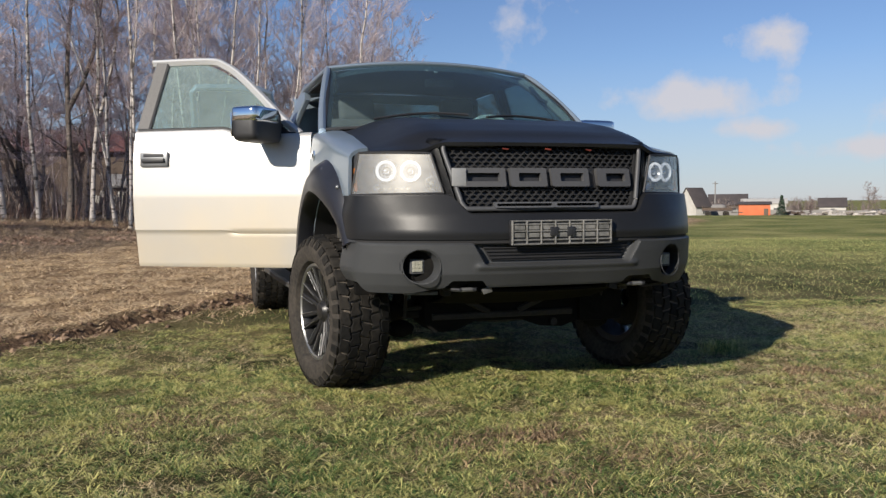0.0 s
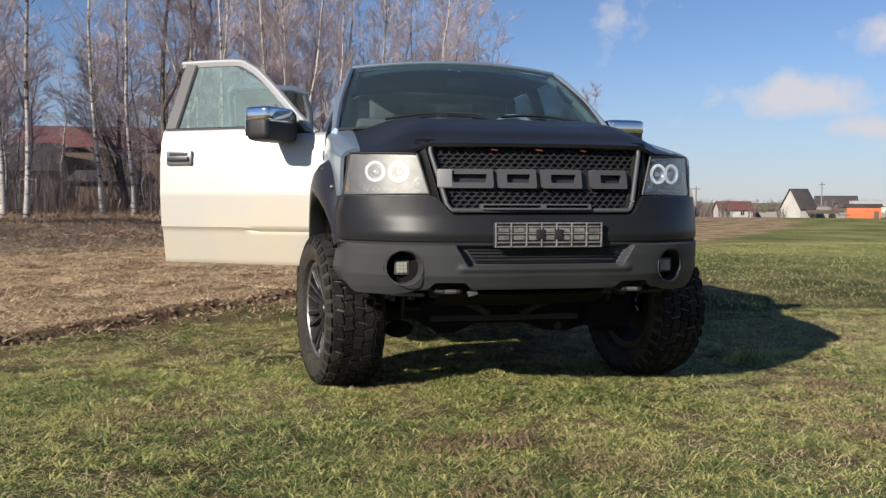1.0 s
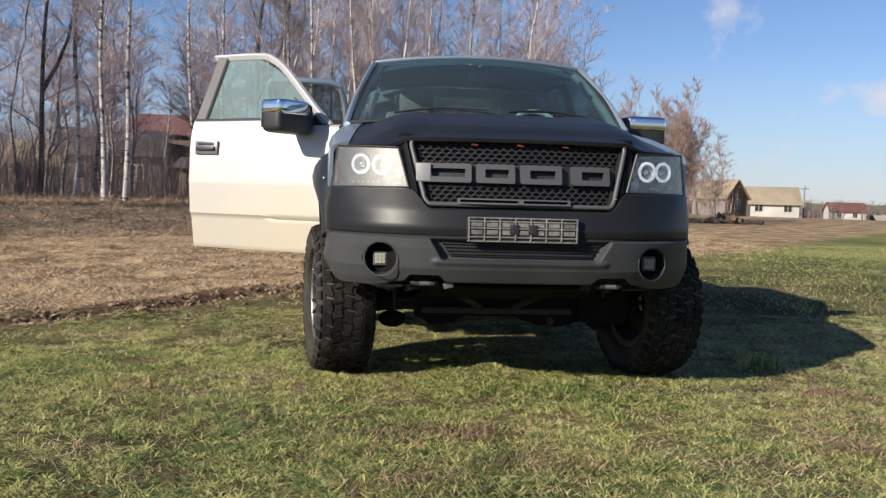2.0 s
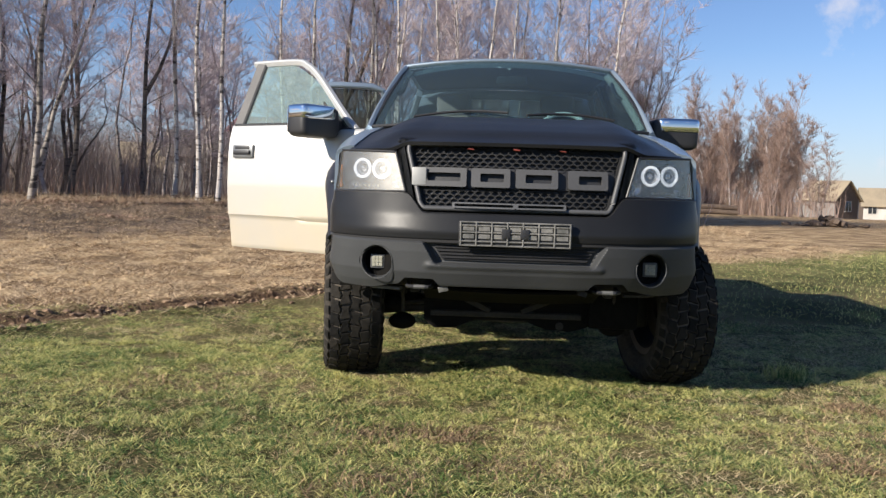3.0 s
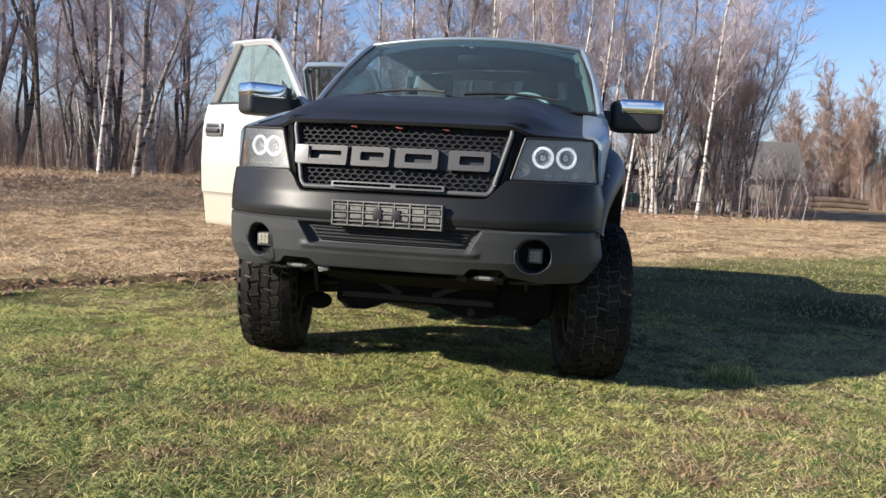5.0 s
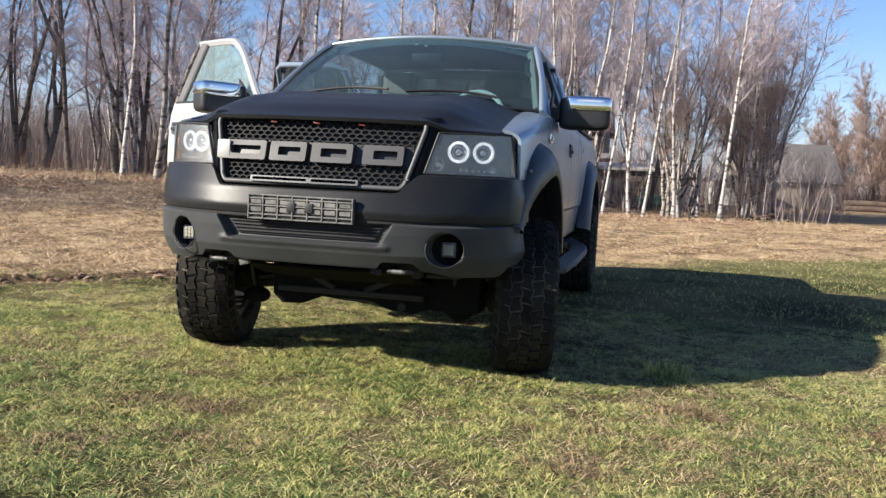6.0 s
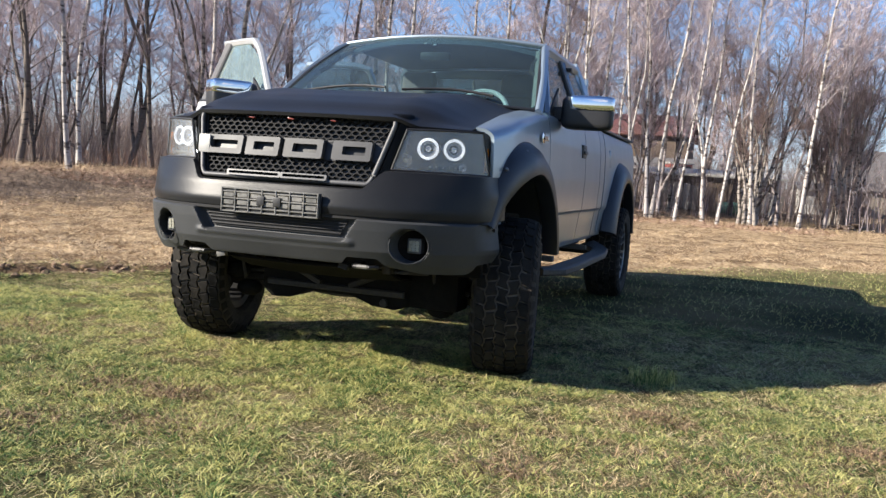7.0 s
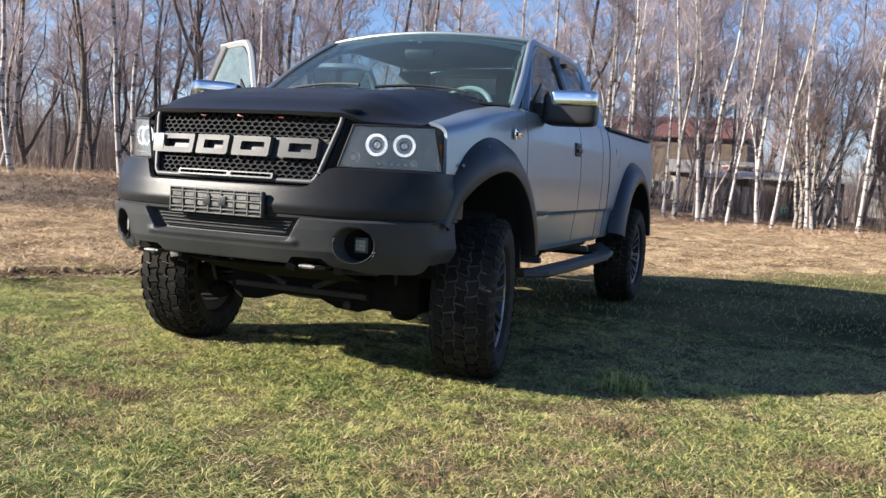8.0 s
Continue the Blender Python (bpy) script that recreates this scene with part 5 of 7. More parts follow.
def furrow_d(x, y):
    """Distance from the muddy wheel track, and the place along it."""
    ax, ay, dx, dy = -3.84, 1.80, 0.601, 0.799
    return (x - ax) * dy - (y - ay) * dx, (x - ax) * dx + (y - ay) * dy


def ground_z(x, y):
    r = math.hypot(x, y)
    z = 0.0
    near = 1 - smooth(20, 60, r)
    if edge_d(x, y) < 0.3:
        z += near * smooth(0.3, -0.8, edge_d(x, y)) * (0.050 * noise.noise((x * 1.6, y * 2.2, 5.0)) + 0.040 * noise.noise((x * 4.5, y * 4.5, 9.0)))
    z += 0.018 * near * (noise.noise((x * 0.7, y * 0.7, 3.1)) + 0.6 * noise.noise((x * 2.3, y * 2.3, 7.0))) * (1 - math.exp(-((abs(abs(x) - 0.93)) / 0.4) ** 2) * math.exp(-(min(abs(y - AXLE_F), abs(y - AXLE_R)) / 0.5) ** 2))
    z += 0.50 * smooth(-8, -17, edge_d(x, y)) * smooth(1.0, -7.0, x)
    z -= 1.9 * smooth(45, 170, r) * smooth(0, 25, x)
    f, s = furrow_d(x, y)
    if abs(f) < 1.2 and -8 < s < 9:
        fade = smooth(-8, -6, s) * (1 - smooth(4.5, 6.0, s))
        z += fade * (-0.08 * math.exp(-((abs(f) - 0.07) / 0.11) ** 2) + 0.055 * math.exp(-((abs(f) - 0.34) / 0.13) ** 2) * (0.6 + 0.8 * noise.noise((x * 5, y * 5, 1.0))))
    return z


def axis(lo, hi, step, far):
    pts = list(np.arange(lo, hi + 1e-6, step))
    out, d = [], step
    v = hi
    while v < far:
        d *= 1.28
        v += d
        out.append(v)
    low, d, v = [], step, lo
    while v > -far:
        d *= 1.28
        v -= d
        low.append(v)
    return low[::-1] + pts + out


gx, gy = axis(-8, 8, 0.10, 1800), axis(-5, 12, 0.10, 1800)
verts = [(x, y, ground_z(x, y)) for y in gy for x in gx]
nx = len(gx)
faces = [(j * nx + i, j * nx + i + 1, (j + 1) * nx + i + 1, (j + 1) * nx + i) for j in range(len(gy) - 1) for i in range(nx - 1)]


def ground_material():
    m = bpy.data.materials.new("field_soil_and_turf")
    m.use_nodes = True
    n, l = m.node_tree.nodes, m.node_tree.links
    s = n["Principled BSDF"]
    s.inputs["Roughness"].default_value = 0.95
    s.inputs["Specular IOR Level"].default_value = 0.1
    tc = n.new("ShaderNodeTexCoord")

    def noise_tex(scale, detail=5.0):
        t = n.new("ShaderNodeTexNoise")
        t.inputs["Scale"].default_value, t.inputs["Detail"].default_value = scale, detail
        l.new(tc.outputs["Object"], t.inputs["Vector"])
        return t

    def math_node(op, a, b):
        q = n.new("ShaderNodeMath")
        q.operation = op
        for k, v in ((0, a), (1, b)):
            if isinstance(v, (int, float)):
                q.inputs[k].default_value = v
            else:
                l.new(v, q.inputs[k])
        return q.outputs[0]

    def colours(fac, stops):
        r = n.new("ShaderNodeValToRGB")
        e = r.color_ramp.elements
        while len(e) < len(stops):
            e.new(0.5)
        for k, (p, c) in enumerate(stops):
            e[k].position, e[k].color = p, (*c, 1)
        l.new(fac, r.inputs[0])
        return r.outputs[0]

    def mix(fac, a, b):
        q = n.new("ShaderNodeMixRGB")
        l.new(fac, q.inputs[0])
        l.new(a, q.inputs[1])
        l.new(b, q.inputs[2])
        return q.outputs[0]
    sep = n.new("ShaderNodeSeparateXYZ")
    l.new(tc.outputs["Object"], sep.inputs[0])
    x, y = sep.outputs[0], sep.outputs[1]
    d = math_node("SUBTRACT", math_node("MULTIPLY", math_node("ADD", x, 1.75), 0.715), math_node("MULTIPLY", math_node("SUBTRACT", y, 4.6), 0.70))
    wob = math_node("MULTIPLY", math_node("SUBTRACT", noise_tex(0.45, 6).outputs[0], 0.5), 2.6)
    d = math_node("ADD", d, math_node("MULTIPLY", math_node("MAXIMUM", math_node("SUBTRACT", x, 8.0), 0.0), 0.14))
    d = math_node("ADD", d, math_node("MULTIPLY", math_node("MAXIMUM", math_node("SUBTRACT", x, 25.0), 0.0), 0.6))
    dd = math_node("ADD", d, wob)
    turf = colours(math_node("ADD", math_node("MULTIPLY", noise_tex(0.8, 6).outputs[0], 0.6), math_node("MULTIPLY", noise_tex(55, 5).outputs[0], 0.4)), [(0.36, (0.020, 0.022, 0.010)), (0.46, (0.060, 0.062, 0.024)), (0.58, (0.150, 0.125, 0.060)), (0.70, (0.11, 0.080, 0.048))])
    sward = colours(math_node("ADD", math_node("MULTIPLY", noise_tex(0.35, 6).outputs[0], 0.5), math_node("MULTIPLY", noise_tex(11, 5).outputs[0], 0.5)), [(0.41, (0.080, 0.098, 0.030)), (0.50, (0.175, 0.182, 0.060)), (0.59, (0.30, 0.270, 0.115))])
    reach = n.new("ShaderNodeMapRange")
    reach.inputs["From Min"].default_value, reach.inputs["From Max"].default_value = 8.0, 17.0
    l.new(math_node("SQRT", math_node("ADD", math_node("MULTIPLY", x, x), math_node("MULTIPLY", y, y)), 0.0), reach.inputs[0])
    turf = mix(reach.outputs[0], turf, sward)
    straw = colours(math_node("ADD", math_node("MULTIPLY", noise_tex(1.3, 6).outputs[0], 0.5), math_node("MULTIPLY", noise_tex(22, 5).outputs[0], 0.5)), [(0.36, (0.074, 0.046, 0.027)), (0.47, (0.23, 0.155, 0.090)), (0.60, (0.50, 0.375, 0.225))])
    weeds = colours(math_node("ADD", math_node("MULTIPLY", noise_tex(0.6, 6).outputs[0], 0.5), math_node("MULTIPLY", noise_tex(9, 5).outputs[0], 0.5)), [(0.36, (0.045, 0.033, 0.026)), (0.48, (0.125, 0.092, 0.070)), (0.62, (0.30, 0.225, 0.165))])
    step1, step2 = n.new("ShaderNodeMapRange"), n.new("ShaderNodeMapRange")
    step1.inputs["From Min"].default_value, step1.inputs["From Max"].default_value = -0.45, 0.45
    l.new(dd, step1.inputs[0])
    step2.inputs["From Min"].default_value, step2.inputs["From Max"].default_value = -10.6, -8.6
    l.new(math_node("ADD", dd, math_node("MULTIPLY", math_node("MAXIMUM", math_node("ADD", x, 4.0), 0.0), 1.3)), step2.inputs[0])
    col = mix(step2.outputs[0], weeds, straw)
    col = mix(step1.outputs[0], col, turf)
    fx = math_node("SUBTRACT", math_node("MULTIPLY", math_node("ADD", x, 3.84), 0.799), math_node("MULTIPLY", math_node("SUBTRACT", y, 1.80), 0.601))
    fs = math_node("ADD", math_node("MULTIPLY", math_node("ADD", x, 3.84), 0.601), math_node("MULTIPLY", math_node("SUBTRACT", y, 1.80), 0.799))
    fw = math_node("ADD", math_node("ABSOLUTE", fx, 0.0), math_node("MULTIPLY", math_node("SUBTRACT", noise_tex(4.0, 5).outputs[0], 0.5), 0.35))
    mudm = n.new("ShaderNodeMapRange")
    mudm.inputs["From Min"].default_value, mudm.inputs["From Max"].default_value = 0.20, 0.36
    mudm.inputs["To Min"].default_value, mudm.inputs["To Max"].default_value = 1.0, 0.0
    l.new(fw, mudm.inputs[0])
    gate = n.new("ShaderNodeMapRange")
    gate.inputs["From Min"].default_value, gate.inputs["From Max"].default_value = 4.5, 6.0
    gate.inputs["To Min"].default_value, gate.inputs["To Max"].default_value = 1.0, 0.0
    l.new(fs, gate.inputs[0])
    mud = colours(noise_tex(14, 5).outputs[0], [(0.35, (0.080, 0.049, 0.031)), (0.65, (0.20, 0.130, 0.080))])
    col = mix(math_node("MULTIPLY", mudm.outputs[0], gate.outputs[0]), col, mud)
    l.new(col, s.inputs["Base Color"])
    bn = n.new("ShaderNodeBump")
    bn.inputs["Strength"].default_value, bn.inputs["Distance"].default_value = 0.8, 0.03
    l.new(noise_tex(35, 6).outputs[0], bn.inputs["Height"])
    l.new(bn.outputs[0], s.inputs["Normal"])
    return m


ground = mesh_from("ground", verts, faces, ground_material())
tagged(ground, "rough field of short grass, dry mown straw and bare soil", "ground", kind="structure")


def strands(name, pts, heights, widths, bend, lean_dir, mat, label, category, flat=False):
    """Many thin blades as one mesh: pts (n, 3), each a bent strip of three faces, or one face where flat."""
    n = len(pts)
    rng = np.random.default_rng(len(pts))
    yaw = rng.uniform(0, 2 * math.pi, n)
    side = np.stack([np.cos(yaw), np.sin(yaw), np.zeros(n)], 1) * widths[:, None] / 2
    ld = lean_dir if lean_dir is not None else rng.uniform(0, 2 * math.pi, n)
    out = np.stack([np.cos(ld), np.sin(ld), np.zeros(n)], 1)
    up = np.array([0, 0, 1.0])
    h, b = heights[:, None], (bend * heights)[:, None]
    p0, p1, p2 = pts, pts + up * h * 0.55 + out * b * 0.35, pts + up * h * (1 - 0.35 * np.clip(bend, 0, 2.5)[:, None] ** 1.0 * 0.9).clip(0.08, 1) + out * b
    v = np.concatenate([p0 - side, p0 + side, p1 - side * 0.8, p1 + side * 0.8, p2], 1).reshape(-1, 3)
    i = np.arange(n)[:, None] * 5
    tri = np.concatenate([i + np.array([0, 1, 3]), i + np.array([0, 3, 2]), i + np.array([2, 3, 4])], 1).reshape(-1, 3)
    if flat:
        v = np.concatenate([p0 - side, p0 + side, p2], 1).reshape(-1, 3)
        tri = np.arange(n * 3).reshape(-1, 3)
    me = bpy.data.meshes.new(name)
    me.vertices.add(len(v))
    me.vertices.foreach_set("co", v.astype(np.float32).ravel())
    me.loops.add(len(tri) * 3)
    me.loops.foreach_set("vertex_index", tri.astype(np.int32).ravel())
    me.polygons.add(len(tri))
    me.polygons.foreach_set("loop_start", np.arange(len(tri), dtype=np.int32) * 3)
    me.materials.append(mat)
    me.update(calc_edges=True)
    return tagged(new(name, me), label, category, kind="stuff")


rng = np.random.default_rng(11)
GRASS = contrast(material("short_grass", (0.086, 0.162, 0.040), (0.67, 0.62, 0.240), 0.58, 0.0, 9.0, 1.1, spread=0.46, thin=0.26), 0.12)
DRYGRASS = material("dry_straw", (0.20, 0.135, 0.070), (0.58, 0.44, 0.255), 0.85, 0.0, 3.0, 0.9, spread=0.6, thin=0.2)
PALEGRASS = material("bleached_grass", (0.28, 0.212, 0.112), (0.74, 0.62, 0.38), 0.80, 0.0, 3.0, 0.9, spread=0.6, thin=0.2)
STRAW = material("mown_straw", (0.165, 0.102, 0.058), (0.76, 0.585, 0.375), 0.85, 0.0, 3.0, 0.9, spread=0.45, thin=0.15)
contrast(STRAW, 0.11)
WEED = material("dead_weeds", (0.060, 0.043, 0.034), (0.30, 0.225, 0.165), 0.9, 0.0, 1.0, 0.4, spread=0.5)


def scatter(n, x0, x1, y0, y1, keep):
    p = np.stack([rng.uniform(x0, x1, n), rng.uniform(y0, y1, n)], 1)
    p = p[keep(p)]
    rim = np.minimum(np.minimum(p[:, 0] - x0, x1 - p[:, 0]), p[:, 1] - y0)
    return p[rng.uniform(0, 1, len(p)) < np.clip(rim / 1.2 + 0.05, 0, 1)]


GRID_X, GRID_Y, GRID_Z = np.array(gx), np.array(gy), np.array([v[2] for v in verts]).reshape(len(gy), len(gx))


def on_ground(p):
    """Roots of plants on the ground's mesh, at the places p (n, 2)."""
    i = np.clip(np.searchsorted(GRID_X, p[:, 0]) - 1, 0, len(GRID_X) - 2)
    j = np.clip(np.searchsorted(GRID_Y, p[:, 1]) - 1, 0, len(GRID_Y) - 2)
    u = (p[:, 0] - GRID_X[i]) / (GRID_X[i + 1] - GRID_X[i])
    v = (p[:, 1] - GRID_Y[j]) / (GRID_Y[j + 1] - GRID_Y[j])
    z = (GRID_Z[j, i] * (1 - u) + GRID_Z[j, i + 1] * u) * (1 - v) + (GRID_Z[j + 1, i] * (1 - u) + GRID_Z[j + 1, i + 1] * u) * v
    return np.stack([p[:, 0], p[:, 1], z - 0.004], 1)


def green(p):
    d = (p[:, 0] + 1.75) * 0.715 - (p[:, 1] - 4.6) * 0.70
    return d + rng.normal(0, 0.45, len(p)) + 0.5 * np.sin(p[:, 0] * 0.8)


def not_track(p):
    f = (p[:, 0] + 3.84) * 0.799 - (p[:, 1] - 1.80) * 0.601
    return np.abs(f) > 0.20 + 0.1 * np.sin(p[:, 1] * 6) + rng.normal(0, 0.05, len(p))


def under_tyre(p):
    hit = np.zeros(len(p), bool)
    for sx in (-0.935, 0.935):
        for yy in (AXLE_F, AXLE_R):
            hit |= (np.abs(p[:, 0] - sx) < 0.17) & (np.abs(p[:, 1] - yy) < 0.14)
    return hit


def tuft_density(p):
    """Patchiness of the turf: 0 bare to 1 thick."""
    return 0.5 + 0.5 * np.sin(p[:, 0] * 2.1 + 1.3 * np.sin(p[:, 1] * 1.7)) * np.sin(p[:, 1] * 2.6 + np.cos(p[:, 0] * 1.1))




lattice = np.random.default_rng(77).uniform(0, 1, (256, 256))


def clumps(p, cell):
    """Smooth random field over the plan, with the given cell width, 0 to 1."""
    q = p / cell
    i = np.floor(q).astype(int)
    f = q - i
    f = f * f * (3 - 2 * f)
    a, b = i[:, 0] % 256, i[:, 1] % 256
    a1, b1 = (a + 1) % 256, (b + 1) % 256
    return (lattice[a, b] * (1 - f[:, 0]) + lattice[a1, b] * f[:, 0]) * (1 - f[:, 1]) + (lattice[a, b1] * (1 - f[:, 0]) + lattice[a1, b1] * f[:, 0]) * f[:, 1]


def tufts(n, x0, x1, y0, y1, keep, blades, size):
    """Blade roots and lean directions of n grass tufts, each a small rosette."""
    c = scatter(n, x0, x1, y0, y1, keep)
    big = size * rng.uniform(0.6, 1.3, len(c)) * (0.45 + 1.1 * clumps(c, 0.13))
    i = np.repeat(np.arange(len(c)), blades)
    a = rng.uniform(0, 2 * math.pi, len(i))
    rad = big[i] * 0.45 * np.sqrt(rng.uniform(0, 1, len(i)))
    p = c[i] + np.stack([np.cos(a), np.sin(a)], 1) * rad[:, None]
    return on_ground(p), big[i] * rng.uniform(0.6, 1.15, len(i)), a + rng.normal(0, 0.5, len(i)), rad / (big[i] * 0.45)


def lawn(p):
    return (green(p) > 0) & not_track(p) & ~under_tyre(p)


p3, hh, ang, out = tufts(30000, -5.0, 6.8, -2.4, 1.4, lambda p: lawn(p) & (clumps(p, 0.11) + 0.30 * tuft_density(p) + rng.normal(0, 0.10, len(p)) > 0.46), 14, 0.037)
strands("grass", p3, hh, rng.uniform(0.0026, 0.0052, len(p3)), 0.45 + 1.5 * out + rng.uniform(0, 1.1, len(p3)), ang + rng.normal(0, 0.8, len(p3)), GRASS, "short green grass tufts of the field", "grass")
p3, hh, ang, out = tufts(15000, -5.0, 6.8, 0.4, 3.4, lambda p: lawn(p) & (clumps(p, 0.11) + 0.30 * tuft_density(p) + rng.normal(0, 0.10, len(p)) > 0.44), 16, 0.040)
strands("grass", p3, hh, rng.uniform(0.0040, 0.0075, len(p3)), 0.40 + 1.4 * out + rng.uniform(0, 0.9, len(p3)), ang + rng.normal(0, 0.8, len(p3)), GRASS, "short green grass round the wheels", "grass", True)
p3, hh, ang, out = tufts(2500, -6.0, 7.5, -5.4, -2.2, lambda p: lawn(p), 9, 0.045)
strands("grass", p3, hh, rng.uniform(0.0040, 0.0080, len(p3)), 0.55 + 1.5 * out, ang, GRASS, "short grass of the field, thin in places", "grass", True)
far = scatter(90000, -3, 16.0, 3.0, 16.0, lambda p: (green(p) > 0) & not_track(p) & ~under_tyre(p))
p3 = on_ground(far)
strands("grass", p3, rng.uniform(0.02, 0.05, len(p3)), rng.uniform(0.005, 0.010, len(p3)), rng.uniform(0.3, 1.6, len(p3)), None, GRASS, "short green grass of the field beyond", "grass", True)
dead = scatter(150000, -4.8, 6.5, -2.4, 3.5, lambda p: (green(p) > 0) & not_track(p) & ~under_tyre(p) & (rng.uniform(0, 1, len(p)) > tuft_density(p) * 0.8))
p3 = on_ground(dead)
strands("dry_grass", p3, rng.uniform(0.020, 0.055, len(p3)), rng.uniform(0.0030, 0.0055, len(p3)), rng.uniform(0.9, 2.8, len(p3)), None, DRYGRASS, "dead straw-coloured blades between the green", "grass", True)
thatch = scatter(210000, -4.8, 6.6, -2.4, 2.8, lambda p: (green(p) > 0) & not_track(p) & ~under_tyre(p) & (clumps(p + 7.3, 0.10) + rng.normal(0, 0.08, len(p)) + 0.34 * np.clip(p[:, 0] / 2.5, -0.3, 1) > 0.54))
p3 = on_ground(thatch)
strands("thatch", p3, rng.uniform(0.025, 0.050, len(p3)), rng.uniform(0.0030, 0.0060, len(p3)), rng.uniform(0.8, 2.4, len(p3)), None, PALEGRASS, "fine pale thatch lying in the turf", "grass", True)
straw = scatter(560000, -12.0, 9.0, 1.0, 24.0, lambda p: (green(p) < 0) & not_track(p) & (rng.uniform(0, 1, len(p)) < 8.0 / (8.0 + np.maximum(p[:, 1] - 3, 0))) & (clumps(p, 0.30) + 0.5 * clumps(p + 3.1, 1.1) + rng.normal(0, 0.12, len(p)) > 0.50))
p3 = on_ground(straw)
strands("mown_straw", p3, rng.uniform(0.04, 0.11, len(p3)), rng.uniform(0.006, 0.013, len(p3)), rng.uniform(0.9, 2.6, len(p3)), None, STRAW, "flattened dry straw on the mown strip", "straw", True)
p3, hh, ang, out = tufts(9500, -12.0, 9.0, 2.0, 17.0, lambda p: (green(p) < 0) & not_track(p) & (clumps(p, 0.30) > 0.42), 13, 0.075)
strands("straw_clumps", p3, hh, rng.uniform(0.006, 0.012, len(p3)), 0.4 + 1.3 * out, ang, STRAW, "clumps of dry straw left by the mower", "straw", True)

# worn spots with matted dead grass, and one taller tuft
MAT = material("matted_dead_grass", (0.12, 0.075, 0.045), (0.36, 0.25, 0.14), 0.9, 0.0, 3.0, 0.9, spread=0.7)
spots_xy = ((0.06, -0.94, 0.16), (-0.72, -0.62, 0.20), (-0.30, -0.52, 0.12), (1.83, 0.26, 0.10), (2.76, 0.18, 0.12), (1.39, -0.79, 0.10), (1.62, -0.28, 0.28), (-0.5, -1.2, 0.15), (2.4, -0.5, 0.25), (-1.9, 0.2, 0.18))
pts = np.concatenate([np.stack([rng.normal(x, s, 420), rng.normal(y, s * 0.7, 420)], 1) for x, y, s in spots_xy])
p3 = on_ground(pts)
strands("matted_grass", p3, rng.uniform(0.03, 0.07, len(p3)), rng.uniform(0.003, 0.006, len(p3)), rng.uniform(0.8, 2.4, len(p3)), None, MAT, "matted brown dead grass in worn spots", "grass")
pts = np.stack([rng.normal(1.75, 0.07, 320), rng.normal(1.02, 0.06, 320)], 1)
p3 = on_ground(pts)
strands("grass_tuft", p3, rng.uniform(0.05, 0.14, len(p3)), rng.uniform(0.003, 0.006, len(p3)), rng.uniform(0.2, 1.0, len(p3)), None, GRASS, "taller tuft of green grass", "grass")


def weed_keep(p):
    d = (p[:, 0] + 1.75) * 0.715 - (p[:, 1] - 4.6) * 0.70 + 1.3 * np.maximum(p[:, 0] + 4, 0)
    return (d < -9.2 + rng.normal(0, 0.7, len(p))) & (d > -15.6 + rng.normal(0, 0.5, len(p)))


wd = scatter(420000, -34.0, 6.0, 8.0, 46.0, weed_keep)
p3 = on_ground(wd)
strands("dead_weeds", p3, rng.uniform(0.05, 0.22, len(p3)), rng.uniform(0.007, 0.016, len(p3)), rng.uniform(0.5, 2.6, len(p3)), None, WEED, "brown dead weeds along the edge of the wood", "weeds", True)



def fringe(p):
    d = (p[:, 0] + 1.75) * 0.715 - (p[:, 1] - 4.6) * 0.70 + 1.3 * np.maximum(p[:, 0] + 4, 0)
    left = (p[:, 0] < -3) & (d < -15.4 + rng.normal(0, 0.7, len(p))) & (d > -21)
    right = (p[:, 0] > -5) & (p[:, 1] > 22.6 + rng.normal(0, 0.9, len(p))) & (p[:, 1] < 27) & (p[:, 0] < 9)
    return left | right


tall = scatter(120000, -30.0, 9.0, 6.0, 30.0, fringe)
p3 = on_ground(tall)
strands("tall_dry_grass", p3, rng.uniform(0.08, 0.30, len(p3)) * np.where(p3[:, 0] < -3, 1.5, 0.9), rng.uniform(0.006, 0.013, len(p3)), rng.uniform(0.5, 2.2, len(p3)), None, STRAW, "tall pale dry grass along the foot of the trees", "grass", True)

LITTER = material("fallen_leaf_litter", (0.20, 0.115, 0.075), (0.50, 0.335, 0.245), 0.9, 0.0, 1.0, 0.4, spread=0.6)
fallen = scatter(120000, -30.0, 5.0, 6.0, 32.0, lambda p: fringe(p) | (weed_keep(p) & (clumps(p, 1.7) > 0.60)))
p3 = on_ground(fallen)
p3[:, 2] += 0.02
strands("leaf_litter", p3, rng.uniform(0.05, 0.12, len(p3)), rng.uniform(0.03, 0.07, len(p3)), rng.uniform(1.2, 2.6, len(p3)), None, LITTER, "rusty fallen leaves along the foot of the trees", "leaves", True)

# clods of the furrow
CLOD = material("turned_soil", (0.105, 0.064, 0.041), (0.27, 0.180, 0.115), 0.95, 0.0, 20, 3, 0.5, 60, spread=0.4)
cv, cf = [], []
crng = random.Random(3)
ico = bmesh.new()
bmesh.ops.create_icosphere(ico, subdivisions=1, radius=1.0)
iv, fi = [v.co.copy() for v in ico.verts], [tuple(v.index for v in f.verts) for f in ico.faces]
ico.free()
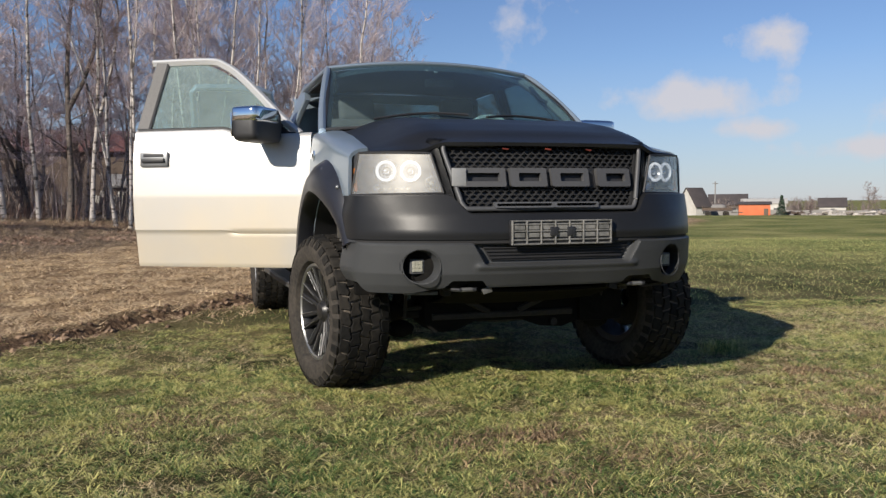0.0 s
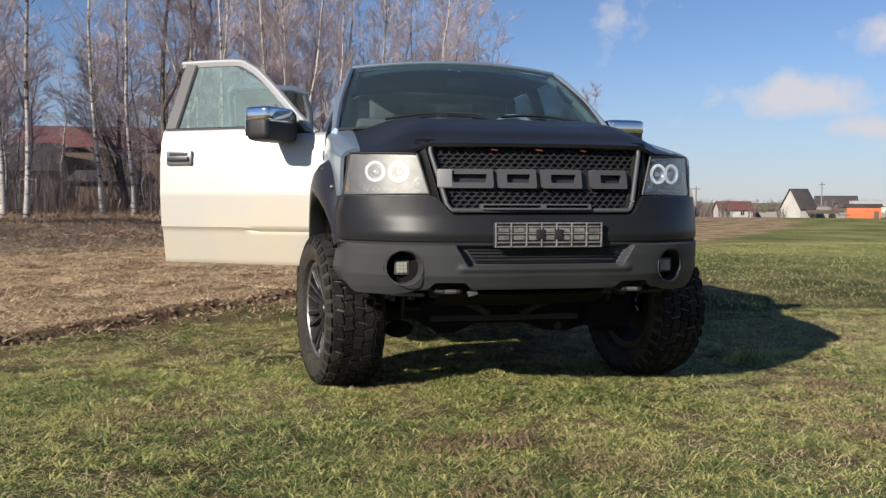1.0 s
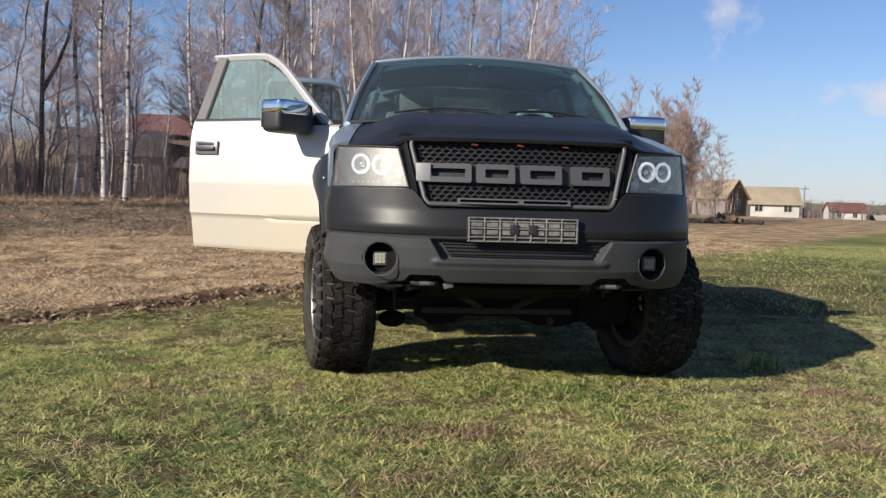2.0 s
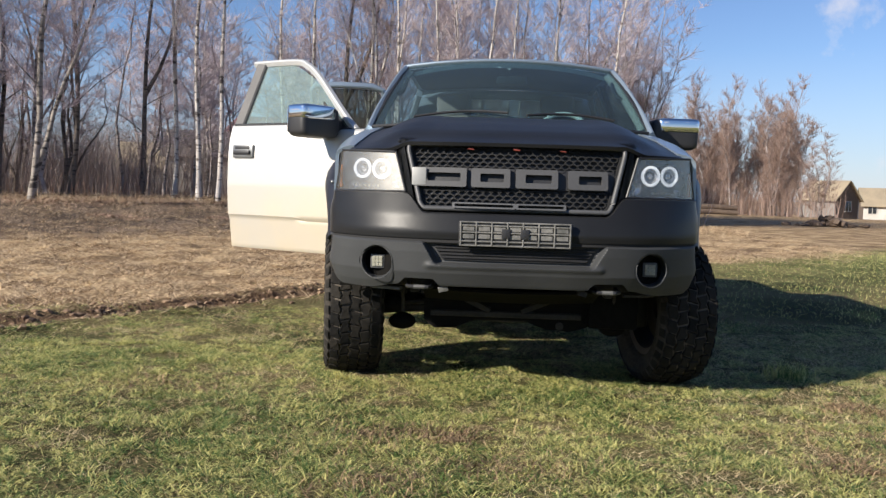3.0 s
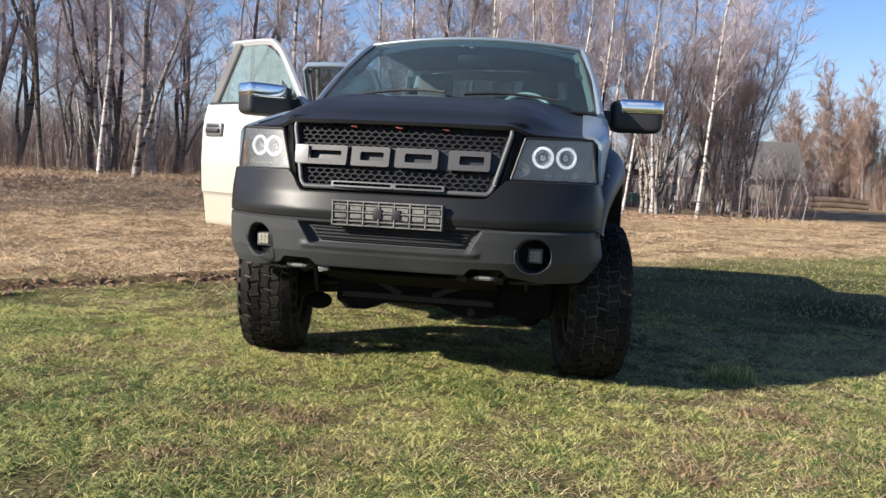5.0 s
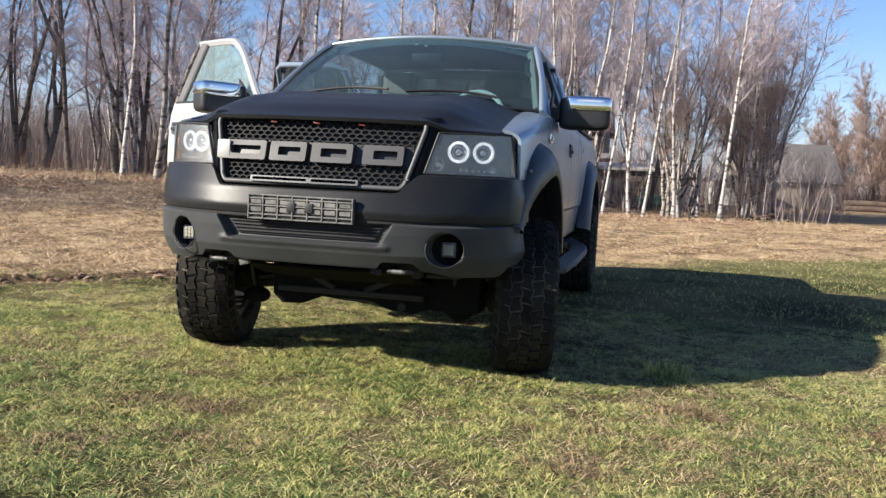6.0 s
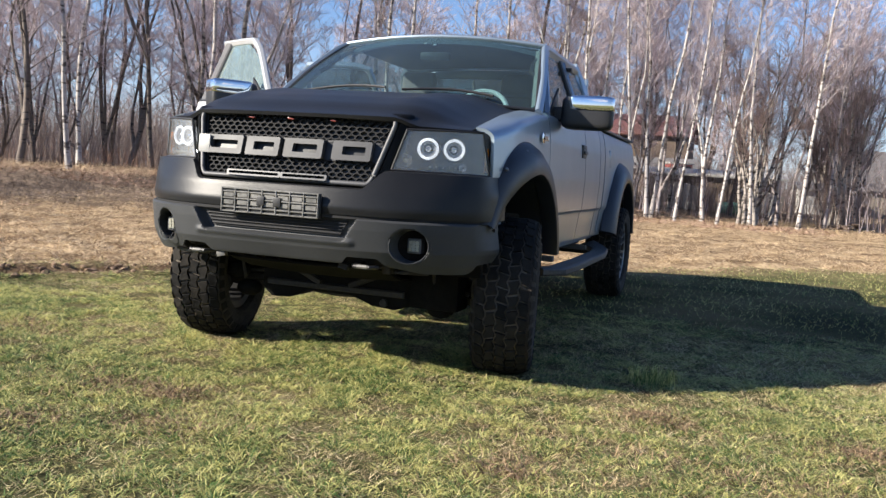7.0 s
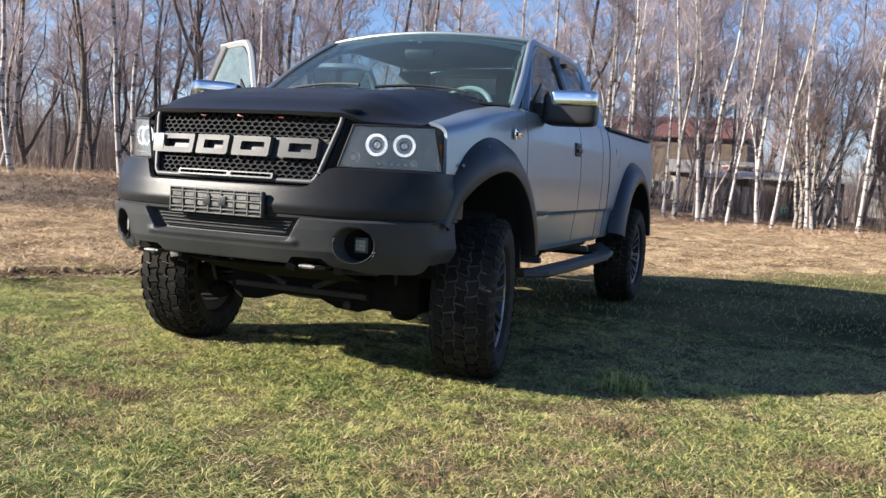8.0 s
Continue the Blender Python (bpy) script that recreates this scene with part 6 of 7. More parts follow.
for k in range(1900):
    s = crng.uniform(-7, 5.6)
    f = crng.gauss(0, 0.17)
    x, y = -3.84 + 0.601 * s + 0.799 * f, 1.80 + 0.799 * s - 0.601 * f
    r = crng.uniform(0.010, 0.042) * (1.0 if abs(f) > 0.15 else 0.7)
    b = len(cv)
    sc = [crng.uniform(0.7, 1.3) for _ in range(3)]
    z = ground_z(x, y)
    for v in iv:
        w = r * crng.uniform(0.75, 1.2)
        cv.append((x + v.x * w * sc[0], y + v.y * w * sc[1], z + v.z * w * 0.7))
    cf += [tuple(b + q for q in t) for t in fi]
tagged(mesh_from("soil_clods", cv, cf, CLOD, smooth=False), "crumbled dark soil clods along the wheel track", "soil", kind="stuff")

# ---- trees ----
def bark(name, a, b, dark, streak):
    m = material(name, a, b, 0.85, 0.0, 18, 2, 0.4, 40, stretch=(1, 1, 0.35))
    n, l = m.node_tree.nodes, m.node_tree.links
    s = n["Principled BSDF"]
    tc, mp, t, r, mx = n.new("ShaderNodeTexCoord"), n.new("ShaderNodeMapping"), n.new("ShaderNodeTexNoise"), n.new("ShaderNodeValToRGB"), n.new("ShaderNodeMixRGB")
    mp.inputs["Scale"].default_value = (3, 3, 9)
    t.inputs["Scale"].default_value, t.inputs["Detail"].default_value = 1.0, 4.0
    r.color_ramp.elements[0].position, r.color_ramp.elements[1].position = streak, streak + 0.06
    src = s.inputs["Base Color"].links[0].from_socket
    l.new(tc.outputs["Object"], mp.inputs[0])
    l.new(mp.outputs[0], t.inputs["Vector"])
    l.new(t.outputs[0], r.inputs[0])
    l.new(r.outputs[0], mx.inputs[0])
    mx.inputs[1].default_value = (*dark, 1)
    l.new(src, mx.inputs[2])
    l.new(mx.outputs[0], s.inputs["Base Color"])
    return m


BIRCH = bark("birch_bark", (0.50, 0.465, 0.44), (0.30, 0.272, 0.255), (0.085, 0.070, 0.064), 0.40)
MIXBARK = bark("sunlit_grey_bark", (0.34, 0.305, 0.275), (0.17, 0.145, 0.125), (0.055, 0.045, 0.040), 0.42)
HAZEBARK = bark("mauve_grey_bark", (0.36, 0.315, 0.305), (0.24, 0.205, 0.198), (0.09, 0.076, 0.072), 0.40)
DARKBARK = bark("grey_brown_bark", (0.17, 0.138, 0.116), (0.095, 0.078, 0.068), (0.035, 0.03, 0.028), 0.38)
TWIG = material("birch_twigs", (0.33, 0.272, 0.282), (0.62, 0.540, 0.555), 0.8, 0.0, 1.0, 0.3, spread=0.6, thin=0.35)
RUSSET = material("russet_twigs", (0.250, 0.178, 0.158), (0.44, 0.335, 0.302), 0.8, 0.0, 1.0, 0.3, spread=0.6, thin=0.35)
MAUVE = material("mauve_twigs", (0.40, 0.330, 0.342), (0.70, 0.60, 0.625), 0.8, 0.0, 1.0, 0.3, spread=0.6, thin=0.35)
GROVETWIG = material("russet_far_twigs", (0.26, 0.180, 0.145), (0.43, 0.315, 0.268), 0.8, 0.0, 1.0, 0.3, spread=0.6, thin=0.35)
FARTWIG = material("brown_far_twigs", (0.165, 0.130, 0.118), (0.31, 0.255, 0.235), 0.8, 0.0, 1.0, 0.3, spread=0.6, thin=0.35)
REDBRUSH = material("reddish_low_brush", (0.20, 0.105, 0.070), (0.36, 0.215, 0.150), 0.85, 0.0, 1.0, 0.3, spread=0.6)


def tree_parts(seed, h, r0, wander=0.25, limbs=26, spread=0.30, first=0.25, twigs=7, fork=0, fine=0.011, fan=0, side=0.0, rise=0.75):
    """Trunk with limbs, and the fine crown, as vertex and face lists; the base is at the origin. fan: stems that leave the base together, leaning by side."""
    rg = random.Random(seed)
    tv, tf, cvv, cff = [], [], [], []

    def stick(vs, fs, pts, rads, n):
        rings = []
        for i, p in enumerate(pts):
            d = (pts[min(i + 1, len(pts) - 1)] - pts[max(i - 1, 0)]).normalized()
            u = d.cross(Vector((0.3, 1, 0.1))).normalized()
            w = d.cross(u)
            rings.append(len(vs))
            for k in range(n):
                a = 2 * math.pi * k / n
                vs.append(tuple(p + rads[i] * (math.cos(a) * u + math.sin(a) * w)))
        for a, b in zip(rings, rings[1:]):
            for k in range(n):
                fs.append((a + k, a + (k + 1) % n, b + (k + 1) % n, b + k))

    def hair(p, d, ln, w):
        u = d.cross(Vector((rg.uniform(-1, 1), rg.uniform(-1, 1), rg.uniform(-1, 1)))).normalized() * w
        b = len(cvv)
        cvv.extend([tuple(p - u), tuple(p + u), tuple(p + d * ln)])
        cff.append((b, b + 1, b + 2))

    def wavy(base, lx, ly, ln, n):
        """A stem with bends of two sizes, from the base, drifting by lx and ly over its length."""
        ph = [rg.uniform(0, 6.28) for _ in range(4)]
        out, kx, ky = [], 0.0, 0.0
        for i in range(n + 1):
            t = i / n
            kx += rg.gauss(0, 0.011) * ln * (0.3 + t)
            ky += rg.gauss(0, 0.011) * ln * (0.3 + t)
            bx = wander * (math.sin(3.1 * t + ph[0]) - math.sin(ph[0])) + 0.3 * wander * (math.sin(8.7 * t + ph[1]) - math.sin(ph[1]))
            by = wander * (math.sin(2.7 * t + ph[2]) - math.sin(ph[2])) + 0.3 * wander * (math.sin(9.9 * t + ph[3]) - math.sin(ph[3]))
            out.append(base + Vector((lx * t + bx + kx * t, ly * t + by + ky * t, ln * t)))
        return out

    stems = []
    if fan:
        for k in range(fan):
            a, tilt = rg.uniform(0, 6.28), rg.uniform(0.03, 0.30)
            ln = h * rg.uniform(0.6, 1.0)
            base = Vector((rg.gauss(0, 0.22), rg.gauss(0, 0.22), 0))
            stems.append((wavy(base, ln * (math.cos(a) * tilt + side * rg.uniform(0.3, 1.4)), ln * math.sin(a) * tilt, ln, 10), r0 * rg.uniform(0.55, 1.0), ln))
    else:
        pts = wavy(Vector((0, 0, 0)), rg.uniform(-0.5, 0.5), rg.uniform(-0.5, 0.5), h, 14)
        stems.append((pts, r0, h))
        for k in range(fork):
            s0 = rg.uniform(0.06, 0.38)
            b0 = pts[int(s0 * 14)]
            a = rg.uniform(0, 6.28)
            ln = h * (1 - s0) * rg.uniform(0.65, 0.95)
            out = ln * rg.uniform(0.10, 0.26)
            up = wavy(b0, 0, 0, ln, 9)
            stems.append(([p + Vector((math.cos(a), math.sin(a), 0)) * out * (i / 9) ** 0.75 for i, p in enumerate(up)], r0 * rg.uniform(0.5, 0.75), ln))
    for pts, rr, hh in stems:
        m = len(pts) - 1
        stick(tv, tf, pts, [rr * (1 - 0.93 * (i / m)) + 0.005 + (0.35 * rr if i == 0 else 0) for i in range(m + 1)], 7)
        for k in range(limbs):
            s = first + (0.98 - first) * (k + rg.random()) / limbs
            i = min(int(s * m), m - 1)
            p = pts[i].lerp(pts[i + 1], s * m - i)
            a = rg.uniform(0, 6.28)
            d = Vector((math.cos(a), math.sin(a), rise * rg.uniform(0.5, 1.7))).normalized()
            ln = hh * spread * (1.10 - s) * rg.uniform(0.35, 1.25) * (0.45 if s < first + 0.10 else 1) + 0.25
            bow = rg.uniform(-0.05, 0.30)
            lp = [p + d * ln * t + Vector((rg.uniform(-0.07, 0.07) * ln * t, rg.uniform(-0.07, 0.07) * ln * t, bow * ln * t * t)) for t in (0, 0.35, 0.7, 1.0)]
            lr = max(0.007, rr * 0.32 * (1.05 - s) * min(1.0, 0.4 + ln * 0.4))
            stick(tv, tf, lp, [lr, lr * 0.72, lr * 0.42, 0.003], 3)
            for q in range(int(3 + ln * 4.2)):
                t = rg.uniform(0.12, 1.0) * 3
                j = min(int(t), 2)
                sp = lp[j].lerp(lp[j + 1], t - j)
                b = rg.uniform(0, 6.28)
                sd = (d * 0.9 + Vector((math.cos(b), math.sin(b), rg.uniform(-0.2, 1.0))) * 0.8).normalized()
                sl = rg.uniform(0.3, 0.95) * min(1.0, 0.35 + ln * 0.35)
                hair(sp, sd, sl, fine * 0.75)
                for w in range(twigs):
                    f = rg.uniform(0.1, 1.0)
                    hd = (sd + Vector((rg.uniform(-0.8, 0.8), rg.uniform(-0.8, 0.8), rg.uniform(-0.5, 0.8)))).normalized()
                    hair(sp + sd * sl * f, hd, rg.uniform(0.2, 0.65), fine * 0.48)
    return tv, tf, cvv, cff


PROTOS = {}


def proto(key, barkm, twigm, label, **kw):
    t = new("birch_tree" if key.startswith("birch") else "bare_tree")
    tagged(t, label, "tree", "trees of the wood")
    tv, tf, cvv, cff = tree_parts(**kw)
    mesh_from("trunk", tv, tf, barkm, t)
    mesh_from("crown", cvv, cff, twigm, t, smooth=False)
    PROTOS[key] = t
    return t


for k in range(5):
    proto(f"birch{k}", BIRCH, TWIG if k != 2 else RUSSET, "slender white-barked birch, leafless with fine purplish twigs", seed=40 + k, h=12.5, r0=0.080, wander=0.16 + 0.07 * k, limbs=38, spread=0.17, first=0.24 + 0.03 * k, twigs=10, fork=1 if k in (2, 4) else 0)
for k in range(4):
    proto(f"dark{k}", DARKBARK if k != 1 else MIXBARK, MAUVE if k % 2 else TWIG, "bare grey-brown tree with forked trunk and spreading limbs", seed=70 + k, h=12.0, r0=0.095, wander=0.40, limbs=17, spread=0.26, first=0.17, twigs=10, fork=(1, 1, 2, 3)[k])
for k in range(2):
    proto(f"russet{k}", DARKBARK, RUSSET, "broad leafless tree with dense russet twigs", seed=90 + k, h=9.0, r0=0.11, wander=0.35, limbs=20, spread=0.34, first=0.15, twigs=10, fork=3)
for k in range(2):
    proto(f"willow{k}", MIXBARK, RUSSET, "many-stemmed bare willow with brownish leaning stems", seed=150 + k, h=8.2, r0=0.055, wander=0.22, limbs=10, spread=0.22, first=0.34, twigs=8, fan=17, side=0.17, fine=0.010)
for k in range(3):
    proto(f"grove{k}", HAZEBARK, GROVETWIG, "bare far tree with hazy russet-brown twigs", seed=120 + k, h=9.5, r0=0.075, wander=0.3, limbs=30, spread=0.20, first=0.06, twigs=12, fork=2, fine=0.015, rise=1.5)
for k in range(3):
    proto(f"haze{k}", HAZEBARK, MAUVE, "slim grey tree with a hazy mauve crown in the wood behind", seed=140 + k, h=11.0, r0=0.055, wander=0.45, limbs=28, spread=0.22, first=0.24, twigs=9, fork=k, fine=0.013)

PLACED = {}


def stand(key, x, y, turn=0.0, girth=1.0, tall=1.0, lean=(0, 0)):
    p = PROTOS[key]
    m = pose(x, y, -0.05, lean[0], lean[1], 0) @ pose(0, 0, 0, 0, 0, turn) @ Matrix.Diagonal((girth, girth, tall, 1))
    if key not in PLACED:
        PLACED[key] = True
        p.matrix_basis = m
        return p
    made = p.copy()
    scene.collection.objects.link(made)
    for c in p.children:
        q = c.copy()
        scene.collection.objects.link(q)
        q.parent = made
    made.matrix_basis = m
    return made


wood = random.Random(21)


def tree_at(key, x, y, lean=(0.0, 0.0), girth=1.0, tall=1.0):
    t = stand(key, x, y, wood.uniform(0, 360), girth, tall, lean)
    t.location.z = ground_z(x, y) - 0.05
    return t


# the edge of the wood, tree by tree: kind, place, lean towards x
EDGE = (
    ("birch0", -9.06, 22.3, 3), ("birch1", -8.55, 22.6, 6), ("dark1", -12.4, 18.5, 2), ("birch3", -13.8, 18.9, -3), ("birch4", -17.3, 13.2, -3),
    ("birch1", -15.6, 15.4, -1), ("birch0", -7.2, 26.5, -2), ("birch3", -6.2, 26.7, 2), ("dark0", -5.3, 26.9, 0), ("birch2", -4.6, 27.0, 5), ("birch4", -3.8, 26.0, -3), ("birch1", -3.3, 24.9, 1),
    ("birch0", -3.1, 25.3, 1), ("birch3", -2.75, 25.5, -1), ("birch1", -1.95, 25.3, 0), ("haze1", -1.75, 26.6, 2), ("birch4", -1.6, 25.2, 1), ("birch3", -0.8, 25.0, 4), ("birch1", -0.7, 25.4, 17), ("birch0", 0.15, 24.1, 1),
    ("birch4", 0.95, 25.6, 3), ("birch1", 1.42, 24.6, 12), ("birch3", 2.42, 25.6, 5), ("willow0", 2.5, 26.3, 0), ("birch0", 3.85, 25.4, 26), ("haze2", 3.3, 28.0, 4), ("haze1", 4.9, 29.0, 8), ("willow1", 5.6, 30.5, 0), ("haze2", 6.4, 32.5, 6), ("haze0", 5.2, 33.5, 4), ("haze1", -3.6, 30.5, 2), ("haze0", -2.2, 33.0, 0), ("haze2", -0.9, 30.0, 3), ("haze1", 0.6, 32.0, 1),
    ("dark1", -15.5, 21.6, 0), ("dark0", -17.2, 21.0, 1), ("dark3", -18.6, 21.5, 2), ("haze1", -16.4, 23.5, 0), ("dark2", -20.0, 22.0, -2), ("haze2", -14.2, 22.8, 3), ("dark0", -21.5, 24.0, 0), ("haze0", -19.0, 25.0, 0), ("haze1", -23.5, 20.0, 2),
    ("dark2", -14.5, 25.0, 0), ("birch2", -11.0, 25.5, 8), ("dark0", -12.6, 26.5, -5), ("dark3", -16.5, 24.0, 3), ("birch1", -18.5, 19.0, 4), ("dark2", -19.5, 17.5, -4), ("dark1", -20.5, 15.5, 1), ("birch3", -22.5, 14.0, 3),
)
for key, x, y, ry in EDGE:
    tree_at(key, x, y, (wood.gauss(0, 2.0), 0.30 * ry + wood.gauss(0, 1.4)), wood.uniform(0.55, 0.78) if x > -4 and key[:2] == "bi" else wood.uniform(0.85, 1.1), wood.uniform(0.9, 1.15))
FRONT = ([-60, -30, -22, -14, -8, 0, 6], [0, 10, 17, 23, 27, 29, 29])
for k in range(54):
    x = lerp(-58, 0.5, wood.random() ** 0.85)
    y = float(np.interp(x, *FRONT)) + 2 + 26 * wood.random() ** 1.3
    if -15 < x < 4 and 49 < y < 66:
        continue
    key = wood.choice(["birch0", "birch1", "birch3", "birch4", "dark0", "dark1", "dark2", "dark3", "haze0", "haze1"] + (["russet0", "russet1", "haze2", "haze0"] if x > -9 else ["dark0", "dark2", "dark3"]))
    tree_at(key, x, y, (wood.gauss(0, 2) + 0.01, wood.gauss(0, 3)), wood.uniform(0.6, 1.15), wood.uniform(0.7, 1.15) * (0.72 if x < -8 else 1.0))
# russet bushes at the open end of the wood
for x, y, s in ((5.4, 33.5, 0.72), (4.4, 36.0, 0.9), (1.6, 35.0, 0.9), (6.3, 37.0, 0.66), (-1.5, 33.0, 0.95)):
    tree_at(wood.choice(["russet0", "russet1"]), x, y, (0.01, wood.gauss(0, 2)), s, s)
# grove beyond the log
for k in range(30):
    a = (k + wood.random()) / 30
    x, y = lerp(14.5, 24.8, a) + wood.uniform(-0.6, 0.6), lerp(68, 60, a) + wood.uniform(-4, 8)
    tree_at(f"grove{k % 3}", x, y, (0.01, wood.gauss(0, 1.5)), wood.uniform(0.85, 1.15), wood.choice((0.65, 0.85, 0.95, 1.1)))


def sprays(name, places, mat, label, category, rg, height, count, width):
    """Many upright thin stems with side twigs, too many to count, as one mesh."""
    n = len(places)
    vs, fs = [], []
    for (x, y) in places:
        z0 = ground_z(x, y)
        for k in range(count):
            h = height * rg.uniform(0.35, 1.0)
            a, tilt = rg.uniform(0, 6.28), rg.uniform(0.03, 0.45)
            d = Vector((math.cos(a) * tilt, math.sin(a) * tilt, 1))
            p = Vector((x + rg.gauss(0, 0.35), y + rg.gauss(0, 0.35), z0))
            u = Vector((math.cos(a + 1.3), math.sin(a + 1.3), 0)) * width * 0.5
            b = len(vs)
            bend = Vector((rg.gauss(0, 0.10), rg.gauss(0, 0.10), 0)) * h
            e = p + d * h + bend
            m = p + d * h * 0.5 - bend * 0.4
            vs.extend([tuple(p - u), tuple(p + u), tuple(m + u * 0.7), tuple(m - u * 0.7), tuple(e)])
            fs.extend([(b, b + 1, b + 2, b + 3), (b + 3, b + 2, b + 4)])
            for q in range(9):
                s = rg.uniform(0.25, 0.95)
                p1 = p + d * h * s
                c = rg.uniform(0, 6.28)
                e1 = p1 + Vector((math.cos(c), math.sin(c), rg.uniform(0.4, 1.6))).normalized() * h * rg.uniform(0.12, 0.3)
                b = len(vs)
                vs.extend([tuple(p1 - u * 0.6), tuple(p1 + u * 0.6), tuple(e1)])
                fs.append((b, b + 1, b + 2))
    return tagged(mesh_from(name, vs, fs, mat, smooth=False), label, category, kind="stuff")


rgw = random.Random(8)
spots = []
for k in range(620):
    x = lerp(-60, 6, rgw.random() ** 0.7)
    y = float(np.interp(x, *FRONT)) + 1.5 + 30 * rgw.random() ** 1.2
    if not (-15 < x < 4 and 50 < y < 66):
        spots.append((x, y))
sprays("undergrowth", spots[:430], FARTWIG, "bare brown saplings and brush under the trees", "brush", rgw, 3.4, 9, 0.020)
sprays("undergrowth", spots[430:], RUSSET, "reddish bare brush under the trees", "brush", rgw, 2.6, 9, 0.020)
open_end = [(rgw.uniform(4.6, 9.0), rgw.uniform(28.0, 34.0)) for k in range(34)]
sprays("tan_brush", open_end, GROVETWIG, "tan bare brush at the open end of the wood", "brush", rgw, 2.9, 12, 0.016)
edge_brush = [(lerp(-7, 7, rgw.random()), rgw.uniform(25.5, 31)) for k in range(13)]
sprays("saplings", edge_brush, TWIG, "thin birch saplings at the edge of the wood", "brush", rgw, 3.2, 8, 0.018)
for k in range(20):
    tree_at(f"haze{k % 3}", lerp(-15, 6.5, rgw.random()), rgw.uniform(29, 46), (rgw.gauss(0, 2), 2 + rgw.gauss(0, 3)), rgw.uniform(0.8, 1.2), rgw.uniform(0.65, 0.95))
for k in range(18):
    x = rgw.uniform(-34, -11)
    tree_at(f"haze{k % 3}", x, float(np.interp(x, *FRONT)) + rgw.uniform(3, 16), (rgw.gauss(0, 2), rgw.gauss(0, 4)), rgw.uniform(0.8, 1.2), rgw.uniform(0.8, 1.15) * (0.68 if x < -8 else 1.0))
brake = []
for k in range(170):
    x = lerp(-52, -12, rgw.random())
    brake.append((x, float(np.interp(x, *FRONT)) + rgw.uniform(9, 24)))
brake = [q for q in brake if not (-23.5 < q[0] < -13 and 44 < q[1] < 56)]
sprays("thicket", brake, FARTWIG, "dense dark brushwood deep in the wood", "brush", rgw, 3.5, 16, 0.032)
low = [(x, float(np.interp(x, *FRONT)) + rgw.uniform(-1.2, 3.5)) for x in (lerp(-26, -5, rgw.random()) for k in range(90))]
sprays("low_brush", low, REDBRUSH, "low reddish-brown brush along the edge of the wood", "brush", rgw, 0.85, 12, 0.010)
grove_foot = [(lerp(14, 25, a), lerp(64, 57, a) + rgw.uniform(-1, 5)) for a in (rgw.random() for k in range(60))]
sprays("grove_brush", grove_foot, GROVETWIG, "tan bare brush at the foot of the far grove", "brush", rgw, 3.2, 14, 0.03)
far = [(lerp(-110, 20, rgw.random()), 0) for k in range(1150)]
far = [(x, float(np.interp(x, [-110, -60, 0, 20], [20, 45, 72, 78])) + rgw.uniform(0, 26)) for x, y in far]
sprays("far_wood", far, FARTWIG, "dense leafless wood in the distance", "wood", rgw, 6.2, 9, 0.05)
far = [(lerp(36, 150, rgw.random()), 0) for k in range(300)]
far = [(x, float(np.interp(x, [36, 150], [190, 110])) + rgw.uniform(0, 30)) for x, y in far]
sprays("far_hedge", far, FARTWIG, "low line of bare trees beyond the village", "wood", rgw, 3.6, 10, 0.10)

# ---- buildings and clutter in the distance ----
WHITEWALL = material("whitewash", (0.50, 0.48, 0.45), (0.38, 0.36, 0.33), 0.85, 0.0, 6, 0.6, 0.3, 30)
GREYWALL = material("weathered_grey_wall", (0.17, 0.16, 0.155), (0.25, 0.235, 0.22), 0.9, 0.0, 8, 0.8, 0.3, 30)
BROWNWALL = material("dark_board_wall", (0.085, 0.060, 0.045), (0.14, 0.105, 0.08), 0.9, 0.0, 8, 0.8, 0.3, 30, stretch=(6, 6, 0.4))
REDROOF = material("red_metal_roof", (0.165, 0.068, 0.056), (0.115, 0.054, 0.047), 0.6, 0.0, 6, 0.5, 0.2, 20)
TANROOF = material("tan_slate_roof", (0.34, 0.275, 0.185), (0.23, 0.19, 0.135), 0.85, 0.0, 8, 0.6, 0.2, 20)
TANWALL = material("tan_plaster", (0.36, 0.315, 0.25), (0.26, 0.225, 0.18), 0.9, 0.0, 8, 0.8, 0.3, 30)
SLATE = material("dark_slate_roof", (0.085, 0.078, 0.078), (0.135, 0.122, 0.12), 0.85, 0.0, 8, 0.6, 0.2, 20, stretch=(0.4, 1, 1))
GREYROOF = material("grey_slate_roof", (0.16, 0.155, 0.155), (0.23, 0.22, 0.215), 0.85, 0.0, 8, 0.6, 0.2, 20)
DARKROOF = material("dark_roof", (0.045, 0.038, 0.038), (0.075, 0.062, 0.06), 0.8, 0.0, 8, 0.6, 0.2, 20)
ORANGE = material("orange_painted_wall", (0.56, 0.15, 0.055), (0.46, 0.12, 0.05), 0.75, 0.0, 8, 0.8, 0.1, 20)
PANE = material("dark_window_pane", (0.02, 0.024, 0.03), (0.03, 0.034, 0.04), 0.08, 0.0, 8, 2)
WOODLOG = material("weathered_logs", (0.055, 0.036, 0.028), (0.13, 0.095, 0.07), 0.9, 0.0, 20, 3, 0.4, 60)
RUBBLE = material("pale_rubble", (0.48, 0.44, 0.40), (0.25, 0.22, 0.195), 0.9, 0.0, 6, 1.5, 0.4, 30, spread=0.6)


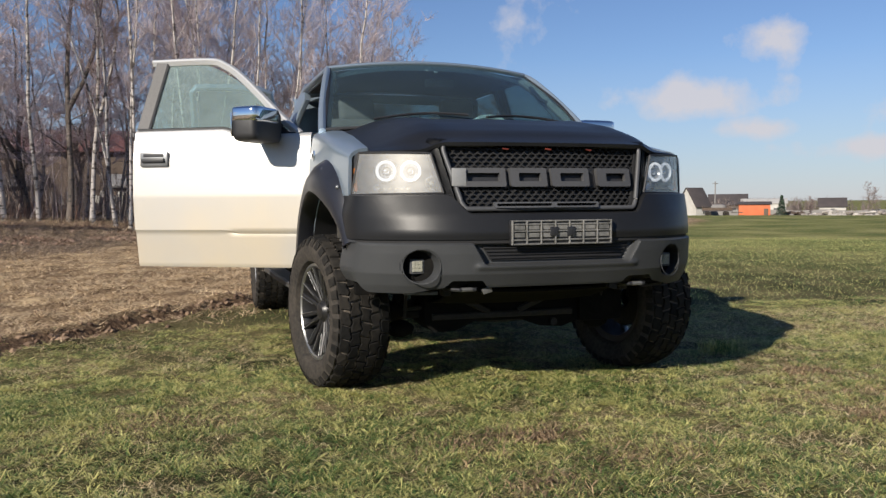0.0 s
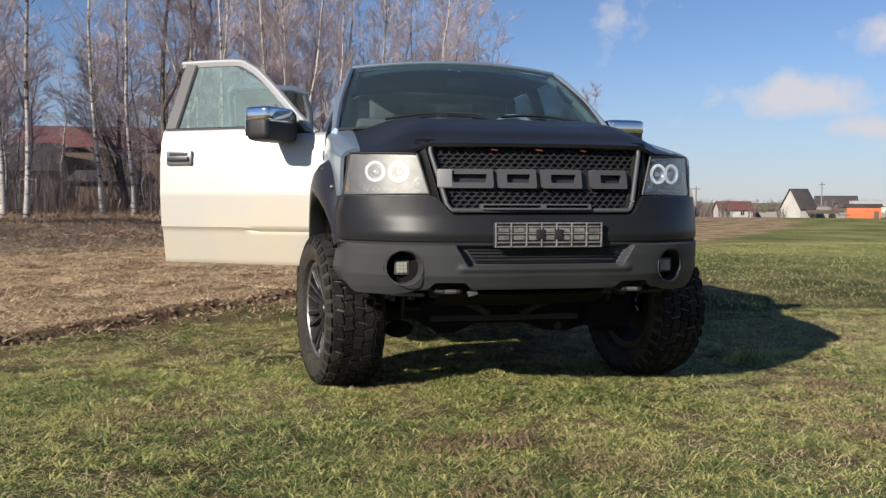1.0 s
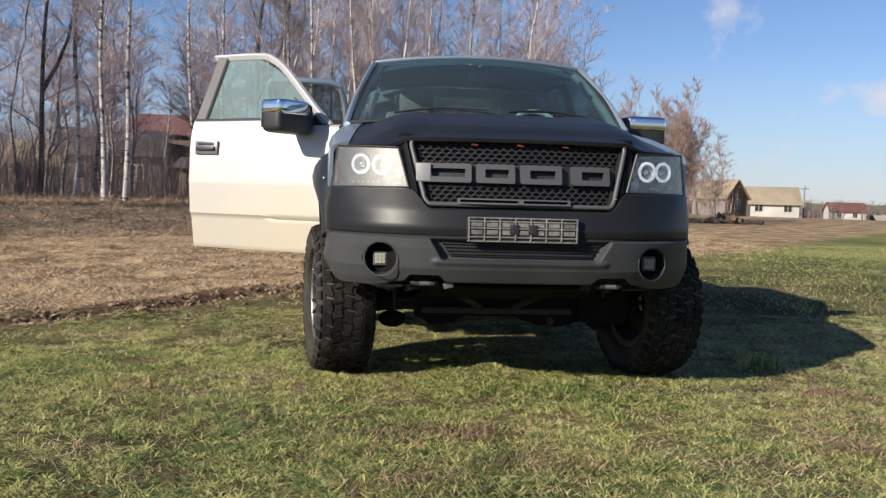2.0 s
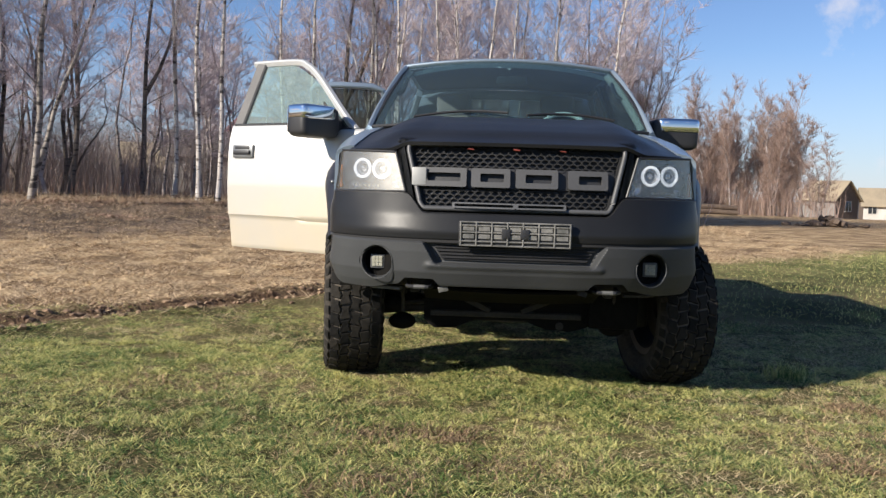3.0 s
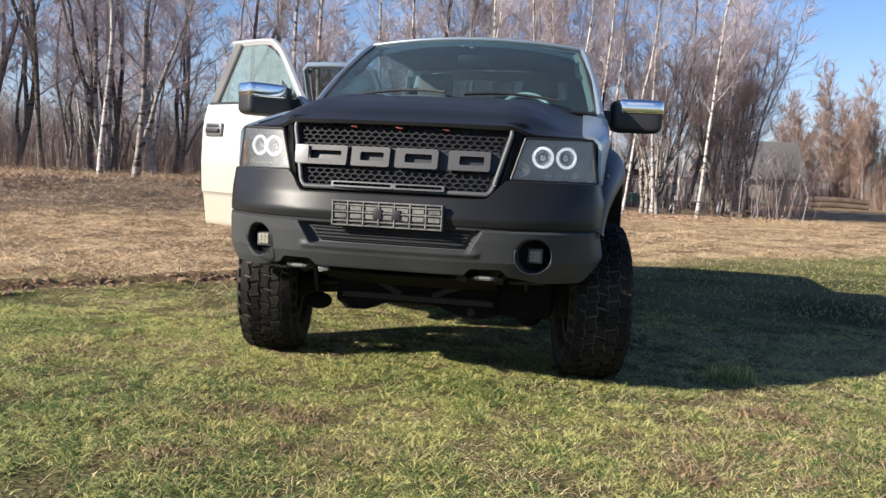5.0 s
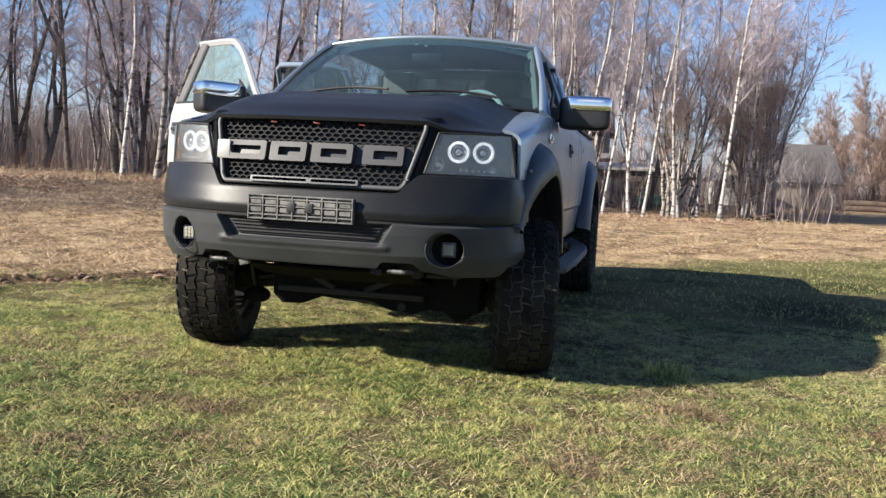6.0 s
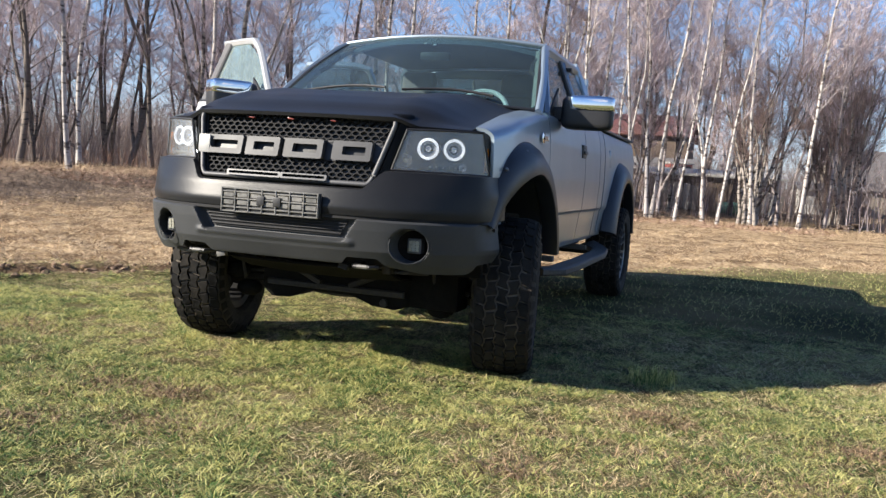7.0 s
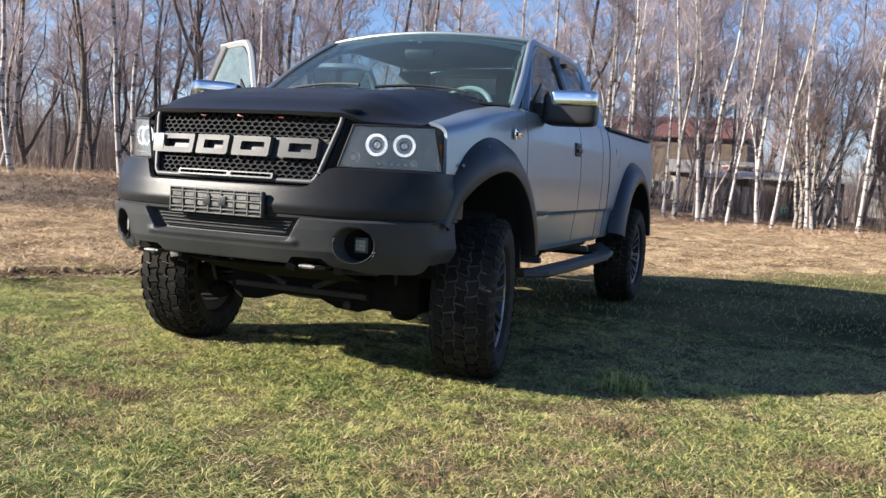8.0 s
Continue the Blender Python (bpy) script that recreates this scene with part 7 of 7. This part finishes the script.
def house(name, label, loc, turn, w, d, eave, ridge, wall_m, roof_m, openings, gable_m=None, over=0.35, chimney=False):
    """A gabled building: w along its ridge, d across; openings: (side, along, sill, width, height, kind)."""
    h = thing(name, label, "house" if "house" in name else "building", loc)
    h.rotation_euler = (0, 0, radians(turn))
    if loc[0] > 60:
        h.scale = (0.68, 0.68, 0.68)
    for sy in (-1, 1):
        bm = bmesh.new()
        rbox(bm, (w, 0.2, eave), (0, sy * (d / 2 - 0.1), eave / 2), 0.02)
        part("wall", fixed(bm), wall_m, h)
    for sx in (-1, 1):
        bm = bmesh.new()
        prism(bm, [(-d / 2 + 0.2, 0), (d / 2 - 0.2, 0), (d / 2 - 0.2, eave), (0, ridge - 0.08), (-d / 2 + 0.2, eave)], 0.2, Matrix(((0, 0, 1, sx * (w / 2 - 0.1) - 0.1), (1, 0, 0, 0), (0, 1, 0, 0), (0, 0, 0, 1))))
        part("gable", fixed(bm), gable_m or wall_m, h)
    for sy in (-1, 1):
        slope = math.atan2(ridge - eave, d / 2)
        ln = (d / 2 + over) / math.cos(slope)
        bm = bmesh.new()
        m = Matrix.Translation((0, 0, ridge)) @ Matrix.Rotation(-sy * slope, 4, "X")
        v = rbox(bm, (w + 2 * over, ln, 0.10), (0, sy * ln / 2, 0.05), 0.01)
        bmesh.ops.transform(bm, matrix=m, verts=bm.verts)
        part("roof", fixed(bm), roof_m, h)
    for side, along, sill, ow, oh, kind in openings:
        bm = bmesh.new()
        if side in ("front", "back"):
            y = (-d / 2 - 0.02) * (1 if side == "front" else -1)
            rbox(bm, (ow, 0.06, oh), (along, y, sill + oh / 2), 0.01)
        else:
            x = (-w / 2 - 0.02) * (1 if side == "left" else -1)
            rbox(bm, (0.06, ow, oh), (x, along, sill + oh / 2), 0.01)
        pane = part("window" if kind == "window" else "door", fixed(bm), PANE if kind == "window" else BROWNWALL, h)
        if kind == "window":
            bm = bmesh.new()
            if side in ("front", "back"):
                for dx in (-ow / 2, 0, ow / 2):
                    rbox(bm, (0.07, 0.10, oh + 0.1), (along + dx, y, sill + oh / 2), 0.01)
                for dz in (0, oh):
                    rbox(bm, (ow, 0.09, 0.07), (along, y, sill + dz), 0.01)
            else:
                for dx in (-ow / 2, 0, ow / 2):
                    rbox(bm, (0.10, 0.07, oh + 0.1), (x, along + dx, sill + oh / 2), 0.01)
                for dz in (0, oh):
                    rbox(bm, (0.09, ow, 0.07), (x, along, sill + dz), 0.01)
            part("window_frame", fixed(bm), WHITEWALL, pane)
    if chimney:
        bm = bmesh.new()
        rbox(bm, (0.5, 0.5, 1.2), (w * 0.2, 0.3, ridge + 0.2), 0.03)
        part("chimney", fixed(bm), BROWNWALL, h)
    return h


def gz(x, y, dz=0.0):
    return (x, y, ground_z(x, y) + dz)


house("red_roofed_barn", "long dark barn with a red metal roof behind the birches", gz(-9.5, 57), 0, 16, 8, 3.9, 5.35, BROWNWALL, REDROOF, [("front", -5, 0.0, 2.4, 2.4, "door"), ("front", 2, 0.0, 2.4, 2.6, "door")])
house("grey_farmhouse", "small grey house with dark roof behind bare trees", gz(-17.5, 51), 14, 5.6, 6.0, 2.3, 3.9, GREYWALL, DARKROOF, [("front", -1.4, 0.8, 0.8, 0.9, "window"), ("front", 1.4, 0.8, 0.8, 0.9, "window")], WHITEWALL)
house("lean_to_shed", "low grey shed with a pale roof beside the house", gz(-21.6, 50), 14, 2.8, 4.4, 1.6, 3.0, GREYWALL, TANROOF, [("front", 0, 0.0, 0.9, 1.7, "door")])
house("tan_outbuilding", "low tan outbuilding with a dark slate roof behind the trees", gz(10.3, 60), 6, 6.0, 6, 1.9, 4.3, TANWALL, SLATE, [("front", -1.5, 0.0, 1.2, 1.8, "door"), ("front", 1.2, 0.9, 0.9, 0.9, "window")])
house("open_shed", "low dark shed with a flat white roof edge", gz(0.5, 42), 3, 6.4, 3.4, 1.75, 2.0, BROWNWALL, WHITEWALL, [("front", -2.0, 0.0, 1.3, 1.4, "door"), ("front", 0.3, 0.0, 1.0, 1.45, "door"), ("front", 1.9, 0.7, 0.8, 0.5, "window")])
house("white_shed", "small whitewashed shed at the end of the farmyard", gz(6.6, 54.5), 8, 2.3, 2.0, 1.55, 1.85, WHITEWALL, GREYROOF, [("front", 0.4, 0.7, 0.5, 0.5, "window")])
house("tan_roofed_house", "white house with a tan roof across the field", gz(51, 107), -16, 6.0, 6, 2.0, 4.1, WHITEWALL, TANROOF, [("front", -2.0, 0.9, 1.0, 1.1, "window"), ("front", 1.6, 0.9, 1.0, 1.1, "window")], BROWNWALL)
house("brown_roofed_house", "small grey house with a tan roof across the field", gz(39.5, 96), -58, 4.6, 4.2, 2.3, 4.3, GREYWALL, TANROOF, [("right", 0.2, 0.9, 1.0, 1.1, "window")], BROWNWALL)
house("white_gabled_house", "white house with a steep dark roof in the village", gz(81, 122), 8, 4.6, 6.6, 2.8, 7.2, WHITEWALL, DARKROOF, [("front", 0.4, 0.8, 1.0, 1.1, "window")], WHITEWALL)
house("orange_shed", "low orange shed with a dark red roof in the village", gz(82.4, 108), -34, 6.6, 4, 2.9, 3.4, ORANGE, DARKROOF, [("front", 2.4, 0.0, 0.9, 1.9, "door")])
house("pale_hall", "long pale building with a white roof", gz(99.5, 128), -38, 11, 8, 3.4, 4.6, WHITEWALL, WHITEWALL, [("front", -3, 1.0, 1.2, 1.2, "window"), ("front", 0, 1.0, 1.2, 1.2, "window"), ("front", 3, 1.0, 1.2, 1.2, "window")])
house("far_cottage", "small cottage with a dark green-grey roof", gz(104, 116), -40, 6, 6, 2.6, 4.6, WHITEWALL, DARKROOF, [("front", 0, 0.9, 1.0, 1.1, "window")], WHITEWALL)
house("village_house", "brown house with a dark roof in the village", gz(99, 138), -40, 10, 8, 3.2, 6.0, BROWNWALL, DARKROOF, [("front", -2, 1.0, 1.2, 1.2, "window"), ("front", 2, 1.0, 1.2, 1.2, "window")])
house("board_shed", "low dark board shed with a grey roof behind the birches", gz(-3.2, 50.5), 3, 4.6, 3.0, 1.9, 2.5, BROWNWALL, GREYROOF, [("front", -1.0, 0.0, 1.2, 1.6, "door"), ("front", 1.1, 0.7, 0.8, 0.6, "window")])
house("lean_to", "sagging dark lean-to stacked with timber", gz(-11.0, 49.5), -6, 3.6, 2.6, 1.7, 2.2, BROWNWALL, DARKROOF, [("front", 0.2, 0.0, 1.6, 1.3, "door")])
# clutter in the farmyard behind the trees
yard = random.Random(17)
TARP = material("green_tarpaulin", (0.06, 0.13, 0.10), (0.045, 0.10, 0.075), 0.6, 0.0, 8, 2, 0.4, 12)
bm = bmesh.new()
superbox(bm, (1.4, 1.0, 0.65), (0, 0, 0.25), 3.0)
tarp = part("tarpaulin_heap", fixed(bm), TARP)
tarp.location = gz(1.7, 38.4)
tagged(tarp, "heap covered with a faded green tarpaulin", "tarpaulin")
for x, y in ((-6.6, 47.0), (-5.4, 47.4), (-0.8, 39.4), (3.0, 38.6), (-7.6, 46.4)):
    pile = thing("board_pile", "pale boards leaning in the farmyard", "boards", gz(x, y))
    for k in range(5):
        bm = bmesh.new()
        rbox(bm, (yard.uniform(0.25, 0.5), 0.05, yard.uniform(0.8, 1.5)), (0.34 * k - 0.7, 0.1 * k, 0.6), 0.01, (yard.uniform(8, 22), yard.uniform(-14, 14), 0))
        part("board", fixed(bm), WHITEWALL if k % 2 else GREYWALL, pile)
house("red_roofed_cottage", "low cottage with a faded red roof in the village", gz(74, 130), -14, 8, 6, 2.2, 4.2, WHITEWALL, REDROOF, [("front", -2, 0.8, 1.0, 1.1, "window"), ("front", 1.5, 0.8, 1.0, 1.1, "window")], WHITEWALL)
# bushes and bare trees of the gardens
bush = random.Random(31)
garden = [(x + bush.gauss(0, 4.5), y + bush.gauss(0, 3)) for x, y in ((70, 136), (78, 138), (87, 134), (66, 124), (95, 130), (60, 122), (104, 140), (112, 134), (88, 142)) for k in range(7)]
sprays("garden_bushes", garden, FARTWIG, "dark bare bushes between the village houses", "bushes", bush, 3.4, 16, 0.12)
# a pale fence along the village edge
fence = thing("garden_fence", "long weathered grey board fence at the village edge", "fence", gz(112, 100))
bm = bmesh.new()
rbox(bm, (1.42, 0.06, 1.5), (0, 0, 0), 0.01)
board = part("board", fixed(bm), GREYWALL, fence)
board.matrix_basis = pose(-38, 34, 0.55, 0, 0, -41)
for k in range(1, 70):
    t = k / 69
    more = board.copy()
    scene.collection.objects.link(more)
    more.matrix_basis = pose(lerp(-38, 34, t), lerp(34, -28, t), 0.35 + 0.12 * math.sin(k * 1.1), 0, 0, -41)
# poles
for x, y, h in ((57, 110, 4.6), (92, 132, 6.4)):
    pole = thing("utility_pole", "tall grey wooden utility pole", "pole", gz(x, y))
    bm = bmesh.new()
    tube(bm, [(0, 0, 0), (0, 0, h)], [0.14, 0.10], 10)
    part("post", fixed(bm), GREYWALL, pole)
    bm = bmesh.new()
    rbox(bm, (1.2, 0.10, 0.12), (0, 0, h - 0.4), 0.01)
    part("crossarm", fixed(bm), GREYWALL, pole)
# the dark log beam and heaps
beam = thing("felled_logs", "dark stacked logs lying on the dry strip", "logs", gz(15.4, 54.6))
beam.scale = (1.5, 1.5, 1.5)
lr = random.Random(4)
for k in range(5):
    bm = bmesh.new()
    y, z = (k % 3) * 0.24, 0.14 + (0.22 if k > 2 else 0)
    tube(bm, [(-1.15 + lr.uniform(-0.1, 0.1), y, z), (0, y + lr.uniform(-0.03, 0.03), z + 0.02), (1.15 + lr.uniform(-0.1, 0.1), y, z - 0.03)], [0.13, 0.12, 0.11], 10)
    part("log", fixed(bm), WOODLOG, beam)


def heap(name, label, category, loc, n, size, spread_xy, mat, seed, pile=0.55):
    rg = random.Random(seed)
    vs, fs = [], []
    for k in range(n):
        r = rg.uniform(0.4, 1.0) * size
        px, py = rg.gauss(0, spread_xy), rg.gauss(0, spread_xy * 0.5)
        pz = max(0.0, (spread_xy * pile - 0.73 * pile * abs(px)) * rg.random())
        b = len(vs)
        sc = [rg.uniform(0.6, 1.6) for _ in range(3)]
        for v in iv:
            w = r * rg.uniform(0.7, 1.2)
            vs.append((px + v.x * w * sc[0], py + v.y * w * sc[1], pz + r * 0.4 + v.z * w * sc[2] * 0.6))
        fs += [tuple(b + q for q in t) for t in fi]
    ob = mesh_from(name, vs, fs, mat, smooth=False)
    ob.location = loc
    return tagged(ob, label, category, kind="stuff")


heap("brush_heap", "heap of cut wood and brush on the field", "heap", gz(15.1, 34.0), 60, 0.22, 0.65, WOODLOG, 1)
heap("rubble_heap", "pale heaps of rubble at the village edge", "rubble", gz(99, 104), 220, 0.5, 7.5, RUBBLE, 2, 0.10)
heap("brushwood", "heap of brown brushwood at the village edge", "heap", gz(93, 112), 90, 0.45, 2.6, WOODLOG, 3, 0.25)
heap("timber_heap", "dark heap of old timber and scrap in the farmyard", "heap", gz(-2.0, 46.0), 90, 0.28, 1.6, WOODLOG, 7)
heap("scrap_heap", "dark heap of scrap beside the shed", "heap", gz(-9.0, 46.5), 90, 0.30, 1.8, WOODLOG, 8)
heap("stone_heap", "dark stones and branches in the dry grass", "heap", gz(5.6, 27.0), 30, 0.14, 0.5, WOODLOG, 5)
# large bare tree by the village
for x, y, s in ((101, 105, 0.72), (109, 104, 0.8), (97, 113, 0.45), (112, 112, 0.6)):
    tree_at("russet1", x, y, (0.01, 0.5), s, s * 0.85)


def old_tractor(loc, turn):
    """A small red tractor parked behind the trees."""
    t = thing("tractor", "old red tractor parked behind the birches", "tractor", loc)
    t.rotation_euler = (0, 0, radians(turn))
    red = material("faded_red_paint", (0.34, 0.06, 0.045), (0.26, 0.055, 0.045), 0.6, 0.0, 20, 2)
    for nm, size, at, mt in (("bonnet", (0.7, 1.5, 0.6), (0, -0.9, 1.15), red), ("cab", (1.2, 1.2, 1.2), (0, 0.5, 1.75), red), ("cab_roof", (1.4, 1.4, 0.12), (0, 0.5, 2.4), WHITEWALL), ("cab_window", (0.9, 0.04, 0.6), (0, -0.11, 1.95), PANE), ("axle_beam", (0.5, 2.4, 0.3), (0, -0.3, 0.75), DARKROOF)):
        bm = bmesh.new()
        rbox(bm, size, at, 0.05, seg=2)
        part(nm, fixed(bm), mt, t)
    for x, y, r in ((-0.75, 0.7, 0.7), (0.75, 0.7, 0.7), (-0.65, -1.2, 0.42), (0.65, -1.2, 0.42)):
        bm = bmesh.new()
        revolve(bm, [(-0.16, r * 0.5), (-0.18, r * 0.9), (-0.12, r), (0.12, r), (0.18, r * 0.9), (0.16, r * 0.5), (0.0, 0.02)], 28)
        bmesh.ops.translate(bm, vec=(x, y, r), verts=bm.verts)
        part("wheel", fixed(bm), RUBBER, t)


old_tractor(gz(-1.3, 47.5), 30)


def farm_trailer(loc, turn):
    """A dark flat trailer with side boards, a load and four wheels."""
    t = thing("farm_trailer", "dark loaded farm trailer standing at the village edge", "trailer", loc)
    t.rotation_euler = (0, 0, radians(turn))
    for nm, size, at, mt in (("bed", (4.4, 1.9, 0.16), (0, 0, 0.95), DARKROOF), ("side_board", (4.4, 0.06, 0.4), (0, -0.92, 1.22), WOODLOG), ("side_board", (4.4, 0.06, 0.4), (0, 0.92, 1.22), WOODLOG), ("end_board", (0.06, 1.8, 0.7), (-2.15, 0, 1.35), WOODLOG), ("drawbar", (1.6, 0.12, 0.12), (2.9, 0, 0.7), DARKROOF)):
        bm = bmesh.new()
        rbox(bm, size, at, 0.02)
        part(nm, fixed(bm), mt, t)
    bm = bmesh.new()
    superbox(bm, (2.2, 1.4, 0.9), (0.2, 0, 1.5), 2.6)
    part("load", fixed(bm), GREYWALL, t, "grey covered load")
    for x, y in ((-1.3, -0.8), (-1.3, 0.8), (1.3, -0.8), (1.3, 0.8)):
        bm = bmesh.new()
        revolve(bm, [(-0.10, 0.2), (-0.12, 0.38), (-0.06, 0.45), (0.06, 0.45), (0.12, 0.38), (0.10, 0.2), (0.0, 0.02)], 20)
        bmesh.ops.transform(bm, matrix=pose(x, y, 0.45, 0, 0, 90), verts=bm.verts)
        part("wheel", fixed(bm), RUBBER, t)


farm_trailer(gz(76.5, 109), -32)


def spruce(loc, h):
    """A small dark spruce: whorls of drooping boughs with needles."""
    t = thing("spruce_tree", "small dark green spruce in a village garden", "tree", loc)
    rg = random.Random(12)
    bm = bmesh.new()
    tube(bm, [(0, 0, 0), (0, 0, h)], [0.10, 0.02], 8)
    part("trunk", fixed(bm), DARKBARK, t)
    vs, fs = [], []
    for k in range(1500):
        z = h * (0.08 + 0.92 * rg.random() ** 1.2)
        r = (h - z) * 0.30 * rg.uniform(0.4, 1.0) + 0.05
        a = rg.uniform(0, 6.28)
        p = Vector((math.cos(a) * r, math.sin(a) * r, z - 0.25 * r))
        b = len(vs)
        for q in range(3):
            vs.append(tuple(p + Vector((rg.gauss(0, 0.10), rg.gauss(0, 0.10), rg.gauss(0, 0.07)))))
        fs.append((b, b + 1, b + 2))
    mesh_from("boughs", vs, fs, material("dark_spruce_needles", (0.022, 0.042, 0.026), (0.045, 0.075, 0.042), 0.8, 0.0, 6, 1, spread=0.5), t, smooth=False)


spruce(gz(89, 110), 3.4)
